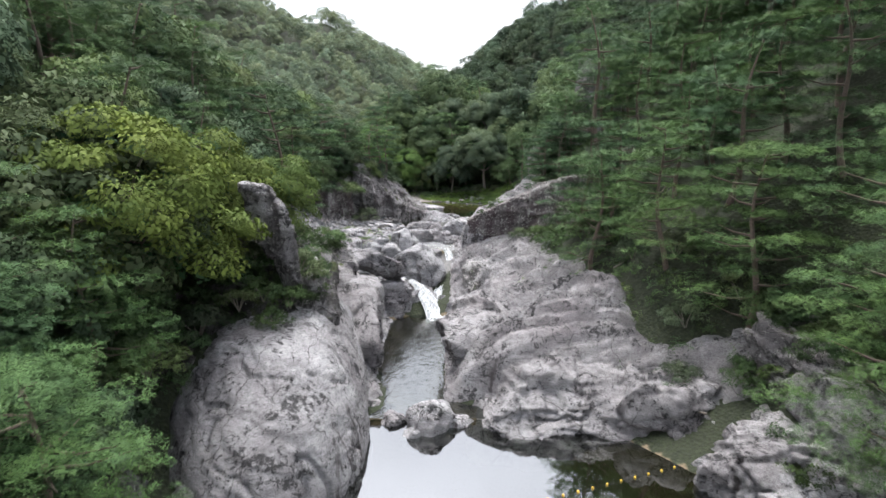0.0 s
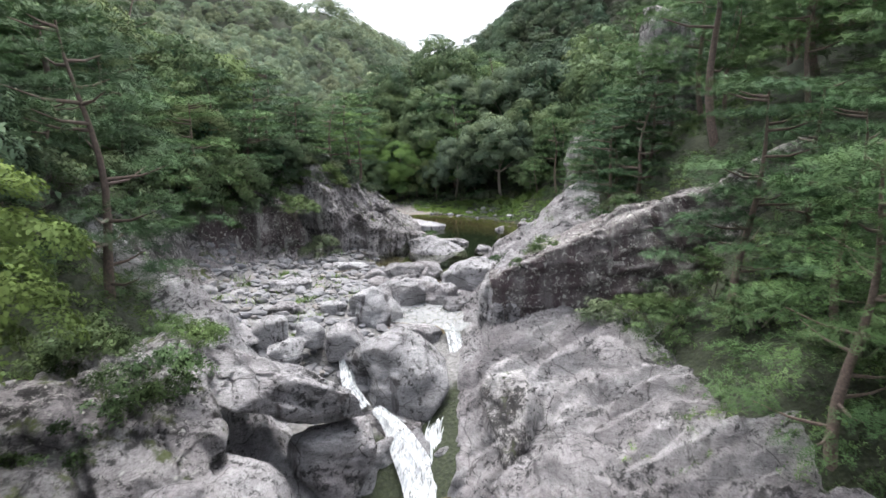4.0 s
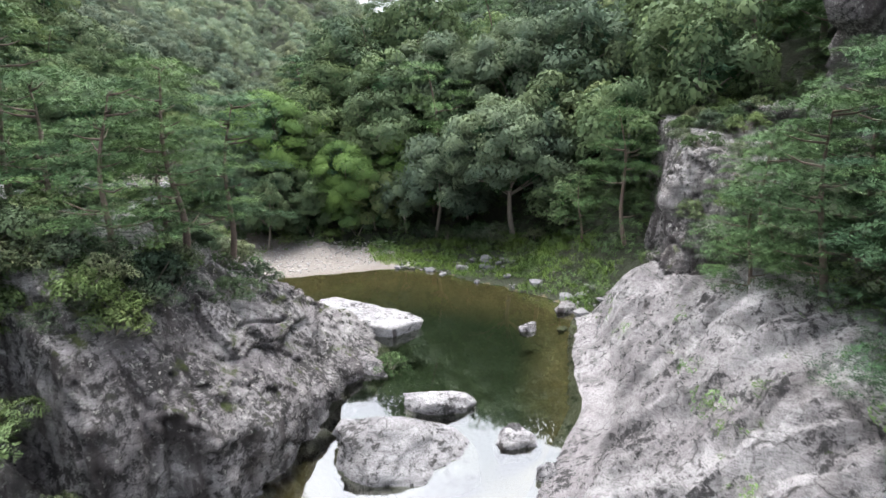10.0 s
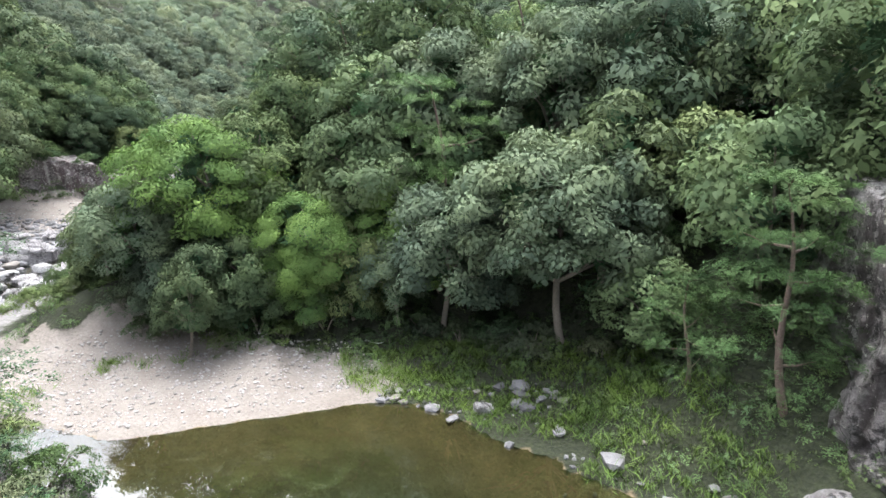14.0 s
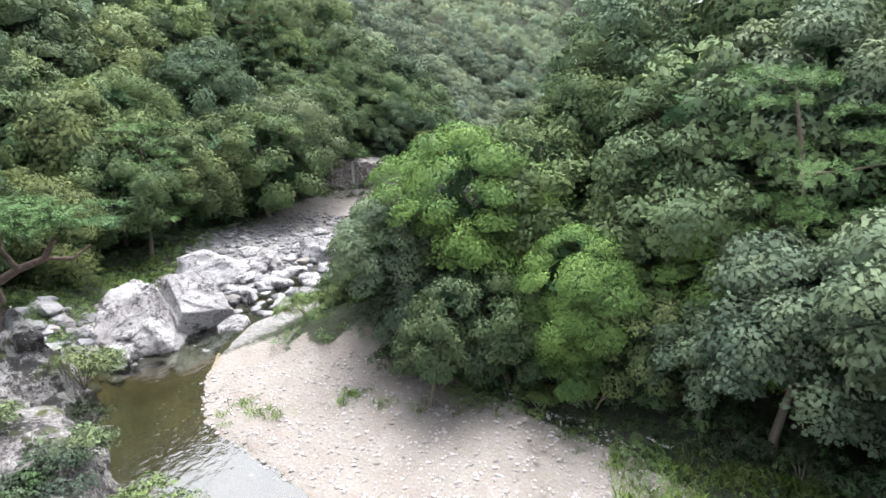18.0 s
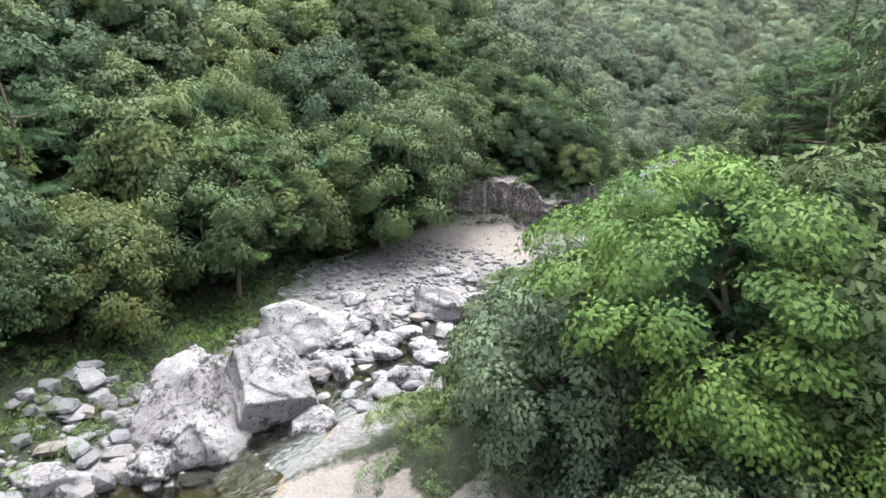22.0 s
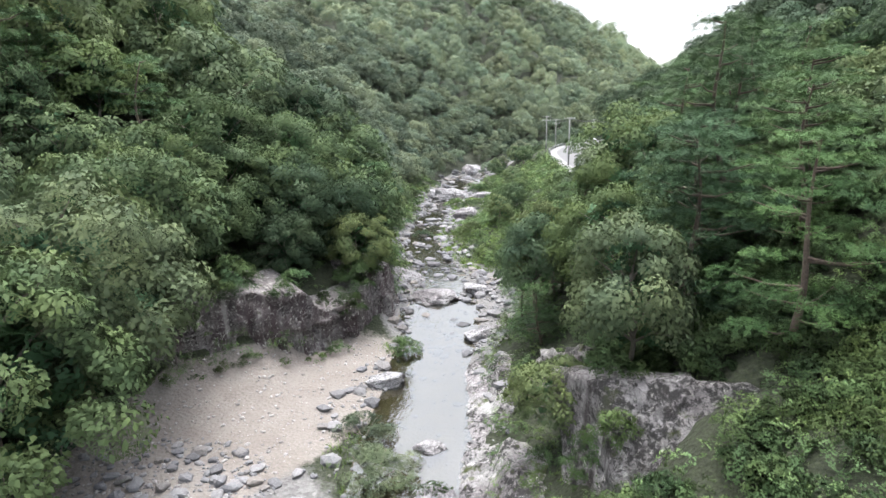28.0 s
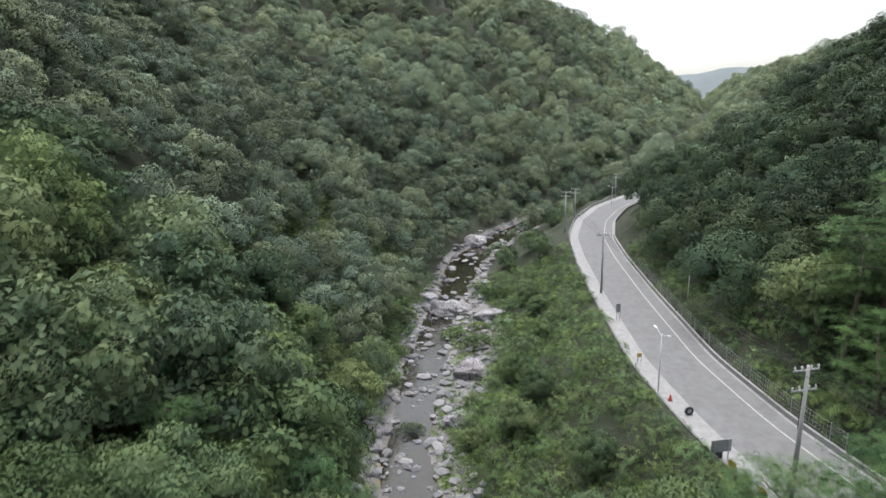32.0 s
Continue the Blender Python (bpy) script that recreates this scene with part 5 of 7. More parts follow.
# ---- plants ----
def leaf_quads(c, n, length, width, r, along_dir=None, fold=0.25):
    """One folded, pointed leaf at each centre c with normal n."""
    n = n / (np.linalg.norm(n, axis=1)[:, None] + 1e-9)
    t = r.normal(size=c.shape) if along_dir is None else along_dir + 0.35 * r.normal(size=c.shape)
    u = t - (t * n).sum(1)[:, None] * n
    u /= np.linalg.norm(u, axis=1)[:, None] + 1e-9
    v = np.cross(n, u)
    L = length * r.uniform(0.7, 1.25, len(c))[:, None]
    W = width * r.uniform(0.7, 1.25, len(c))[:, None]
    q = np.stack([c - u * L / 2, c - v * W / 2 + n * W * fold, c + u * L / 2 - n * L * 0.15, c + v * W / 2 + n * W * fold], 1)
    return q.reshape(-1, 3), np.arange(len(c) * 4).reshape(-1, 4)


def pad_shell(cent, up, size, flat, rings=(0.16, 0.6, 1.0), sides=6, seed=0):
    """The leafy top of each pad as a lumpy dome of faces, with the swell of its surface."""
    r = np.random.default_rng(seed)
    m = len(cent)
    side = np.cross(up, r.normal(size=(m, 3)))
    side /= np.linalg.norm(side, axis=1)[:, None] + 1e-9
    over = np.cross(up, side)
    a = np.linspace(0, 2 * np.pi, sides, endpoint=False)
    v, w = [], []
    for q in rings:
        wob = r.uniform(0.78, 1.15, (m, sides))
        h = flat * np.sqrt(max(0.0, 1 - q * q)) - 0.22 * q * q + r.normal(0, 0.06, (m, sides))
        flatwise = np.cos(a)[None, :, None] * side[:, None] + np.sin(a)[None, :, None] * over[:, None]
        v.append(cent[:, None] + size[:, None, None] * (q * wob[..., None] * flatwise + h[..., None] * up[:, None]))
        w.append(q * flatwise + (1.15 - 0.75 * q) * up[:, None])
    v, w = np.stack(v, 1).reshape(-1, 3), np.stack(w, 1).reshape(-1, 3)
    i, k, j = np.meshgrid(np.arange(m), np.arange(len(rings) - 1), np.arange(sides), indexing="ij")
    b = (i * len(rings) + k) * sides
    return v, np.stack([b + j, b + sides + j, b + sides + (j + 1) % sides, b + (j + 1) % sides], -1).reshape(-1, 4), w


def broadleaf(name, seed, height, spread, pads, per, leaf, mats, bark, low=0.3, flat=0.45):
    """Trunk and limbs as one mesh, the crown of separate leafy pads as another."""
    r = np.random.default_rng(seed)
    lean = r.normal(0, 0.05, 2)
    hs = np.linspace(0, height * 0.86, 9)
    path = np.stack([lean[0] * hs + 0.18 * np.sin(hs * 0.9 + seed), lean[1] * hs + 0.18 * np.cos(hs * 0.8 + seed), hs - 0.4], 1)
    r0 = 0.02 * height + 0.03
    pieces = [tube(path, np.linspace(r0, r0 * 0.2, 9), 7)]
    k = np.arange(pads)
    ang = k * 2.39996 + r.normal(0, 0.25, pads)
    t = (k + 0.5) / pads
    lift = 1 - (1.88 if low < 0.1 else 1.62) * t
    reach = np.where(r.uniform(0, 1, pads) < 0.8, r.uniform(0.8, 1.06, pads), r.uniform(0.5, 0.8, pads))
    z = height * (low + 1) / 2 + height * (1 - low) * 0.47 * lift * reach + r.normal(0, 0.02, pads) * height
    rad = spread * np.sqrt(np.maximum(1 - lift ** 2, 0.0)) * reach * (1 + 0.16 * np.sin(ang * 2 + seed))
    axis_x, axis_y = np.interp(z, path[:, 2], path[:, 0]), np.interp(z, path[:, 2], path[:, 1])
    cent = np.stack([axis_x + rad * np.cos(ang), axis_y + rad * np.sin(ang), z], 1)
    for i in range(0, pads, max(1, pads // (14 if pads > 34 else 5))):
        h0 = min(max(height * 0.3, cent[i, 2] - rad[i] * 0.75 - 0.4), height * 0.8)
        a = np.array([np.interp(h0, path[:, 2], path[:, 0]), np.interp(h0, path[:, 2], path[:, 1]), h0])
        mid = (a + cent[i]) / 2 + (0, 0, 0.12 * rad[i])
        pieces.append(tube([a, mid, cent[i]], [r0 * 0.38, r0 * 0.25, r0 * 0.08], 5))
    wood = mesh_of("trunk", *joined(pieces), bark)
    size = spread * (2.05 / math.sqrt(pads)) * r.uniform(0.72, 1.3, pads)
    away = np.stack([np.cos(ang) * rad / spread, np.sin(ang) * rad / spread, lift], 1)
    up = away * (0.5, 0.5, 0.25) + (0, 0, 0.85) + 0.12 * r.normal(size=(pads, 3))
    up /= np.linalg.norm(up, axis=1)[:, None]
    shell_v, shell_f, shell_n = pad_shell(cent - up * (0.03 * spread), up, size * 0.95, flat, seed=seed)
    ci = np.repeat(k, per)
    m = len(ci)
    side = np.cross(up, (0.3, 0.9, 0.1))
    side /= np.linalg.norm(side, axis=1)[:, None]
    over = np.cross(up, side)
    rho, th = r.uniform(0, 1, m) ** 0.5, r.uniform(0, 2 * np.pi, m)
    flatwise = np.cos(th)[:, None] * side[ci] + np.sin(th)[:, None] * over[ci]
    dome = np.sqrt(np.maximum(1 - rho ** 2, 0))
    c = cent[ci] + size[ci, None] * (1.04 * rho[:, None] * flatwise + (flat * dome + 0.05 - 0.24 * rho ** 2)[:, None] * up[ci]) + r.normal(0, 0.02, (m, 3)) * spread
    n = 0.6 * rho[:, None] * flatwise + up[ci] * 0.85 + 0.36 * r.normal(size=(m, 3))
    v, f = leaf_quads(c, n, leaf, leaf * 0.62, r, flatwise - 0.3 * up[ci])
    swell = rho[:, None] * flatwise + (0.3 + dome)[:, None] * up[ci] + 0.25 * n
    trunk_at = np.stack([axis_x, axis_y, z - 0.3], 1)
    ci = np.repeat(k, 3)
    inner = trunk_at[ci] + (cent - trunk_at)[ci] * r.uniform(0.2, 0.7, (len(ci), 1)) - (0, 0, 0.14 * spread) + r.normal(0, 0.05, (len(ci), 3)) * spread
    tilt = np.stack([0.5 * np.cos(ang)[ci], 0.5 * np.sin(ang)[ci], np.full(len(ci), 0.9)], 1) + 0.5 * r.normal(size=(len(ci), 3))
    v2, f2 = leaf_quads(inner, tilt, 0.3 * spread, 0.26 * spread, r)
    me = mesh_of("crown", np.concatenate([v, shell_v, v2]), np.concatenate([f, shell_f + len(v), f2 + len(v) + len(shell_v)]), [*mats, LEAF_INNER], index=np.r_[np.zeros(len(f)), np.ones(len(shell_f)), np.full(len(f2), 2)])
    return wood, round_normals(me, np.concatenate([np.repeat(swell, 4, 0), shell_n, np.repeat(tilt, 4, 0)]))


def pine(name, seed, height, spread, pads, per, mat, bark, bare=0.35, needle=0.42):
    """A mountain pine: leaning trunk, level boughs, flat pads of needles."""
    r = np.random.default_rng(seed)
    lean = r.normal(0, 0.10, 2)
    hs = np.linspace(0, height, 10)
    path = np.stack([lean[0] * hs + 0.25 * np.sin(hs * 0.7 + seed), lean[1] * hs + 0.25 * np.cos(hs * 0.6 + seed), hs - 0.5], 1)
    r0 = 0.018 * height + 0.04
    pieces = [tube(path, np.linspace(r0, r0 * 0.18, 10), 7)]
    t = np.sort(r.uniform(0, 1, pads))
    z = height * (bare + (1 - bare) * np.round(t * 8.5) / 8.5) + r.normal(0, 0.22, pads)
    z = np.minimum(z, height * 0.99)
    ang = np.arange(pads) * 2.39996 + r.normal(0, 0.3, pads)
    rel = (z / height - bare) / (1 - bare)
    rad = spread * (1 - 0.62 * np.clip(rel, 0, 1) ** 2.4) * r.uniform(0.35, 1.0, pads)
    cent = np.stack([np.interp(z, path[:, 2], path[:, 0]) + rad * np.cos(ang), np.interp(z, path[:, 2], path[:, 1]) + rad * np.sin(ang), z + 0.08 * rad], 1)
    for i in range(0, pads, max(1, pads // (18 if pads > 45 else 6))):
        h0 = z[i] - 0.25
        a = np.array([np.interp(h0, path[:, 2], path[:, 0]), np.interp(h0, path[:, 2], path[:, 1]), h0])
        pieces.append(tube([a, (a + cent[i]) / 2 + (0, 0, -0.06 * rad[i]), cent[i]], [r0 * 0.34, r0 * 0.22, r0 * 0.07], 5))
    wood = mesh_of("trunk", *joined(pieces), bark)
    size = spread * 0.34 * r.uniform(0.7, 1.25, pads)
    ci = np.repeat(np.arange(pads), per)
    m = len(ci)
    rho, th = np.sqrt(r.uniform(0, 1, m)), r.uniform(0, 2 * np.pi, m)
    ox, oy = rho * np.cos(th), rho * np.sin(th)
    c = cent[ci] + size[ci, None] * np.stack([ox, oy, 0.14 * (1 - rho ** 2) + 0.06 * r.normal(size=m)], 1)
    away = np.stack([np.cos(ang)[ci] + 0.8 * ox, np.sin(ang)[ci] + 0.8 * oy, 0.25 + 0.3 * r.normal(size=m)], 1)
    n = np.stack([0.5 * r.normal(size=m), 0.5 * r.normal(size=m), np.full(m, 1.0)], 1)
    v, f = leaf_quads(c, n, needle, needle * 0.7, r, away, 0.1)
    swell = np.stack([0.7 * ox, 0.7 * oy, np.full(m, 0.8)], 1) + 0.4 * n
    return wood, round_normals(mesh_of("crown", v, f, mat), np.repeat(swell, 4, 0))


def shrub_mesh(seed, clumps, per, leaf, mat):
    r = np.random.default_rng(seed)
    a, d = r.uniform(0, 2 * np.pi, clumps), np.sqrt(r.uniform(0, 1, clumps))
    cent = np.stack([d * np.cos(a), d * np.sin(a), 0.25 + 0.75 * (1 - d ** 2) * r.uniform(0.5, 1, clumps)], 1)
    ci = np.repeat(np.arange(clumps), per)
    m = len(ci)
    o = r.normal(size=(m, 3))
    o /= np.linalg.norm(o, axis=1)[:, None]
    o[:, 2] = np.abs(o[:, 2]) * 0.9 - 0.15
    c = cent[ci] + 0.34 * o * r.uniform(0.6, 1.0, (m, 1))
    n = o + (0, 0, 0.7) + 0.45 * r.normal(size=(m, 3))
    v, f = leaf_quads(c, n, leaf, leaf * 0.55, r)
    return round_normals(mesh_of("foliage", v, f, mat), np.repeat(o + (0, 0, 0.5) + 0.3 * n, 4, 0))


def stems_mesh(seed):
    r = np.random.default_rng(seed)
    pieces = []
    for k in range(6):
        a = r.uniform(0, 2 * np.pi)
        tip = np.array([0.6 * math.cos(a), 0.6 * math.sin(a), 0.75])
        pieces.append(tube([(0, 0, -0.2), tip * 0.45, tip], [0.035, 0.025, 0.01], 5))
    return mesh_of("stems", *joined(pieces), BARK)


OAKS = [broadleaf("oak", 11 + k, 10.0, 3.9, 44, 84, 0.34, (LEAF_OAK, LEAF_OAK_UNDER), BARK, 0.16) for k in range(5)]
OAKS_LOW = [broadleaf("oak", 15 + k, 9.0, 4.6, 60, 120, 0.29, (LEAF_OAK, LEAF_OAK_UNDER), BARK, 0.03) for k in range(3)]
MAPLES = [broadleaf("maple", 31 + k, 9.0, 4.0, 56, 170, 0.23, (LEAF_MAPLE, LEAF_MAPLE_UNDER), BARK, 0.16, 0.26) for k in range(3)]
CHESTNUTS = [broadleaf("chestnut", 41 + k, 11.0, 4.4, 60, 170, 0.29, (LEAF_GREY, LEAF_GREY_UNDER), BARK, 0.2, 0.5) for k in range(2)]
BIG_MAPLE = [broadleaf("maple", 38, 9.0, 4.0, 60, 380, 0.16, (LEAF_BRIGHT, LEAF_BRIGHT_UNDER), BARK, 0.1, 0.3)]
PINES = [pine("pine", 51 + k, 10.0, 3.8, 60, 54, NEEDLES, BARK_PINE, 0.12, 0.55) for k in range(4)]
OAKS_MID = [broadleaf("oak", 61 + k, 10.0, 4.1, 34, 44, 0.5, (LEAF_OAK_MID, LEAF_OAK_MID_UNDER), BARK, 0.12) for k in range(5)]
PINES_MID = [pine("pine", 71 + k, 10.0, 3.8, 40, 30, NEEDLES, BARK_PINE, 0.2, 0.75) for k in range(2)]
SHRUBS = [shrub_mesh(81 + k, 20, 26, 0.32, LEAF_SHRUB) for k in range(4)]
STEMS = stems_mesh(5)


def tree(kinds, k, x, y, z, yaw, scale, label, category, group, stretch=1.0):
    wood, crown = kinds[k % len(kinds)]
    base = new(category.replace(" ", "_"))
    base.matrix_basis = pose(x, y, z, 0, 0, yaw) @ Matrix.Diagonal((scale, scale, scale * stretch, 1))
    tagged(base, label, category, group)
    part("trunk", wood, None, base)
    part("crown", crown, None, base)
    return base


OAK_LABEL, PINE_LABEL = "green broadleaved tree with a layered crown on the valley side", "mountain pine with flat pads of dark green needles"
# points along the camera's path; trees close to it are kept low for it
CAMERA_LINE = np.array([(0, 0, 11), (0, 60, 11.4), (0.7, 78, 15), (-3, 92, 15), (-13, 104, 15.6), (-20, 117, 17.5), (-22, 124, 24), (-28, 150, 36)], float)


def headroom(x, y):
    """Height that boughs stay under to clear the camera's path, where it is near."""
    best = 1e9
    for a, b in zip(CAMERA_LINE[:-1], CAMERA_LINE[1:]):
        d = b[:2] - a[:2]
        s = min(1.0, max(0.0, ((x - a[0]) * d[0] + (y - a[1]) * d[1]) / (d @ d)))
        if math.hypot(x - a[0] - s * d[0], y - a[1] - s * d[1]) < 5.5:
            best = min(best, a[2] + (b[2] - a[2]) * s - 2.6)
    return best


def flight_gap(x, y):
    return min(math.hypot(x - a - (c - a) * t, y - b - (d - b) * t) for (a, b, _), (c, d, _) in zip(CAMERA_LINE[:-1], CAMERA_LINE[1:]) for t in (0.0, 0.25, 0.5, 0.75, 1.0))


def on_block(x, y, z, inside=0.12):
    for bx, by, hx, hy, yaw, top in BLOCKS:
        if in_ellipse(x, y, bx, by, hx, hy, yaw) > inside and top > z - 0.5:
            return True
    return False


PLACED = []


def planted(kinds, x, y, scale, label, category, group, k=0, yaw=0.0, stretch=1.0, z=None):
    z = ground_z(x, y) if z is None else z
    PLACED.append((x, y, 2.6 * scale))
    return tree(kinds, k, x, y, z, yaw, scale, label, category, group, stretch)


def bent_pine(x, y, z):
    """An old pine with bare twisting limbs and a flat crown."""
    r = np.random.default_rng(5)
    limbs = [([(0, 0, -0.6), (0.1, 0, 0.6), (-0.1, 0.1, 1.3)], 0.26), ([(-0.1, 0.1, 1.2), (-0.9, 0.2, 1.9), (-1.7, 0.1, 2.2), (-2.4, 0.3, 3.0)], 0.17), ([(-0.1, 0.1, 1.2), (0.7, 0.2, 1.7), (1.5, 0.3, 2.0), (2.0, 0.2, 2.7)], 0.15), ([(-0.9, 0.2, 1.9), (-0.9, 0.6, 2.7), (-0.5, 0.8, 3.3)], 0.1), ([(0.7, 0.2, 1.7), (0.6, -0.3, 2.5), (0.9, -0.6, 3.2)], 0.1), ([(-1.7, 0.1, 2.2), (-2.4, -0.4, 2.4), (-3.0, -0.6, 3.0)], 0.08), ([(1.5, 0.3, 2.0), (2.4, 0.4, 2.0), (2.9, 0.6, 2.4)], 0.07)]
    wood = [tube(np.array(p), np.linspace(w, w * 0.55, len(p)), 7) for p, w in limbs]
    pads = r.uniform((-3.4, -1.8, 2.9), (3.2, 1.8, 3.8), (46, 3))
    ci = np.repeat(np.arange(46), 60)
    m = len(ci)
    rho, th = np.sqrt(r.uniform(0, 1, m)), r.uniform(0, 2 * np.pi, m)
    c = pads[ci] + np.stack([0.85 * rho * np.cos(th), 0.85 * rho * np.sin(th), 0.12 * (1 - rho ** 2) + 0.05 * r.normal(size=m)], 1)
    n = np.stack([0.4 * r.normal(size=m), 0.4 * r.normal(size=m), np.ones(m)], 1)
    v, f = leaf_quads(c, n, 0.42, 0.28, r, None, 0.1)
    base = new("pine_tree")
    base.matrix_basis = pose(x, y, z, 0, 0, 30)
    tagged(base, "old bent pine with bare red limbs on the outcrop", "pine tree", "pines of the outcrop")
    part("trunk", mesh_of("trunk", *joined(wood), BARK_PINE), None, base)
    part("crown", round_normals(mesh_of("crown", v, f, NEEDLES), np.repeat(n + (0, 0, 0.5), 4, 0)), None, base)
    return base


# trees that stand out
planted(CHESTNUTS, 7.9, 109.3, 1.02, "grey-green chestnut with a pale straight trunk by the pool", "chestnut tree", "chestnuts by the pool", 0, 40)
planted(CHESTNUTS, 1.8, 113.4, 0.85, "grey-green young chestnut with a thin pale trunk", "chestnut tree", "chestnuts by the pool", 1, 10)
planted(CHESTNUTS, 9.5, 119, 1.1, "grey-green chestnut with a pale straight trunk by the pool", "chestnut tree", "chestnuts by the pool", 1, 140)
planted(CHESTNUTS, 1.0, 122, 1.05, "grey-green chestnut with a pale straight trunk by the pool", "chestnut tree", "chestnuts by the pool", 0, 200)
planted(OAKS, -3.5, 117.5, 0.95, "leafy green young oak at the edge of the sand", "oak tree", "oaks by the sand", 0, 20)
planted(OAKS, -9.5, 118.0, 0.9, "leafy green young oak at the edge of the sand", "oak tree", "oaks by the sand", 1, 80)
planted(BIG_MAPLE, -12.6, 116.8, 1.15, "broad light-green maple over the stream bend", "maple tree", "maples by the sand", 0, 150)
planted(OAKS, -20.6, 117.6, 0.55, "dark green oak thicket beside the sand", "oak tree", "oaks by the sand", 1, 30, 1.0)
planted(OAKS, -18.2, 119.8, 0.55, "dark green oak thicket beside the sand", "oak tree", "oaks by the sand", 3, 70, 1.0)
for k, (x, y, s) in enumerate([(-10.0, 114.2, 0.55), (-7.0, 114.0, 0.5), (-4.0, 114.6, 0.6), (-1.2, 114.2, 0.5), (-15.5, 114.6, 0.5), (-6.5, 115.4, 0.75), (4.6, 113.5, 0.6), (-17.0, 115.6, 0.6), (-12.0, 114.4, 0.6), (-1.0, 116.0, 0.8)]):
    if k % 4 == 1:
        planted(BIG_MAPLE, x, y, s * 1.1, "light green young maple at the edge of the sand", "maple tree", "maples by the sand", k, k * 47, 1.0)
    elif k % 4 == 3:
        planted(CHESTNUTS, x, y, s * 1.1, "grey-green young chestnut at the edge of the sand", "chestnut tree", "chestnuts by the pool", k, k * 47, 1.0)
    else:
        planted(OAKS_LOW, x, y, s, "leafy green young oak at the edge of the sand", "oak tree", "oaks by the sand", k, k * 47, 1.1)
planted(OAKS, -13.2, 111.6, 0.5, "small green oak at the edge of the sand", "oak tree", "oaks by the sand", 2, 60, 1.3)
# darker kinds than maple in the next two, standing in for deep shade
planted(PINES, -15.5, 18.5, 1.0, "dark pine over the lower pool", "pine tree", "pines of the gorge", 1, 10, 1.0, 0.6)
planted(OAKS, -16.5, 26.0, 1.1, "leafy tree over the mossy rock, chosen dark to stand in for shade", "oak tree", "oaks of the gorge", 1, 100, 1.0, 2.0)
planted(MAPLES, -13.8, 33.0, 1.0, "yellow-green maple leaning over the lower pool", "maple tree", "maples of the gorge", 0, 220, 1.0, 2.6)
planted(PINES, -10.6, 14.5, 0.85, "young light-green pine beside the lower pool", "pine tree", "pines of the gorge", 3, 80, 1.0, -2.6)
planted(PINES, -12.5, 13.5, 0.7, "young pine at the edge of the lower pool", "pine tree", "pines of the gorge", 2, 20, 1.0, -1.5)
planted(MAPLES, -14.6, 27.0, 1.2, "yellow-green maple leaning over the great slab", "maple tree", "maples of the gorge", 1, 120, 1.0, 2.4)
planted(MAPLES, -12.6, 40.5, 0.8, "yellow-green young maple beside the standing rock", "maple tree", "maples of the gorge", 2, 40, 1.0, 3.4)
for k, (x, y, z, s) in enumerate([(-19.5, 65.5, 4.4, 0.95), (-17.6, 71.0, 4.6, 0.9), (-15.6, 75.0, 4.8, 0.8), (-21.5, 59.5, 4.2, 1.0), (-22.5, 68.5, 6.0, 1.1), (-18.8, 77.5, 6.5, 0.95)]):
    planted(PINES, x, y, s, "dark pine rooted above the low cliff", "pine tree", "pines of the low cliff", k, k * 75, 1.0, z)
for k, (x, y, z, s) in enumerate([(-20.6, 62.0, 4.0, 0.7), (-18.8, 68.4, 4.2, 0.65), (-16.4, 73.0, 4.4, 0.6), (-23.0, 65.0, 5.4, 0.9), (-20.0, 74.5, 6.0, 0.8), (-13.6, 78.4, 6.4, 0.5)]):
    planted(OAKS_LOW, x, y, s, "leafy green tree rooted above the low cliff", "oak tree", "oaks of the low cliff", k, k * 65, 1.0, z)
bent_pine(-22.0, 98.2, 8.5)
planted(PINES, -13.5, 84.5, 0.78, "slender red pine on top of the cliff", "pine tree", "pines of the outcrop", 1, 50, 1.0, 6.6)
planted(PINES, -11.8, 88.5, 0.62, "slender red pine on top of the cliff", "pine tree", "pines of the outcrop", 2, 150, 1.0, 6.2)
planted(PINES, -16.5, 79.5, 0.85, "slender red pine on top of the cliff", "pine tree", "pines of the outcrop", 3, 250, 1.0, 7.0)
planted(PINES, -9.2, 84.5, 0.68, "slender red pine on top of the cliff", "pine tree", "pines of the outcrop", 0, 30, 1.0, 8.0)
planted(PINES, -8.8, 88.5, 0.7, "slender red pine on top of the cliff", "pine tree", "pines of the outcrop", 2, 120, 1.0, 6.6)
planted(PINES, -10.4, 81.0, 0.6, "slender red pine on top of the cliff", "pine tree", "pines of the outcrop", 3, 200, 1.0, 8.0)
planted(PINES, -14.2, 16.5, 0.9, "dark pine over the lower pool", "pine tree", "pines of the gorge", 0, 60, 1.0, -1.2)
planted(PINES, -14.6, 22.5, 0.85, "dark pine over the lower pool", "pine tree", "pines of the gorge", 1, 160, 1.0, 0.4)
planted(PINES, 16.0, 76.0, 0.95, "spreading pine over the granite slab", "pine tree", "pines of the slab", 0, 0)
planted(PINES, 13.6, 80.0, 0.72, "spreading pine over the granite slab", "pine tree", "pines of the slab", 1, 30)
for k, (x, y, s) in enumerate([(14.2, 76.6, 0.7), (12.8, 83.0, 0.5), (15.4, 79.6, 0.8), (15.6, 73.0, 0.75), (16.4, 87.0, 0.6)]):
    planted(PINES, x, y, s, "low spreading pine over the granite slab", "pine tree", "pines of the slab", k, k * 64 + 15)
planted(PINES, 14.4, 85.5, 0.66, "spreading pine over the granite slab", "pine tree", "pines of the slab", 3, 200)
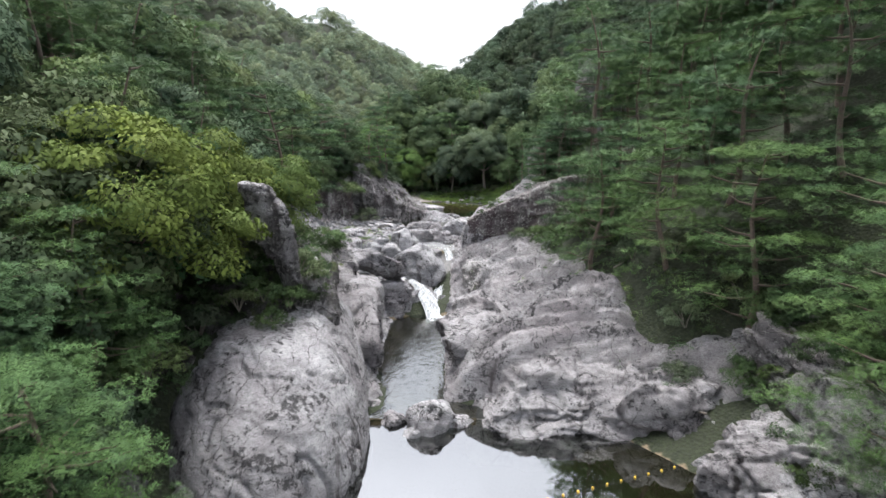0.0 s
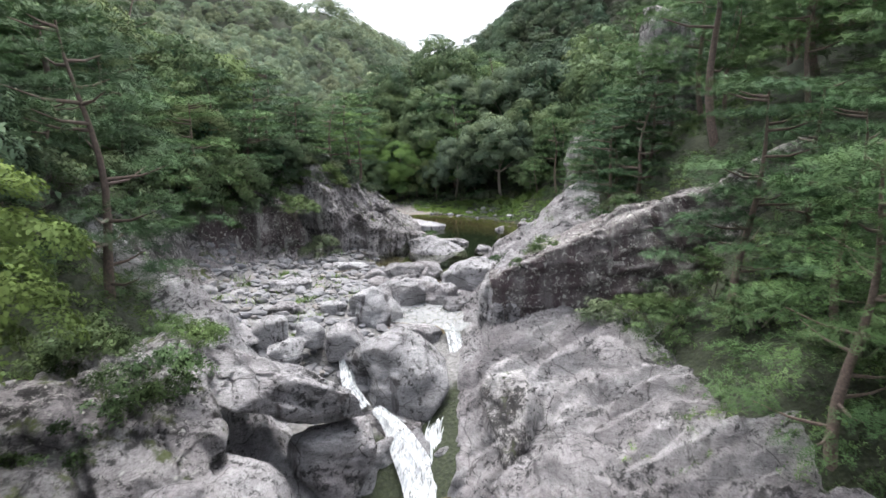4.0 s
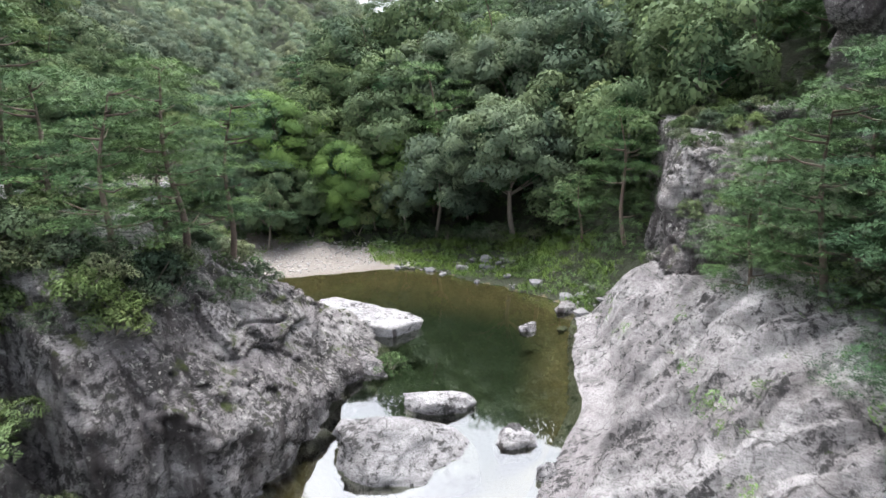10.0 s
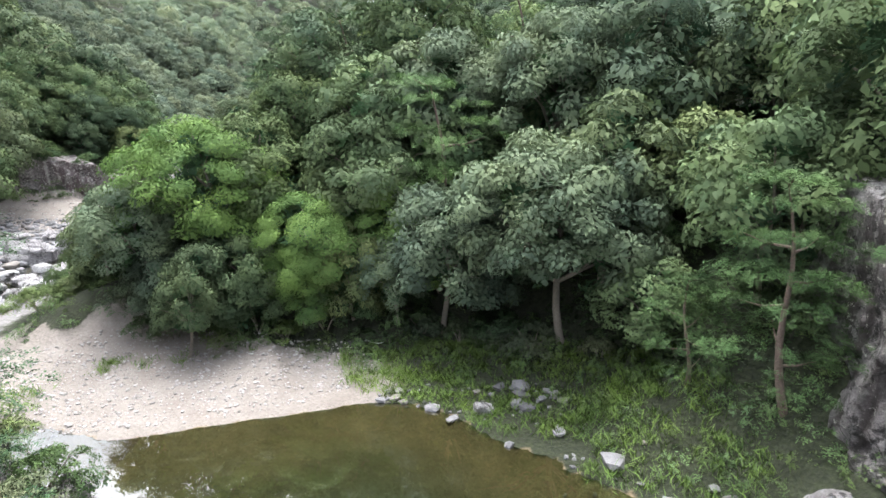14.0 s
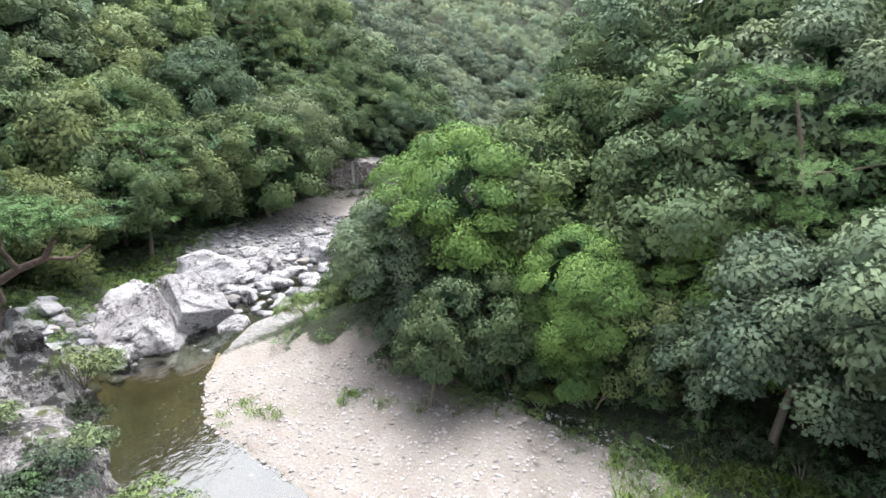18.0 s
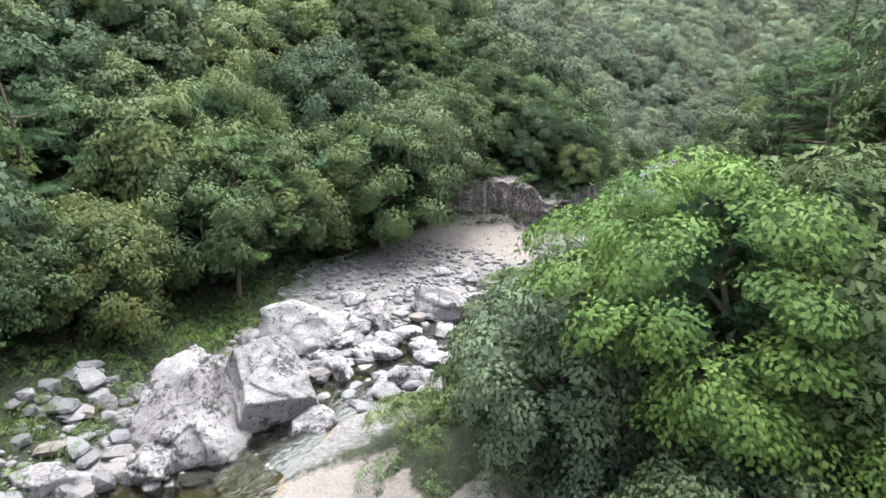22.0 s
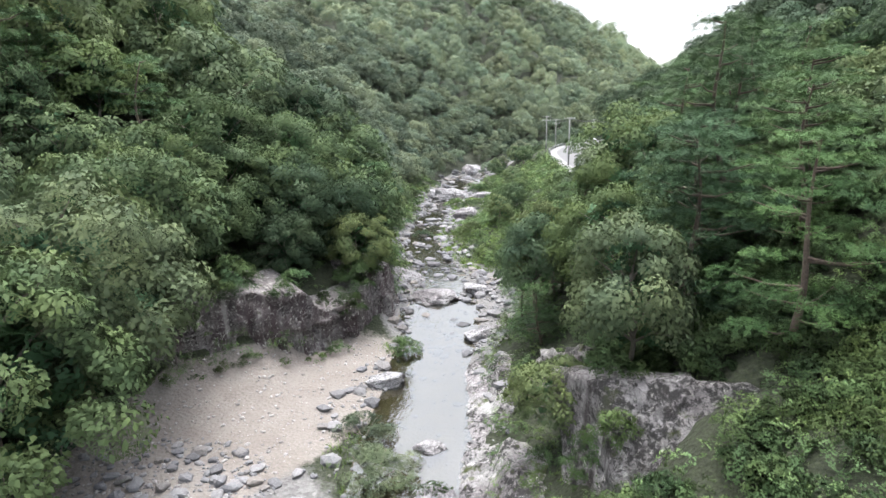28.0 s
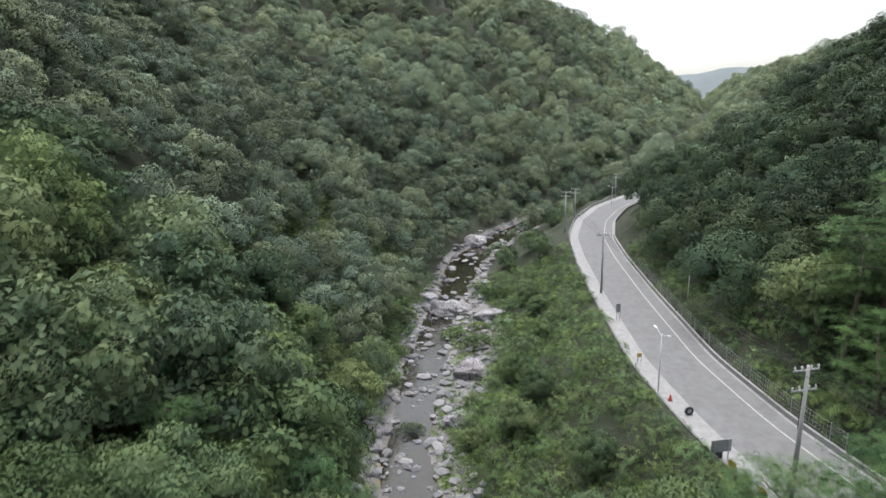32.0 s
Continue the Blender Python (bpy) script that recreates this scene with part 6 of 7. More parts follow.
planted(PINES, 17.0, 83.0, 0.85, "spreading pine over the granite slab", "pine tree", "pines of the slab", 2, 90)

for k, (x, y, s) in enumerate([(17.5, 20, 1.15), (20, 15.5, 1.2), (17.2, 31.5, 1.1), (20.5, 25, 1.2), (14.6, 37.5, 0.95)]):
    planted(PINES, x, y, s, "spreading pine leaning over the lower pool", "pine tree", "pines of the gorge", k, k * 70)
for k, (x, y, s) in enumerate([(-47.2, 138, 1.3), (-48.6, 144.0, 1.35), (-51.8, 150, 1.05), (-49.5, 130, 1.15), (-48.5, 121, 1.05), (-46.2, 113, 0.95), (-56, 138, 1.25), (-44.5, 106.5, 0.9), (-55, 126, 1.25)]):
    planted(OAKS_LOW, x, y, s, "broad green oak whose boughs hang over the gravel", "oak tree", "oaks beside the gravel", k, k * 50)

for k, (x, y, s) in enumerate([(-50, 160.5, 0.85), (-46.5, 163.5, 0.8), (-43.5, 166.5, 0.75), (-53.5, 156, 0.95), (-48.5, 167, 0.9), (-44, 171.5, 0.8), (-52, 163, 1.0), (-49.2, 156.8, 0.62), (-45.6, 160.6, 0.6), (-41.6, 165, 0.6)]):
    planted(OAKS_LOW, x, y, s, "green oak leaning out over the streaked cliff", "oak tree", "oaks above the cliff", k, k * 61)
for k, (x, y, s) in enumerate([(-15.5, 25.5, 0.6), (-14.0, 19.0, 0.55), (-16.5, 21.0, 0.8)]):
    planted(OAKS_LOW, x, y, s, "low leafy tree beside the lower pool", "oak tree", "oaks of the gorge", k, k * 90)
for k, (x, y, s) in enumerate([(-20, 157, 0.75), (-16, 154, 0.8), (-12, 151, 0.8), (-18, 163, 0.75), (-14, 160, 0.8), (-10, 157, 0.85), (-20, 170, 0.75), (-16, 167, 0.8), (-12, 164, 0.8), (-22, 177, 0.6), (-18.5, 175, 0.65), (-15, 172, 0.75)]):
    planted(PINES if k % 3 else OAKS_LOW, x, y, s * (1.35 if y > 158 else 1.05), "green tree between the stream and the road", "pine tree" if k % 3 else "oak tree", "trees below the road", k, k * 83)

# the wood on both sides
spacing = 4.9
tx, ty = [a.ravel() for a in np.meshgrid(np.arange(-150, 120, spacing), np.arange(-6, 330, spacing), indexing="ij")]
tr_ = np.random.default_rng(21)
tx, ty = tx + tr_.uniform(-2.2, 2.2, len(tx)), ty + tr_.uniform(-2.2, 2.2, len(ty))
tz, te, ts, tlev, ttree, trd, trs = valley(tx, ty)
MID_ROWS, EAST_ROWS = [], []
for x, y, z, e, s, off, rd, rs in zip(tx, ty, tz, te, ts, ttree, trd, trs):
    if e < off or rd < 7.5 or on_block(x, y, z) or any((x - a) ** 2 + (y - b) ** 2 < c * c for a, b, c in PLACED):
        continue
    if rs > 0 and rd < 17 and y > 172:
        if rd < 9 or tr_.uniform() < 0.45:
            continue
        tree(OAKS_MID, int(x * 7) % 4, x, y, z - 0.3, x * 40 % 360, 0.28 + 0.2 * ((x * 3.7) % 1), "low green thicket tree on the road bank", "oak tree", "thicket of the road bank")
        continue
    if -27 < x < -7.5 and 103 < y < 121.5:
        continue
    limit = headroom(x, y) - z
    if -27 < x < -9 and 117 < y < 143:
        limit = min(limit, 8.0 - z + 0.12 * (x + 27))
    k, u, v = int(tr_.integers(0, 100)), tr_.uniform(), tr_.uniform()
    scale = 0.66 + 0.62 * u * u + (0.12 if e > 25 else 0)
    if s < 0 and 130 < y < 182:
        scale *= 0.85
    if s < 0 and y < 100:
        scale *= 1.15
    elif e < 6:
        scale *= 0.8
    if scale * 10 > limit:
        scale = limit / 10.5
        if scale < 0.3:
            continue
    # many dark pines east of the road stand in for shade on that slope
    piney = (s < 0 and y < 100 and u < 0.95) or (s > 0 and y < 60 and k < 35) or (s > 0 and 60 < y < 100 and k < 55) or k < 10 or (rs < 0 and y > 165 and k < 75) or (s < 0 and 130 < y < 182 and k < 60)
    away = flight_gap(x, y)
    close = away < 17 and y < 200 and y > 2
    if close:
        kinds = PINES if piney else (MAPLES if k > 95 else OAKS)
    elif away < 62 and e < 40 and y < 235 and y > 0:
        kinds = PINES_MID if piney else OAKS_MID
    else:
        if s > 0 or e < 100:
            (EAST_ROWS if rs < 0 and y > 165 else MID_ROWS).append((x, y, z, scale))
        continue
    tree(kinds, k, x, y, z, v * 360, scale, PINE_LABEL if piney else OAK_LABEL, "pine tree" if piney else ("maple tree" if kinds is MAPLES else "oak tree"), "trees of the valley wood", 0.85 + 0.3 * v)


# bushes that stand out
SHRUB_LABEL = "low leafy green bush on the stream bank"


BUSH_ROWS, BUSH_COUNT = [], []


def shrub(x, y, r, h, k, label=SHRUB_LABEL, z=None):
    BUSH_COUNT.append(k)
    if len(BUSH_COUNT) > 296:
        BUSH_ROWS.append((x, y, ground_z(x, y) - 0.05 if z is None else z, r))
        return None
    base = new("bush")
    base.matrix_basis = pose(x, y, ground_z(x, y) - 0.05 if z is None else z, 0, 0, k * 77) @ Matrix.Diagonal((r, r, h, 1))
    tagged(base, label, "bush", "bushes of the banks")
    part("stem", STEMS, None, base)
    part("foliage", SHRUBS[k % 4], None, base)
    return base


for k, (x, y) in enumerate([(-16.8, 113.8), (-14.8, 113.6), (-11.6, 113.0), (-9.6, 113.4), (-8.0, 113.2), (-5.6, 113.8), (-2.6, 115.0), (0.4, 113.6), (-18.2, 115.0), (2.6, 111.8), (4.8, 110.8), (6.4, 109.2), (9.6, 107.6)]):
    shrub(x, y, 1.0 + 0.3 * (k % 3), 1.1 + 0.35 * (k % 2), k, "leafy green bush at the edge of the sand")
for k, (x, y, z) in enumerate([(-8.4, 33.2, 4.0), (-9.8, 33.7, 4.9), (-10.8, 32.6, 4.6), (-9.6, 30.0, 3.0), (-8.4, 30.8, 2.4), (-10.8, 29.6, 2.6), (-9.0, 29.4, 1.6), (-7.6, 33.2, 3.4)]):
    shrub(x, y, 1.0, 1.0, k, "green bush at the foot of the standing rock", z)
for k, (x, y, r) in enumerate([(-47.5, 224.0, 2.0), (-43.5, 220.5, 2.4), (-53.5, 216.0, 1.6), (-57.0, 227.0, 1.8), (-46.5, 242.0, 2.4), (-44.8, 227.5, 1.6), (-40.5, 205.0, 1.5), (-51.5, 208.5, 1.3), (-46.0, 198.5, 1.4), (-49.0, 245.5, 2.0), (-38.0, 196.0, 1.6)]):
    shrub(x, y, r, r * 0.8, k, "grey-green willow bush on the stony stream bed")
shrub(-1.4, 88.5, 0.95, 0.7, 0, "small grey-green bush on the sand spit", 0.4)
shrub(-24.6, 116.8, 2.0, 1.9, 1, "grey-green willow bush beside the riffle")
shrub(-22.6, 118.4, 1.8, 1.8, 2, "grey-green willow bush beside the riffle")
shrub(-24.2, 121.6, 2.2, 2.4, 3, "grey-green willow bush beside the riffle")
shrub(-32.6, 137.6, 2.4, 1.5, 0, "broad low willow bush on the gravel")
shrub(-30.2, 139.4, 2.6, 1.6, 1, "broad low willow bush on the gravel")
shrub(-31.8, 144.6, 2.2, 1.5, 2, "broad low willow bush on the gravel")
shrub(-33.8, 147.8, 1.6, 1.2, 3, "broad low willow bush on the gravel")
shrub(-10.0, 75.2, 1.7, 1.8, 0, "round green bush at the foot of the cliff")
shrub(-15.0, 73.2, 2.4, 2.2, 1, "green bush on the ledge of the low cliff", 4.2)
shrub(-12.2, 75.4, 2.0, 1.6, 2, "green bush on the ledge of the low cliff", 4.4)
shrub(8.2, 56.2, 1.6, 1.4, 3, "green bush in a hollow of the slab")
shrub(10.2, 54.6, 2.0, 1.7, 0, "green bush in a hollow of the slab")
for k, (x, y) in enumerate([(9.0, 55.2), (11.6, 56.6), (13.2, 57.8), (12.4, 54.0), (10.2, 57.6), (14.6, 59.6), (7.4, 55.0)]):
    shrub(x, y, 1.2, 1.0, k, "green bush in a hollow of the slab", ground_z(x, y) + 0.9)
shrub(5.6, 57.4, 0.9, 0.7, 1, "small green bush in a crack of the slab")
shrub(-35.6, 160.0, 1.4, 1.2, 2, "bright green reeds at the tip of the sand")
for k, (x, y) in enumerate([(-15.5, 96), (-17.5, 93), (-21, 94), (-24.5, 97), (-18.5, 98.5)]):
    shrub(x, y, 1.2, 1.1, k + 1, "green shrub rooted in the outcrop", 7.2 - abs(x + 19.5) * 0.25)

for k, (x, y) in enumerate([(13.2, 30.5), (14.6, 33.5), (15.4, 37.5), (13.8, 41), (13.4, 46), (12.8, 51), (16.0, 29), (17.5, 33), (12.6, 69), (13.5, 73), (14.8, 77)]):
    shrub(x, y, 1.5, 1.4, k, "dark green bush at the edge of the slab")
for k, (x, y, z) in enumerate([(-13.0, 24.0, 1.2), (-15.2, 22.0, 1.4), (-12.6, 28.5, 1.4), (-14.4, 31.0, 1.8), (-11.6, 37.5, 2.6), (-13.0, 41.0, 3.0), (-12.0, 46.5, 3.2), (-10.2, 50.0, 2.4), (-16.0, 26.5, 2.0)]):
    shrub(x, y, 1.6, 1.5, k + 2, "dark green bush rooted in the mossy rock", z)

def rock_at(x, y):
    return min(ROCKS, key=lambda ob: (ob.matrix_basis.translation.x - x) ** 2 + (ob.matrix_basis.translation.y - y) ** 2)


def rooted(x, y, count, lo, hi, seed, label="green bush rooted in a crack of the rock", lean=0.5, x_max=1e9, z_min=-1e9):
    """Bushes on the flatter parts of the rock whose middle is near x, y."""
    ob = rock_at(x, y)
    m = ob.matrix_basis
    tree_ = BVHTree.FromPolygons([m @ v.co for v in ob.data.vertices], [p.vertices[:] for p in ob.data.polygons])
    r = np.random.default_rng(seed)
    reach = max((m @ v.co - m.translation).xy.length for v in ob.data.vertices)
    made = tries = 0
    while made < count and tries < count * 14:
        tries += 1
        px, py = m.translation.x + r.uniform(-reach, reach), m.translation.y + r.uniform(-reach, reach)
        at, nrm, _, _ = tree_.ray_cast(Vector((px, py, 60)), Vector((0, 0, -1)))
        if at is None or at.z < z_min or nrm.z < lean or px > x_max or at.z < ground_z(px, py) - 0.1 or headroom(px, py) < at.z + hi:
            continue
        s = r.uniform(lo, hi)
        shrub(px, py, s, s * r.uniform(0.8, 1.15), made + seed, label, at.z - 0.12)
        made += 1


rooted(-9.4, 31.2, 12, 0.6, 1.3, 28, "green bush at the edge of the great slab", 0.4, -12.5)
rooted(-8.3, 42, 5, 0.5, 1.0, 29, "green bush at the edge of the slab", 0.4, -9)
rooted(-10.4, 84.6, 44, 0.8, 1.5, 1, "dense green shrub on top of the cliff", 0.4, 1e9, 5.2)
rooted(-9.8, 79.6, 14, 0.6, 1.1, 27, "dense green shrub on top of the cliff", 0.4, 1e9, 5.6)
rooted(-17.6, 81, 12, 0.9, 1.8, 2, "dense green shrub on top of the cliff")
rooted(-11.8, 93, 12, 0.8, 1.5, 3, "dense green shrub on top of the cliff")
rooted(-21.6, 61.5, 16, 0.9, 1.7, 4, "green bush hanging over the low cliff")
rooted(-16.6, 67.5, 34, 0.8, 1.5, 44, "dense green bush on the ledge of the low cliff", 0.6)
rooted(-19.6, 72.0, 14, 0.9, 1.6, 5, "green bush hanging over the low cliff")
rooted(-15.4, 78.2, 12, 0.8, 1.5, 6, "green bush hanging over the low cliff")
rooted(-19.5, 95, 14, 0.5, 1.2, 7)
rooted(-26.6, 99, 5, 0.4, 0.8, 8)
rooted(18.4, 94.4, 26, 0.5, 1.2, 9, "green bush growing on the granite bluff", 0.35)
rooted(-15.2, 21.5, 12, 0.7, 1.5, 25, "dark green bush rooted in the mossy rock")
rooted(-22.6, 98.6, 5, 0.4, 0.9, 26)
rooted(21.0, 98.4, 8, 0.5, 1.0, 10)
rooted(13.2, 59.9, 9, 0.4, 0.9, 11, "low green bush on the stained rock", 0.6)
rooted(15.6, 24, 4, 0.4, 0.8, 12)
rooted(19.6, 27, 12, 0.7, 1.5, 13, "dark green bush on the rock wall")
rooted(-15.8, 29, 10, 0.8, 1.5, 14, "dark green bush rooted in the mossy rock")
rooted(-17, 23.5, 10, 0.8, 1.6, 15, "dark green bush rooted in the mossy rock")
rooted(-8.8, 34.4, 14, 0.6, 1.2, 30, "green bush rooted in the broken rock", 0.3)
rooted(-11.4, 34.6, 30, 0.7, 1.4, 16, "dark green bush rooted in the mossy rock")
rooted(-10.5, 45, 9, 0.7, 1.4, 17, "dark green bush rooted in the mossy rock")
rooted(-43, 160, 34, 0.9, 1.9, 18, "green bush on top of the streaked cliff")
rooted(-16.8, 141.6, 7, 0.6, 1.4, 20)
rooted(-8.6, 143.4, 6, 0.5, 1.2, 21)
rooted(-15.6, 138.2, 4, 0.5, 1.0, 22)
rooted(-22.6, 152, 4, 0.6, 1.2, 23)
rooted(-25.4, 137, 6, 0.5, 1.0, 24)
for k, (x, y) in enumerate([(12.6, 108), (14.5, 104), (13.4, 111), (5.0, 111.5), (-1.5, 114.5), (-6.2, 115), (16, 100), (3.6, 116), (10.6, 113.4), (-0.5, 118.5), (6.4, 117.5)]):
    shrub(x, y, 1.7 + 0.5 * (k % 3), 1.9 + 0.4 * (k % 2), k, "dense green bush under the chestnuts")

for k, (x, y, z) in enumerate([(-9.0, 34.8, 2.4), (-8.8, 36.8, 2.2), (-10.9, 32.0, 2.6), (-8.9, 38.6, 2.0), (-11.2, 33.8, 3.6)]):
    shrub(x, y, 1.0, 1.1, k, "green bush beside the standing slab of rock", z)

for k, (x, y) in enumerate([(-45.6, 148.8), (-44.6, 150.4), (-43.6, 151.8), (-42.4, 153.8), (-41.0, 156.0), (-40.0, 157.8), (-46.6, 147.2)]):
    shrub(x, y, 0.5 + 0.2 * (k % 3), 0.4 + 0.15 * (k % 2), k, "low green bush at the foot of the streaked cliff")

# undergrowth, all in one
def low_clump(seed, n, leaf):
    r = np.random.default_rng(seed)
    o = r.normal(size=(n, 3))
    o /= np.linalg.norm(o, axis=1)[:, None]
    o[:, 2] = np.abs(o[:, 2])
    c = o * (1.0, 1.0, 0.75) * r.uniform(0.6, 1.05, (n, 1))
    v, f = leaf_quads(c, o + (0, 0, 0.7) + 0.4 * r.normal(size=(n, 3)), leaf, leaf * 0.6, r)
    return v, f, np.repeat(o + (0, 0, 0.4), 4, 0)


def woods(name, rows, templates, mat, label, category="woods"):
    pieces, swell, tint = [], [], []
    r = np.random.default_rng(3)
    for k, (x, y, z, s) in enumerate(rows):
        v, f, w = templates[k % len(templates)]
        a = r.uniform(0, 6.28)
        c, q = math.cos(a) * s, math.sin(a) * s
        pieces.append((np.stack([v[:, 0] * c - v[:, 1] * q + x, v[:, 0] * q + v[:, 1] * c + y, v[:, 2] * s * r.uniform(0.85, 1.2) + z], 1), f))
        u, g = r.uniform(0.62, 1.35), r.uniform(-0.07, 0.07)
        tint.append(np.tile(np.array([[u * (1 + g), u, u * (1 - g), 1.0]], np.float32), (len(v), 1)))
        swell.append(np.stack([w[:, 0] * c - w[:, 1] * q, w[:, 0] * q + w[:, 1] * c, w[:, 2] * s], 1))
    v, f = joined(pieces)
    me = round_normals(mesh_of(name, v, f, mat), np.concatenate(swell))
    layer = me.color_attributes.new("tint", "FLOAT_COLOR", "POINT")
    layer.data.foreach_set("color", np.concatenate(tint).ravel())
    return tagged(new(name, me), label, category, kind="stuff")


ux, uy = [a.ravel() for a in np.meshgrid(np.arange(-80, 40, 1.1), np.arange(10, 250, 1.1), indexing="ij")]
ux, uy = ux + tr_.uniform(-0.8, 0.8, len(ux)), uy + tr_.uniform(-0.8, 0.8, len(uy))
uz, ue, us, ulev, utree, urd, urs = valley(ux, uy)
rocky = (uy > 26) & (uy < 98) & (ue < utree - np.where(us < 0, 4.2, 2.6))
beside = np.array([flight_gap(a, b) < 27 for a, b in zip(ux, uy)])
ok = (ue > 0.3) & ((ue < np.where(uy > 175, 24, 20)) | ((urs < 0) & (urd < 20) & (uy > 170))) & (urd > np.where(urs > 0, 4.7, 5.6)) & ~rocky & (beside | (tr_.uniform(0, 1, len(ux)) < np.where(uy > 172, 0.75, 0.4)))
ok &= np.array([not on_block(a, b, c, 0.5) for a, b, c in zip(ux, uy, uz)])
us_ = tr_.uniform(0.5, 1.15, len(ux)) * np.where(beside, 1.0, 1.7)
woods("undergrowth", np.stack([ux, uy, uz - 0.1, us_], 1)[ok], [low_clump(k, 32, 0.54) for k in range(6)], LEAF_UNDER, "green undergrowth along the banks and under the trees", "undergrowth")

# thicket on the wooded spur
def bush_form(me):
    v = np.array([q.co[:] for q in me.vertices])
    return v, np.array([p.vertices[:] for p in me.polygons]), v - (0, 0, 0.15)


br = np.random.default_rng(77)
thicket = []
for k in range(1500):
    x, y = br.uniform(-27, -4), br.uniform(119, 160)
    z, e = (float(q[0]) for q in valley(np.array([x]), np.array([y]))[:2])
    if e < 1.2 or on_block(x, y, z) or x < -26 + (y - 119) * 0.04:
        continue
    if x < -20.5 and y > 124:
        continue
    s = min(br.uniform(0.9, 2.1), max(1.0, 9.4 - z))
    if -22 < x < -11 and 134 < y < 142 or -12 < x < -4 and 137 < y < 144:
        s = br.uniform(0.6, 1.0)
    thicket.append((x, y, z - 0.1, min(s, 1.3) if y > 129 and x < -12 else s))
woods("thicket", thicket + BUSH_ROWS, [bush_form(shrub_mesh(181 + k, 12, 18, 0.40, LEAF_SHRUB)) for k in range(4)], LEAF_UNDER, "dense green thicket of bushes on the wooded spur", "bushes")

# grass on the banks
def tuft(seed, blades):
    r = np.random.default_rng(seed)
    c = np.concatenate([r.normal(0, 0.28, (blades, 2)), np.full((blades, 1), 0.2)], 1)
    up = np.stack([0.6 * r.normal(size=blades), 0.6 * r.normal(size=blades), np.full(blades, 1.0)], 1)
    n = np.cross(up, r.normal(size=(blades, 3)))
    v, f = leaf_quads(c, n, 0.44, 0.035, r, up)
    return v, f, np.repeat(np.stack([0 * c[:, 0], 0 * c[:, 0], 1 + 0 * c[:, 0]], 1) + 0.4 * n / np.linalg.norm(n, axis=1)[:, None], 4, 0)


GRASSY = [(-46, 206, 3, 10, 14), (-40, 186, 4, 8, 20), (-49, 228, 4, 8, 12), (-14, 111.2, 5, 0.8, 8), (4, 107.5, 9, 3.5, -25), (10, 100, 3, 5, 0), (-40.5, 112, 4, 7, 10), (-45, 120, 3, 8, 10), (-38, 195, 7, 14, 20), (-31.6, 145, 3, 5, 15), (-35.6, 160, 1.5, 3, 15), (-46, 222, 4, 8, 15), (-30, 113.5, 1.6, 2.2, 0), (-21.5, 107.4, 2.2, 1.2, 30), (-9, 64, 6, 6, 0), (-25, 180, 5, 10, 20)]
grass_rows = []
for k, (cx, cy, rx, ry, yaw) in enumerate(GRASSY):
    n = int(rx * ry * (16 if k in (4, 5) else 1.5 if k == 14 else 5))
    a, d = tr_.uniform(0, 2 * np.pi, n), np.sqrt(tr_.uniform(0, 1, n))
    u, w = rx * d * np.cos(a), ry * d * np.sin(a)
    ca, sa = math.cos(radians(yaw)), math.sin(radians(yaw))
    gx_, gy_ = cx + u * ca - w * sa, cy + u * sa + w * ca
    gz_, ge_, _, glev, _, grd, _ = valley(gx_, gy_)
    ok = (gz_ > glev + 0.05) & (grd > 6)
    grass_rows.append(np.stack([gx_, gy_, gz_ - 0.03, tr_.uniform(0.6, 1.3, n)], 1)[ok])
woods("grass", np.concatenate(grass_rows), [tuft(k, 28) for k in range(5)], LEAF_GRASS, "tufts of green grass on the banks", "grass")

# far woods: crowns of leaf clumps, all in one
def far_crown(seed, leaves, leaf, pads=10):
    """A rounded crown of leafy domes, each shaded as a swelling mass, with sprays that break its outline."""
    r = np.random.default_rng(seed)
    k = np.arange(pads)
    a = k * 2.39996 + r.normal(0, 0.3, pads)
    lift = 1 - 1.45 * (k + 0.5) / pads
    reach = r.uniform(0.72, 1.05, pads)
    wide = 3.1 * np.sqrt(np.maximum(1 - lift ** 2, 0.0)) * reach
    mid = np.stack([wide * np.cos(a), wide * np.sin(a), 3.9 + 3.0 * lift * reach], 1)
    size = 5.0 / math.sqrt(pads) * r.uniform(0.8, 1.3, pads)
    up = np.stack([0.45 * np.cos(a) * wide / 3.1, 0.45 * np.sin(a) * wide / 3.1, 0.85 + 0.1 * lift], 1)
    up /= np.linalg.norm(up, axis=1)[:, None]
    v0, f0, n0 = pad_shell(mid, up, size, 0.62, (0.2, 0.68, 1.0), 6, seed)
    ci = np.repeat(k, max(1, leaves // pads))
    o = r.normal(size=(len(ci), 3))
    o /= np.linalg.norm(o, axis=1)[:, None]
    o[:, 2] = np.abs(o[:, 2]) - 0.15
    c = mid[ci] + o * size[ci, None] * (1.0, 1.0, 0.68)
    v, f = leaf_quads(c, o + (0, 0, 0.35) + 0.25 * r.normal(size=o.shape), leaf, leaf * 0.75, r, None, 0.1)
    return np.concatenate([v0, v]), np.concatenate([f0, f + len(v0)]), np.concatenate([n0, np.repeat(o + (0, 0, 0.4), 4, 0)])


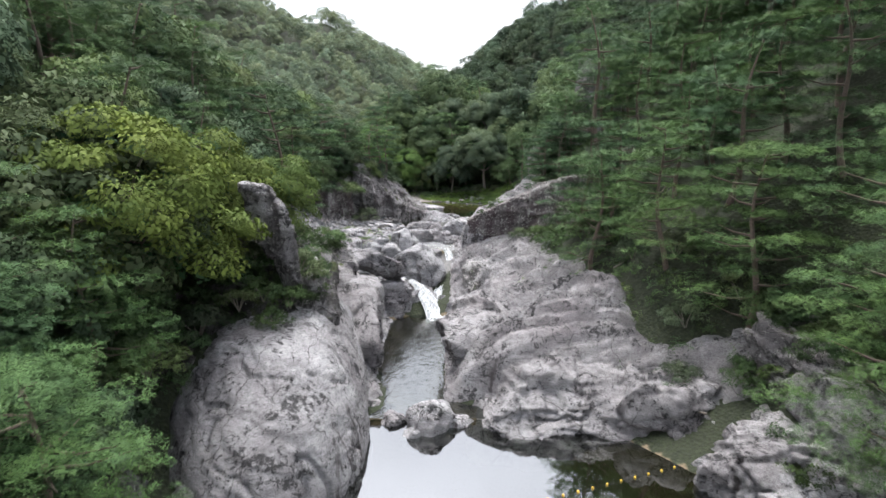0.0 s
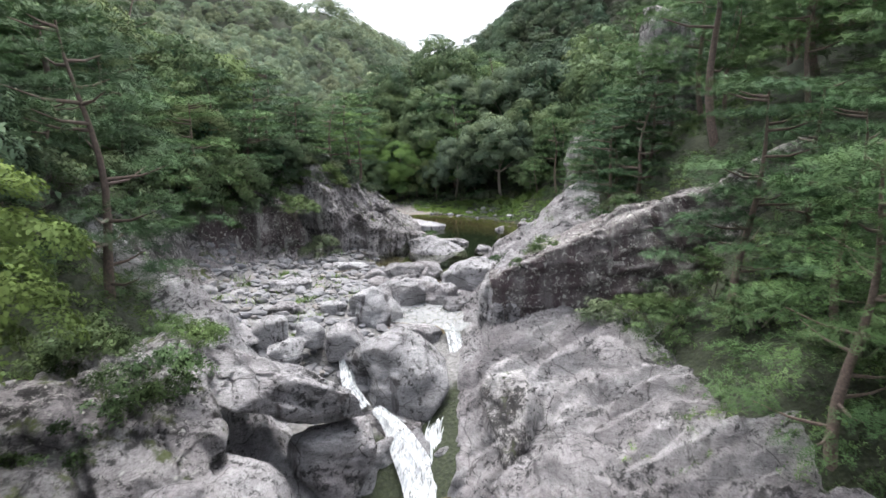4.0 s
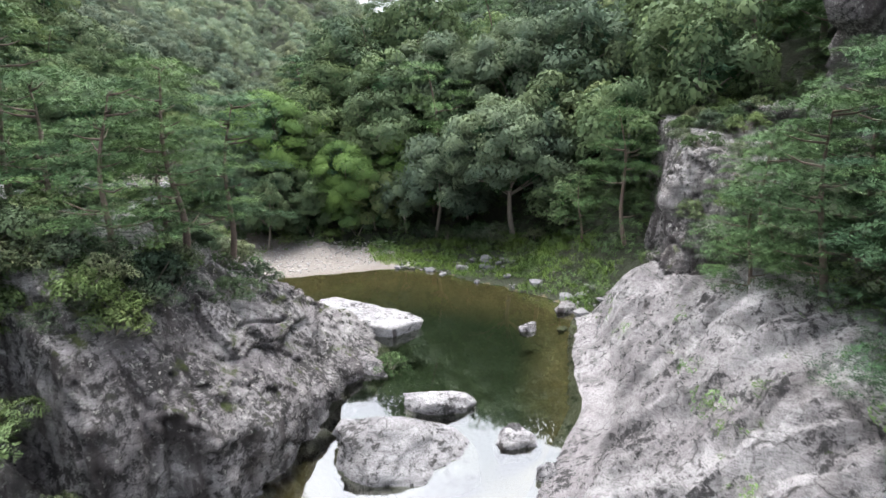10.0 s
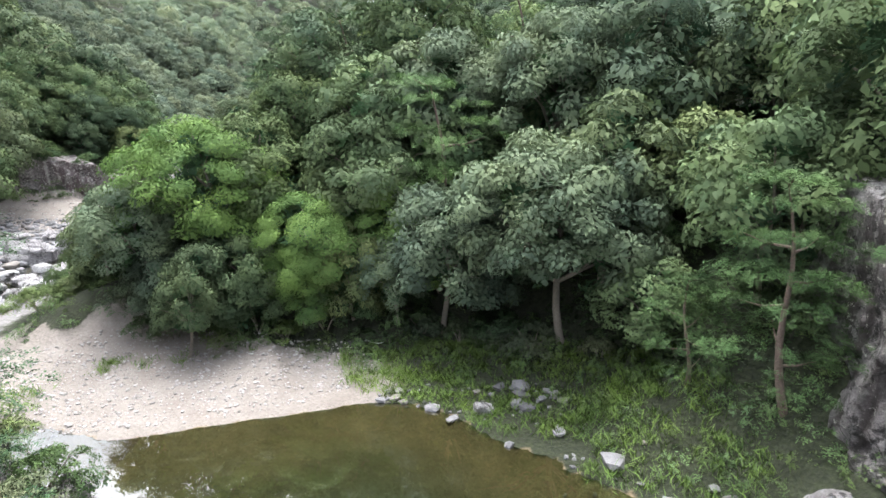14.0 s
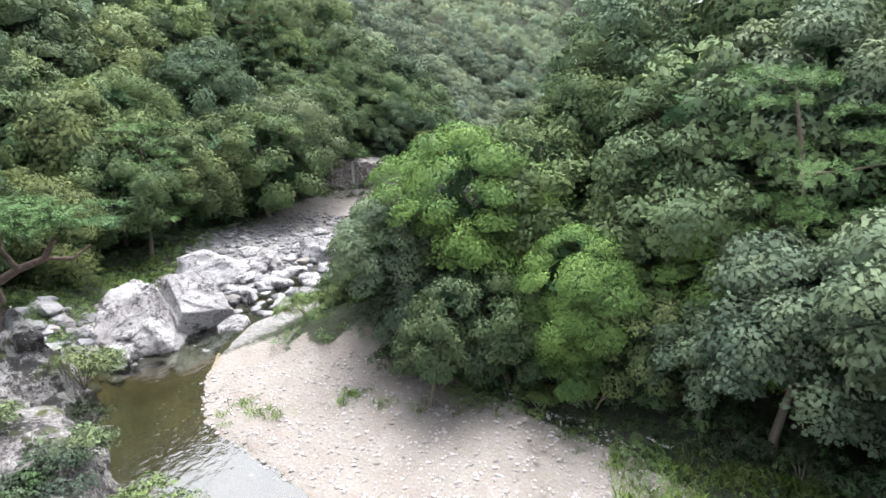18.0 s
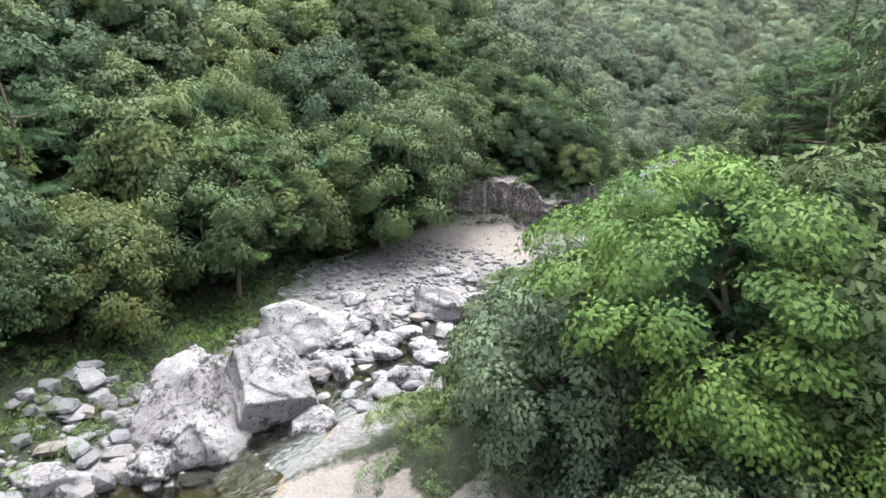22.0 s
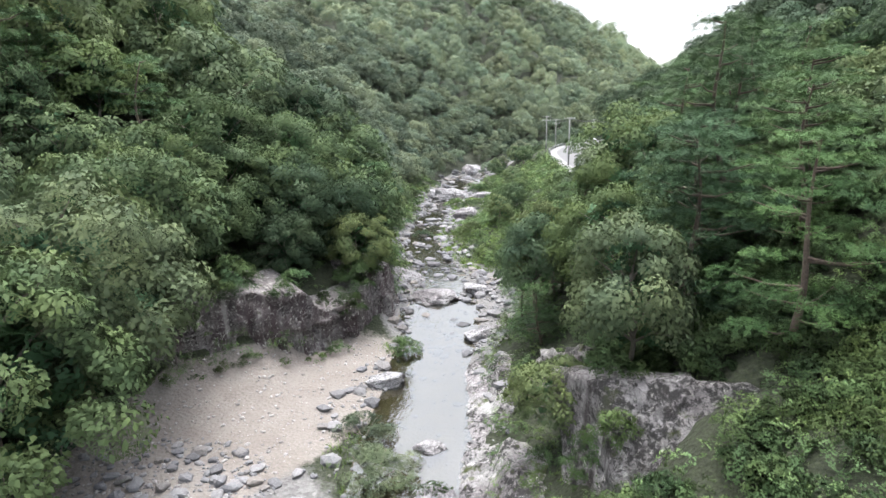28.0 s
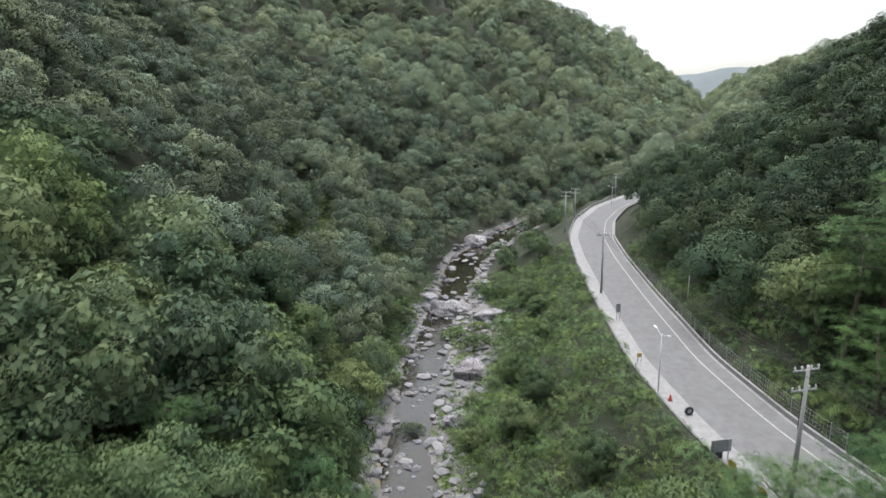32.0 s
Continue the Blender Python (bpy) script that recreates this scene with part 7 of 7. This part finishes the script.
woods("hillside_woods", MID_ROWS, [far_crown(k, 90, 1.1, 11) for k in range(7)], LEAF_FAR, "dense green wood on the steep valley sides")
woods("hillside_woods", EAST_ROWS, [far_crown(10 + k, 90, 1.1, 11) for k in range(7)], LEAF_EAST_SHADED, "green wood on the steep slope above the road, the slope's shade put into its leaf colour")
fx, fy = [a.ravel() for a in np.meshgrid(np.arange(-420, 330, 9.0), np.arange(120, 800, 9.0), indexing="ij")]
fx, fy = fx + tr_.uniform(-3.5, 3.5, len(fx)), fy + tr_.uniform(-3.5, 3.5, len(fy))
fz, fe, fs, flev, ftree, frd, frs = valley(fx, fy)
inside = (fx > -152) & (fx < 122) & (fy < 332)
ok = ~inside & (fe > 6) & (frd > 9) & (fe < np.where(fs < 0, 130, 300))
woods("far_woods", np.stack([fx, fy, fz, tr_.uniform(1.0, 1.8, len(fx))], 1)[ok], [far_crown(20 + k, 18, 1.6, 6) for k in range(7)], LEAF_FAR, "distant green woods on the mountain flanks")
nx, ny = [a.ravel() for a in np.meshgrid(np.arange(-110, 60, 5.5), np.arange(300, 520, 5.5), indexing="ij")]
nx, ny = nx + tr_.uniform(-2, 2, len(nx)), ny + tr_.uniform(-2, 2, len(ny))
nz, ne, _, _, _, nrd, _ = valley(nx, ny)
ok = (ne > 0.6) & (ne < 32) & (nrd > 8)
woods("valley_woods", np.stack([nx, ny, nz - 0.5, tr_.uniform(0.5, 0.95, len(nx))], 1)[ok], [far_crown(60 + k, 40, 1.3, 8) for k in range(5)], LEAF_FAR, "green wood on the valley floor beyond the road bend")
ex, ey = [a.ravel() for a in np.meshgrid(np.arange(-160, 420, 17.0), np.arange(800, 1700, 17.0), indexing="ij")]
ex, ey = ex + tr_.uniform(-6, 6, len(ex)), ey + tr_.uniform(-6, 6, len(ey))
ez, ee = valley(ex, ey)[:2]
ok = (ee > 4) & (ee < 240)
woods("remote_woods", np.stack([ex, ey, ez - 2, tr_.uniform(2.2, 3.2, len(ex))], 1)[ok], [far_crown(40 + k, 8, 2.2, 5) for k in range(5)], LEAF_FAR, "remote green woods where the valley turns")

# ---- the road ----
def smooth_line(line, step):
    d = np.concatenate([[0], np.cumsum(np.hypot(*np.diff(line, axis=0).T))])
    s = np.arange(0, d[-1], step)
    out = np.stack([np.interp(s, d, line[:, k]) for k in (0, 1)], 1)
    for _ in range(int(6 / step)):
        out[1:-1] = (out[:-2] + 2 * out[1:-1] + out[2:]) / 4
    return out


ROAD_LINE = smooth_line(ROAD[:15], 1.5)


def strip(name, lo, hi, z, mat, label, category, thick=0.0):
    """A band along the road between two offsets to its left."""
    d = np.gradient(ROAD_LINE, axis=0)
    d /= np.linalg.norm(d, axis=1)[:, None]
    nrm = np.stack([-d[:, 1], d[:, 0]], 1)
    cols = [(lo, z - thick), (lo, z), (hi, z), (hi, z - thick)] if thick else [(lo, z), (hi, z)]
    v = np.stack([np.concatenate([ROAD_LINE + o * nrm, np.full((len(d), 1), h)], 1) for o, h in cols], 1).reshape(-1, 3)
    n = len(cols)
    i, j = np.meshgrid(np.arange(len(d) - 1), np.arange(n - 1), indexing="ij")
    k = (i * n + j).ravel()
    return tagged(new(name, mesh_of(name, v, np.stack([k + 1, k, k + n, k + n + 1], 1), mat, smooth=False)), label, category, kind="structure")


ASPHALT = plain_material("worn_asphalt", (0.118, 0.119, 0.122), 0.9, 0, 0.18, 1.2, 0.2)
CONCRETE = plain_material("pale_concrete", (0.2, 0.2, 0.2), 0.9, 0, 0.2, 1.5, 0.2)
PAINT = plain_material("road_paint", (0.27, 0.27, 0.265), 0.7, 0, 0.12, 5, 0.1)
STEEL = plain_material("galvanised_steel", (0.36, 0.37, 0.38), 0.45, 0.7, 0.15, 6, 0.05)
POLE = plain_material("concrete_pole", (0.26, 0.26, 0.255), 0.85, 0, 0.15, 6, 0.1)
WHITE = plain_material("white_enamel", (0.55, 0.56, 0.56), 0.4, 0, 0.06, 6, 0.02)
BLACK = plain_material("black_rubber", (0.03, 0.03, 0.03), 0.8, 0, 0.3, 10, 0.2)
YELLOW = plain_material("yellow_paint", (0.5, 0.33, 0.03), 0.6, 0, 0.15, 6, 0.05)
RED = plain_material("red_paint", (0.5, 0.05, 0.04), 0.5, 0, 0.15, 6, 0.05)
strip("road", -4.2, 4.2, ROAD_Z, ASPHALT, "grey two-lane asphalt road winding along the valley", "road", 0.3)
strip("road_shoulder", 2.3, 4.0, ROAD_Z + 0.006, CONCRETE, "pale concrete shoulder on the stream side", "road")
strip("edge_line", -2.75, -2.60, ROAD_Z + 0.008, PAINT, "white painted edge line", "road marking")
strip("kerb_wall", -4.75, -4.5, ROAD_Z + 0.45, CONCRETE, "low concrete kerb wall below the hillside", "wall", 0.7)
strip("verge", -4.5, -4.2, ROAD_Z + 0.02, CONCRETE, "dusty gutter between road and wall", "road", 0.3)


def beside(y, off):
    """A place along the road near y, off metres to its left."""
    k = int(np.argmin(np.abs(ROAD_LINE[:, 1] - y)))
    d = ROAD_LINE[k + 1] - ROAD_LINE[k - 1]
    d /= np.linalg.norm(d)
    return Vector((ROAD_LINE[k, 0] - off * d[1], ROAD_LINE[k, 1] + off * d[0], ROAD_Z)), math.degrees(math.atan2(d[1], d[0]))


def empty(name, at, yaw, label, category, group=""):
    ob = new(name)
    ob.matrix_basis = pose(*at, 0, 0, yaw)
    return tagged(ob, label, category, group)


def utility_pole(at, yaw, height, arms, label):
    """A tapered concrete pole with crossarms, pin insulators and a strap box."""
    base = empty("utility_pole", at, yaw, label, "utility pole", "utility poles of the road")
    part("shaft", rod(bmesh.new(), (0, 0, -0.6), (0, 0, height), 0.17, 0.10, 14), POLE, base, smooth=True)
    for drop in arms:
        arm = part("crossarm", box(bmesh.new(), (0.09, 1.9, 0.09), (0.12, 0, height - drop), None, 0.008), STEEL, base)
        for off in (-0.85, -0.35, 0.35, 0.85):
            bm = rod(bmesh.new(), (0.12, off, height - drop + 0.04), (0.12, off, height - drop + 0.16), 0.03, 0.03, 8)
            rod(bm, (0.12, off, height - drop + 0.16), (0.12, off, height - drop + 0.30), 0.07, 0.045, 10)
            part("insulator", bm, WHITE, base, "white porcelain insulator")
    bm = rod(bmesh.new(), (0.10, 0.1, height - arms[-1] - 0.2), (0.10, 0.1, height - arms[-1] - 2.6), 0.03, 0.03, 8)
    part("cable_riser", bm, BLACK, base, "black riser cable")
    return base


def street_lamp(at, yaw, height, label):
    """A slim white post with two arms and flat lamp heads."""
    base = empty("street_lamp", at, yaw, label, "street lamp", "street lamps of the road")
    part("post", rod(bmesh.new(), (0, 0, -0.3), (0, 0, height), 0.07, 0.045, 12), WHITE, base, smooth=True)
    part("foot_plate", box(bmesh.new(), (0.3, 0.3, 0.04), (0, 0, 0.02), None, 0.006), STEEL, base)
    for s in (-1, 1):
        arm = part("arm", rod(bmesh.new(), (0, 0, height - 0.25), (0, 0.95 * s, height + 0.15), 0.03, 0.025, 8), WHITE, base)
        part("lamp_head", box(bmesh.new(), (0.22, 0.5, 0.09), (0, 1.12 * s, height + 0.2), pose(0, 0, 0, 12 * s), 0.02), WHITE, arm, "flat white lamp head")
    return base


utility_pole((-14.8, 184.1, ROAD_Z - 0.2), 118, 9.6, [0.35, 1.7], "grey concrete utility pole with two crossarms beside the road")
utility_pole((-33.7, 278.6, ROAD_Z - 0.3), 95, 7.8, [0.3, 1.2], "grey concrete utility pole on the outer bend")
utility_pole((-35.0, 266.5, ROAD_Z - 1.5), 95, 10.0, [0.3, 1.2], "grey concrete utility pole on the outer bend")
utility_pole((-24.6, 315, ROAD_Z - 0.3), 60, 7.2, [0.3, 1.2], "grey concrete utility pole on the far bend")
utility_pole((-27.2, 226.2, ROAD_Z - 0.1), 100, 8.5, [0.3], "grey concrete utility pole on the stream side of the road")
street_lamp((-21.9, 197.6, ROAD_Z), 25, 5.6, "white two-armed street lamp on the road edge")
street_lamp((-16.6, 222.4, 12.6), 20, 3.8, "white two-armed street lamp against the hillside wood")
street_lamp((-25.6, 301.0, ROAD_Z), 60, 5.0, "white two-armed street lamp on the far bend")


def wire(a, b, sag, label):
    a, b = np.array(a, float), np.array(b, float)
    t = np.linspace(0, 1, 17)[:, None]
    p = a + (b - a) * t
    p[:, 2] -= sag * 4 * (t * (1 - t))[:, 0]
    v, f = tube(p, np.full(17, 0.018), 5)
    return tagged(new("power_line", mesh_of("power_line", v, f, BLACK)), label, "power line", "power lines of the road")


for off in (-0.8, 0.0, 0.8):
    wire((-14.8 + off * 0.4, 184.1 + off * 0.9, 20.3), (-27.2 + off * 0.5, 226.2 + off * 0.3, 19.4), 0.7, "black power line sagging between the poles")
    wire((-27.2 + off * 0.5, 226.2 + off * 0.3, 19.4), (-35.0 + off, 266.5, 19.4), 0.7, "black power line sagging between the poles")
    wire((-35.0 + off, 266.5, 19.4), (-24.6 + off, 315, 18.0), 0.9, "black power line sagging between the poles")
    wire((-14.8 + off * 0.4, 184.1 + off * 0.9, 20.3), (8 + off * 0.4, 150 + off, 21.0), 0.9, "black power line sagging between the poles")

# guard posts and rail on the stream side
rail = empty("guard_rail", (0, 0, 0), 0, "thin galvanised guard rail on the outer bend of the road", "guard rail")
for k in range(26):
    p, a = beside(246 + 2.6 * k, 4.15)
    part("post", rod(bmesh.new(), (p.x, p.y, ROAD_Z - 0.3), (p.x, p.y, ROAD_Z + 0.8), 0.06, 0.06, 8), STEEL, rail)
line = np.array([beside(246 + 2.6 * k, 4.1)[0][:] for k in range(26)])
for h in (0.45, 0.72):
    v, f = tube(line + (0, 0, h), np.full(26, 0.05), 6)
    part("rail", mesh_of("rail", v, f, STEEL), None, rail)

# wire fence above the wall
fence = empty("wire_fence", (0, 0, 0), 0, "grey wire mesh fence above the kerb wall", "fence")
spots_ = [beside(188 + 2.2 * k, -5.0)[0] for k in range(24)]
for p in spots_:
    part("post", rod(bmesh.new(), (p.x, p.y, ROAD_Z), (p.x, p.y, ROAD_Z + 1.7), 0.035, 0.035, 8), STEEL, fence)
for a, c in zip(spots_[:-1], spots_[1:]):
    bm = bmesh.new()
    d = c - a
    for k in range(1, 8):
        q = a + d * k / 8
        rod(bm, (q.x, q.y, ROAD_Z + 0.45), (q.x, q.y, ROAD_Z + 1.65), 0.008, 0.008, 4)
    for h in (0.5, 0.9, 1.3, 1.65):
        rod(bm, (a.x, a.y, ROAD_Z + h), (c.x, c.y, ROAD_Z + h), 0.01, 0.01, 4)
    part("mesh_panel", bm, STEEL, fence)

# yellow and black crash barrier
barrier = empty("crash_barrier", (0, 0, 0), 0, "yellow and black striped crash barrier at the road edge", "barrier")
for k in range(14):
    p, a = beside(181.5 + 0.62 * k, 4.05)
    part("block", box(bmesh.new(), (0.6, 0.22, 0.6), (p.x, p.y, ROAD_Z + 0.3), pose(0, 0, 0, 0, 0, a), 0.03), BLACK if k % 2 else YELLOW, barrier)


def board_sign(at, yaw, size, height, face, label, stripes=0):
    base = empty("road_sign", at, yaw, label, "road sign", "signs of the road")
    for s in (-1, 1):
        part("post", rod(bmesh.new(), (s * size[0] * 0.35, 0, -0.4), (s * size[0] * 0.35, 0, height), 0.04, 0.04, 8), STEEL, base)
    board = part("board", box(bmesh.new(), (size[0], 0.05, size[1]), (0, 0.06, height - size[1] / 2), None, 0.01), face, base)
    for k in range(stripes):
        part("bar", box(bmesh.new(), (size[0] * 0.7, 0.012, 0.05), (0, 0.025, height - 0.16 - 0.16 * k)), WHITE, board)
    return base


GREEN_GREY = plain_material("sign_back_grey", (0.24, 0.26, 0.27), 0.5, 0.3, 0.1, 4, 0.02)
board_sign((-18.4, 187.6, ROAD_Z - 0.4), 25, (1.6, 1.0), 2.1, GREEN_GREY, "grey back of a road sign on two posts")
board_sign((-25.1, 215.8, ROAD_Z), 20, (0.55, 1.1), 2.0, GREEN_GREY, "small upright roadside notice board")
board_sign((-23.2, 203.8, ROAD_Z), 20, (0.5, 0.45), 0.95, YELLOW, "small yellow bend marker")

# an old tyre as a bollard
tyre = empty("tyre_marker", (-19.75, 194.0, ROAD_Z + 0.36), 22, "black car tyre standing at the road edge", "tyre")
bm = bmesh.new()
prof = [(0.20, -0.09), (0.34, -0.10), (0.37, -0.06), (0.375, 0.0), (0.37, 0.06), (0.34, 0.10), (0.20, 0.09)]
rings = [[bm.verts.new((q * math.cos(a), w, q * math.sin(a))) for q, w in prof] for a in np.linspace(0, 2 * np.pi, 28, endpoint=False)]
for r1, r2 in zip(rings, rings[1:] + rings[:1]):
    for m in range(len(prof) - 1):
        bm.faces.new((r1[m], r1[m + 1], r2[m + 1], r2[m]))
part("casing", bm, BLACK, tyre, smooth=True)
part("rim", rod(bmesh.new(), (0, -0.05, 0), (0, 0.05, 0), 0.2, 0.2, 20), STEEL, tyre, "dull steel rim")
cone = empty("traffic_cone", (-21.0, 196.2, ROAD_Z), 0, "small red traffic cone at the road edge", "traffic cone")
part("body", rod(bmesh.new(), (0, 0, 0.03), (0, 0, 0.6), 0.16, 0.04, 14), RED, cone)
part("foot", box(bmesh.new(), (0.4, 0.4, 0.04), (0, 0, 0.02), None, 0.01), BLACK, cone)

# ---- small things ----
buoys = empty("float_line", (0, 0, -4.2), 0, "line of small yellow floats across the lower pool", "float line")
a, c = np.array((4.6, 23.0)), np.array((12.6, 26.1))
for k in range(12):
    p = a + (c - a) * k / 11
    bm = bmesh.new()
    bmesh.ops.create_uvsphere(bm, u_segments=10, v_segments=6, radius=0.06, matrix=pose(p[0], p[1], 0.03) @ Matrix.Diagonal((1, 1, 1.2, 1)))
    part("float", bm, YELLOW, buoys, smooth=True)
v, f = tube(np.array([(a[0] + (c - a)[0] * t, a[1] + (c - a)[1] * t, 0.0) for t in np.linspace(0, 1, 12)]), np.full(12, 0.006), 5)
part("rope", mesh_of("rope", v, f, BLACK), None, buoys)


def sheet(name, at, yaw, w, d, mat, label, seed):
    """A crumpled sheet lying on the sand."""
    u, q = np.meshgrid(np.linspace(-1, 1, 13), np.linspace(-1, 1, 9), indexing="ij")
    p = np.stack([u.ravel() * w, q.ravel() * d, 0 * u.ravel()], 1)
    p[:, 2] = 0.07 + 0.06 * fbm(p * 1.6 + seed, 3, seed)
    i, j = np.meshgrid(np.arange(12), np.arange(8), indexing="ij")
    k = (i * 9 + j).ravel()
    ob = new(name, mesh_of(name, p, np.stack([k, k + 9, k + 10, k + 1], 1), mat))
    mod = ob.modifiers.new("thickness", "SOLIDIFY")
    mod.thickness = 0.02
    ob.matrix_basis = pose(*at, 0, 0, yaw)
    return tagged(ob, label, "litter")


zz = ground_z(-3.1, 112.5)
sheet("tarpaulin", (-3.4, 112.5, zz), 20, 0.65, 0.4, BLACK, "crumpled black plastic sheet lying on the sand", 2)
sheet("board", (-2.5, 112.7, zz + 0.02), -30, 0.55, 0.3, WHITE, "thin white board lying on the sand", 3)


def dead_branch(at, yaw, length, label, seed):
    r = np.random.default_rng(seed)
    t = np.linspace(0, 1, 8)
    main = np.stack([t * length, 0.15 * np.sin(t * 5 + seed), 0.12 + 0.25 * length * t * 0.3], 1)
    pieces = [tube(main, np.linspace(0.06, 0.02, 8), 6)]
    for k in (2, 4, 5):
        tip = main[k] + r.normal(0, 0.25, 3) + (0.35, 0, 0.35)
        pieces.append(tube([main[k], (main[k] + tip) / 2 + r.normal(0, 0.05, 3), tip], [0.03, 0.02, 0.008], 5))
    ob = new("dead_branch", mesh_of("dead_branch", *joined(pieces), BARK))
    ob.matrix_basis = pose(*at, 0, 0, yaw)
    return tagged(ob, label, "branch")


dead_branch((13.6, 27.8, -2.6), 150, 2.4, "bare dead branch leaning on the rocks", 1)
dead_branch((12.2, 40, 2.4), 60, 3.0, "bare grey dead branch at the edge of the wood", 2)
dead_branch((-8.0, 70, 0.9), 20, 1.8, "bleached driftwood on the gravel", 3)

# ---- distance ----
# the backdrop glows by itself, its haze put into the pale colour
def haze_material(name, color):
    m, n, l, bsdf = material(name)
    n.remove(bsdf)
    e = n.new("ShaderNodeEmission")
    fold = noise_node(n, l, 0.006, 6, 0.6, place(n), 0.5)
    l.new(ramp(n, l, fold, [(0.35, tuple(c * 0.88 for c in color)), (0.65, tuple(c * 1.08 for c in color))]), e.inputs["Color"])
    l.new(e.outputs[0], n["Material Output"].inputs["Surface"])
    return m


def ridge(name, dist, heading0, heading1, elev, seed, mat, label):
    """A far mountain ridge, a plain backdrop far behind the valley."""
    a = np.radians(np.linspace(heading0, heading1, 120))
    s = np.linspace(0, 1, 120)
    h = dist * np.tan(np.radians(elev(s))) * (1 + 0.10 * fbm(np.stack([s * 7, 0 * s, 0 * s + seed], 1), 4, seed))
    x, y = -27 + dist * np.sin(a), 147 + dist * np.cos(a)
    rows = [np.stack([x * (1 - 0.0 * k), y, 36 + (h - 0) * t - (1 - t) * 200], 1) for k, t in enumerate((0.0, 0.5, 1.0))]
    v = np.stack(rows, 1).reshape(-1, 3)
    i, j = np.meshgrid(np.arange(119), np.arange(2), indexing="ij")
    k = (i * 3 + j).ravel()
    return tagged(new(name, mesh_of(name, v, np.stack([k, k + 3, k + 4, k + 1], 1), mat)), label, "mountain", kind="structure")


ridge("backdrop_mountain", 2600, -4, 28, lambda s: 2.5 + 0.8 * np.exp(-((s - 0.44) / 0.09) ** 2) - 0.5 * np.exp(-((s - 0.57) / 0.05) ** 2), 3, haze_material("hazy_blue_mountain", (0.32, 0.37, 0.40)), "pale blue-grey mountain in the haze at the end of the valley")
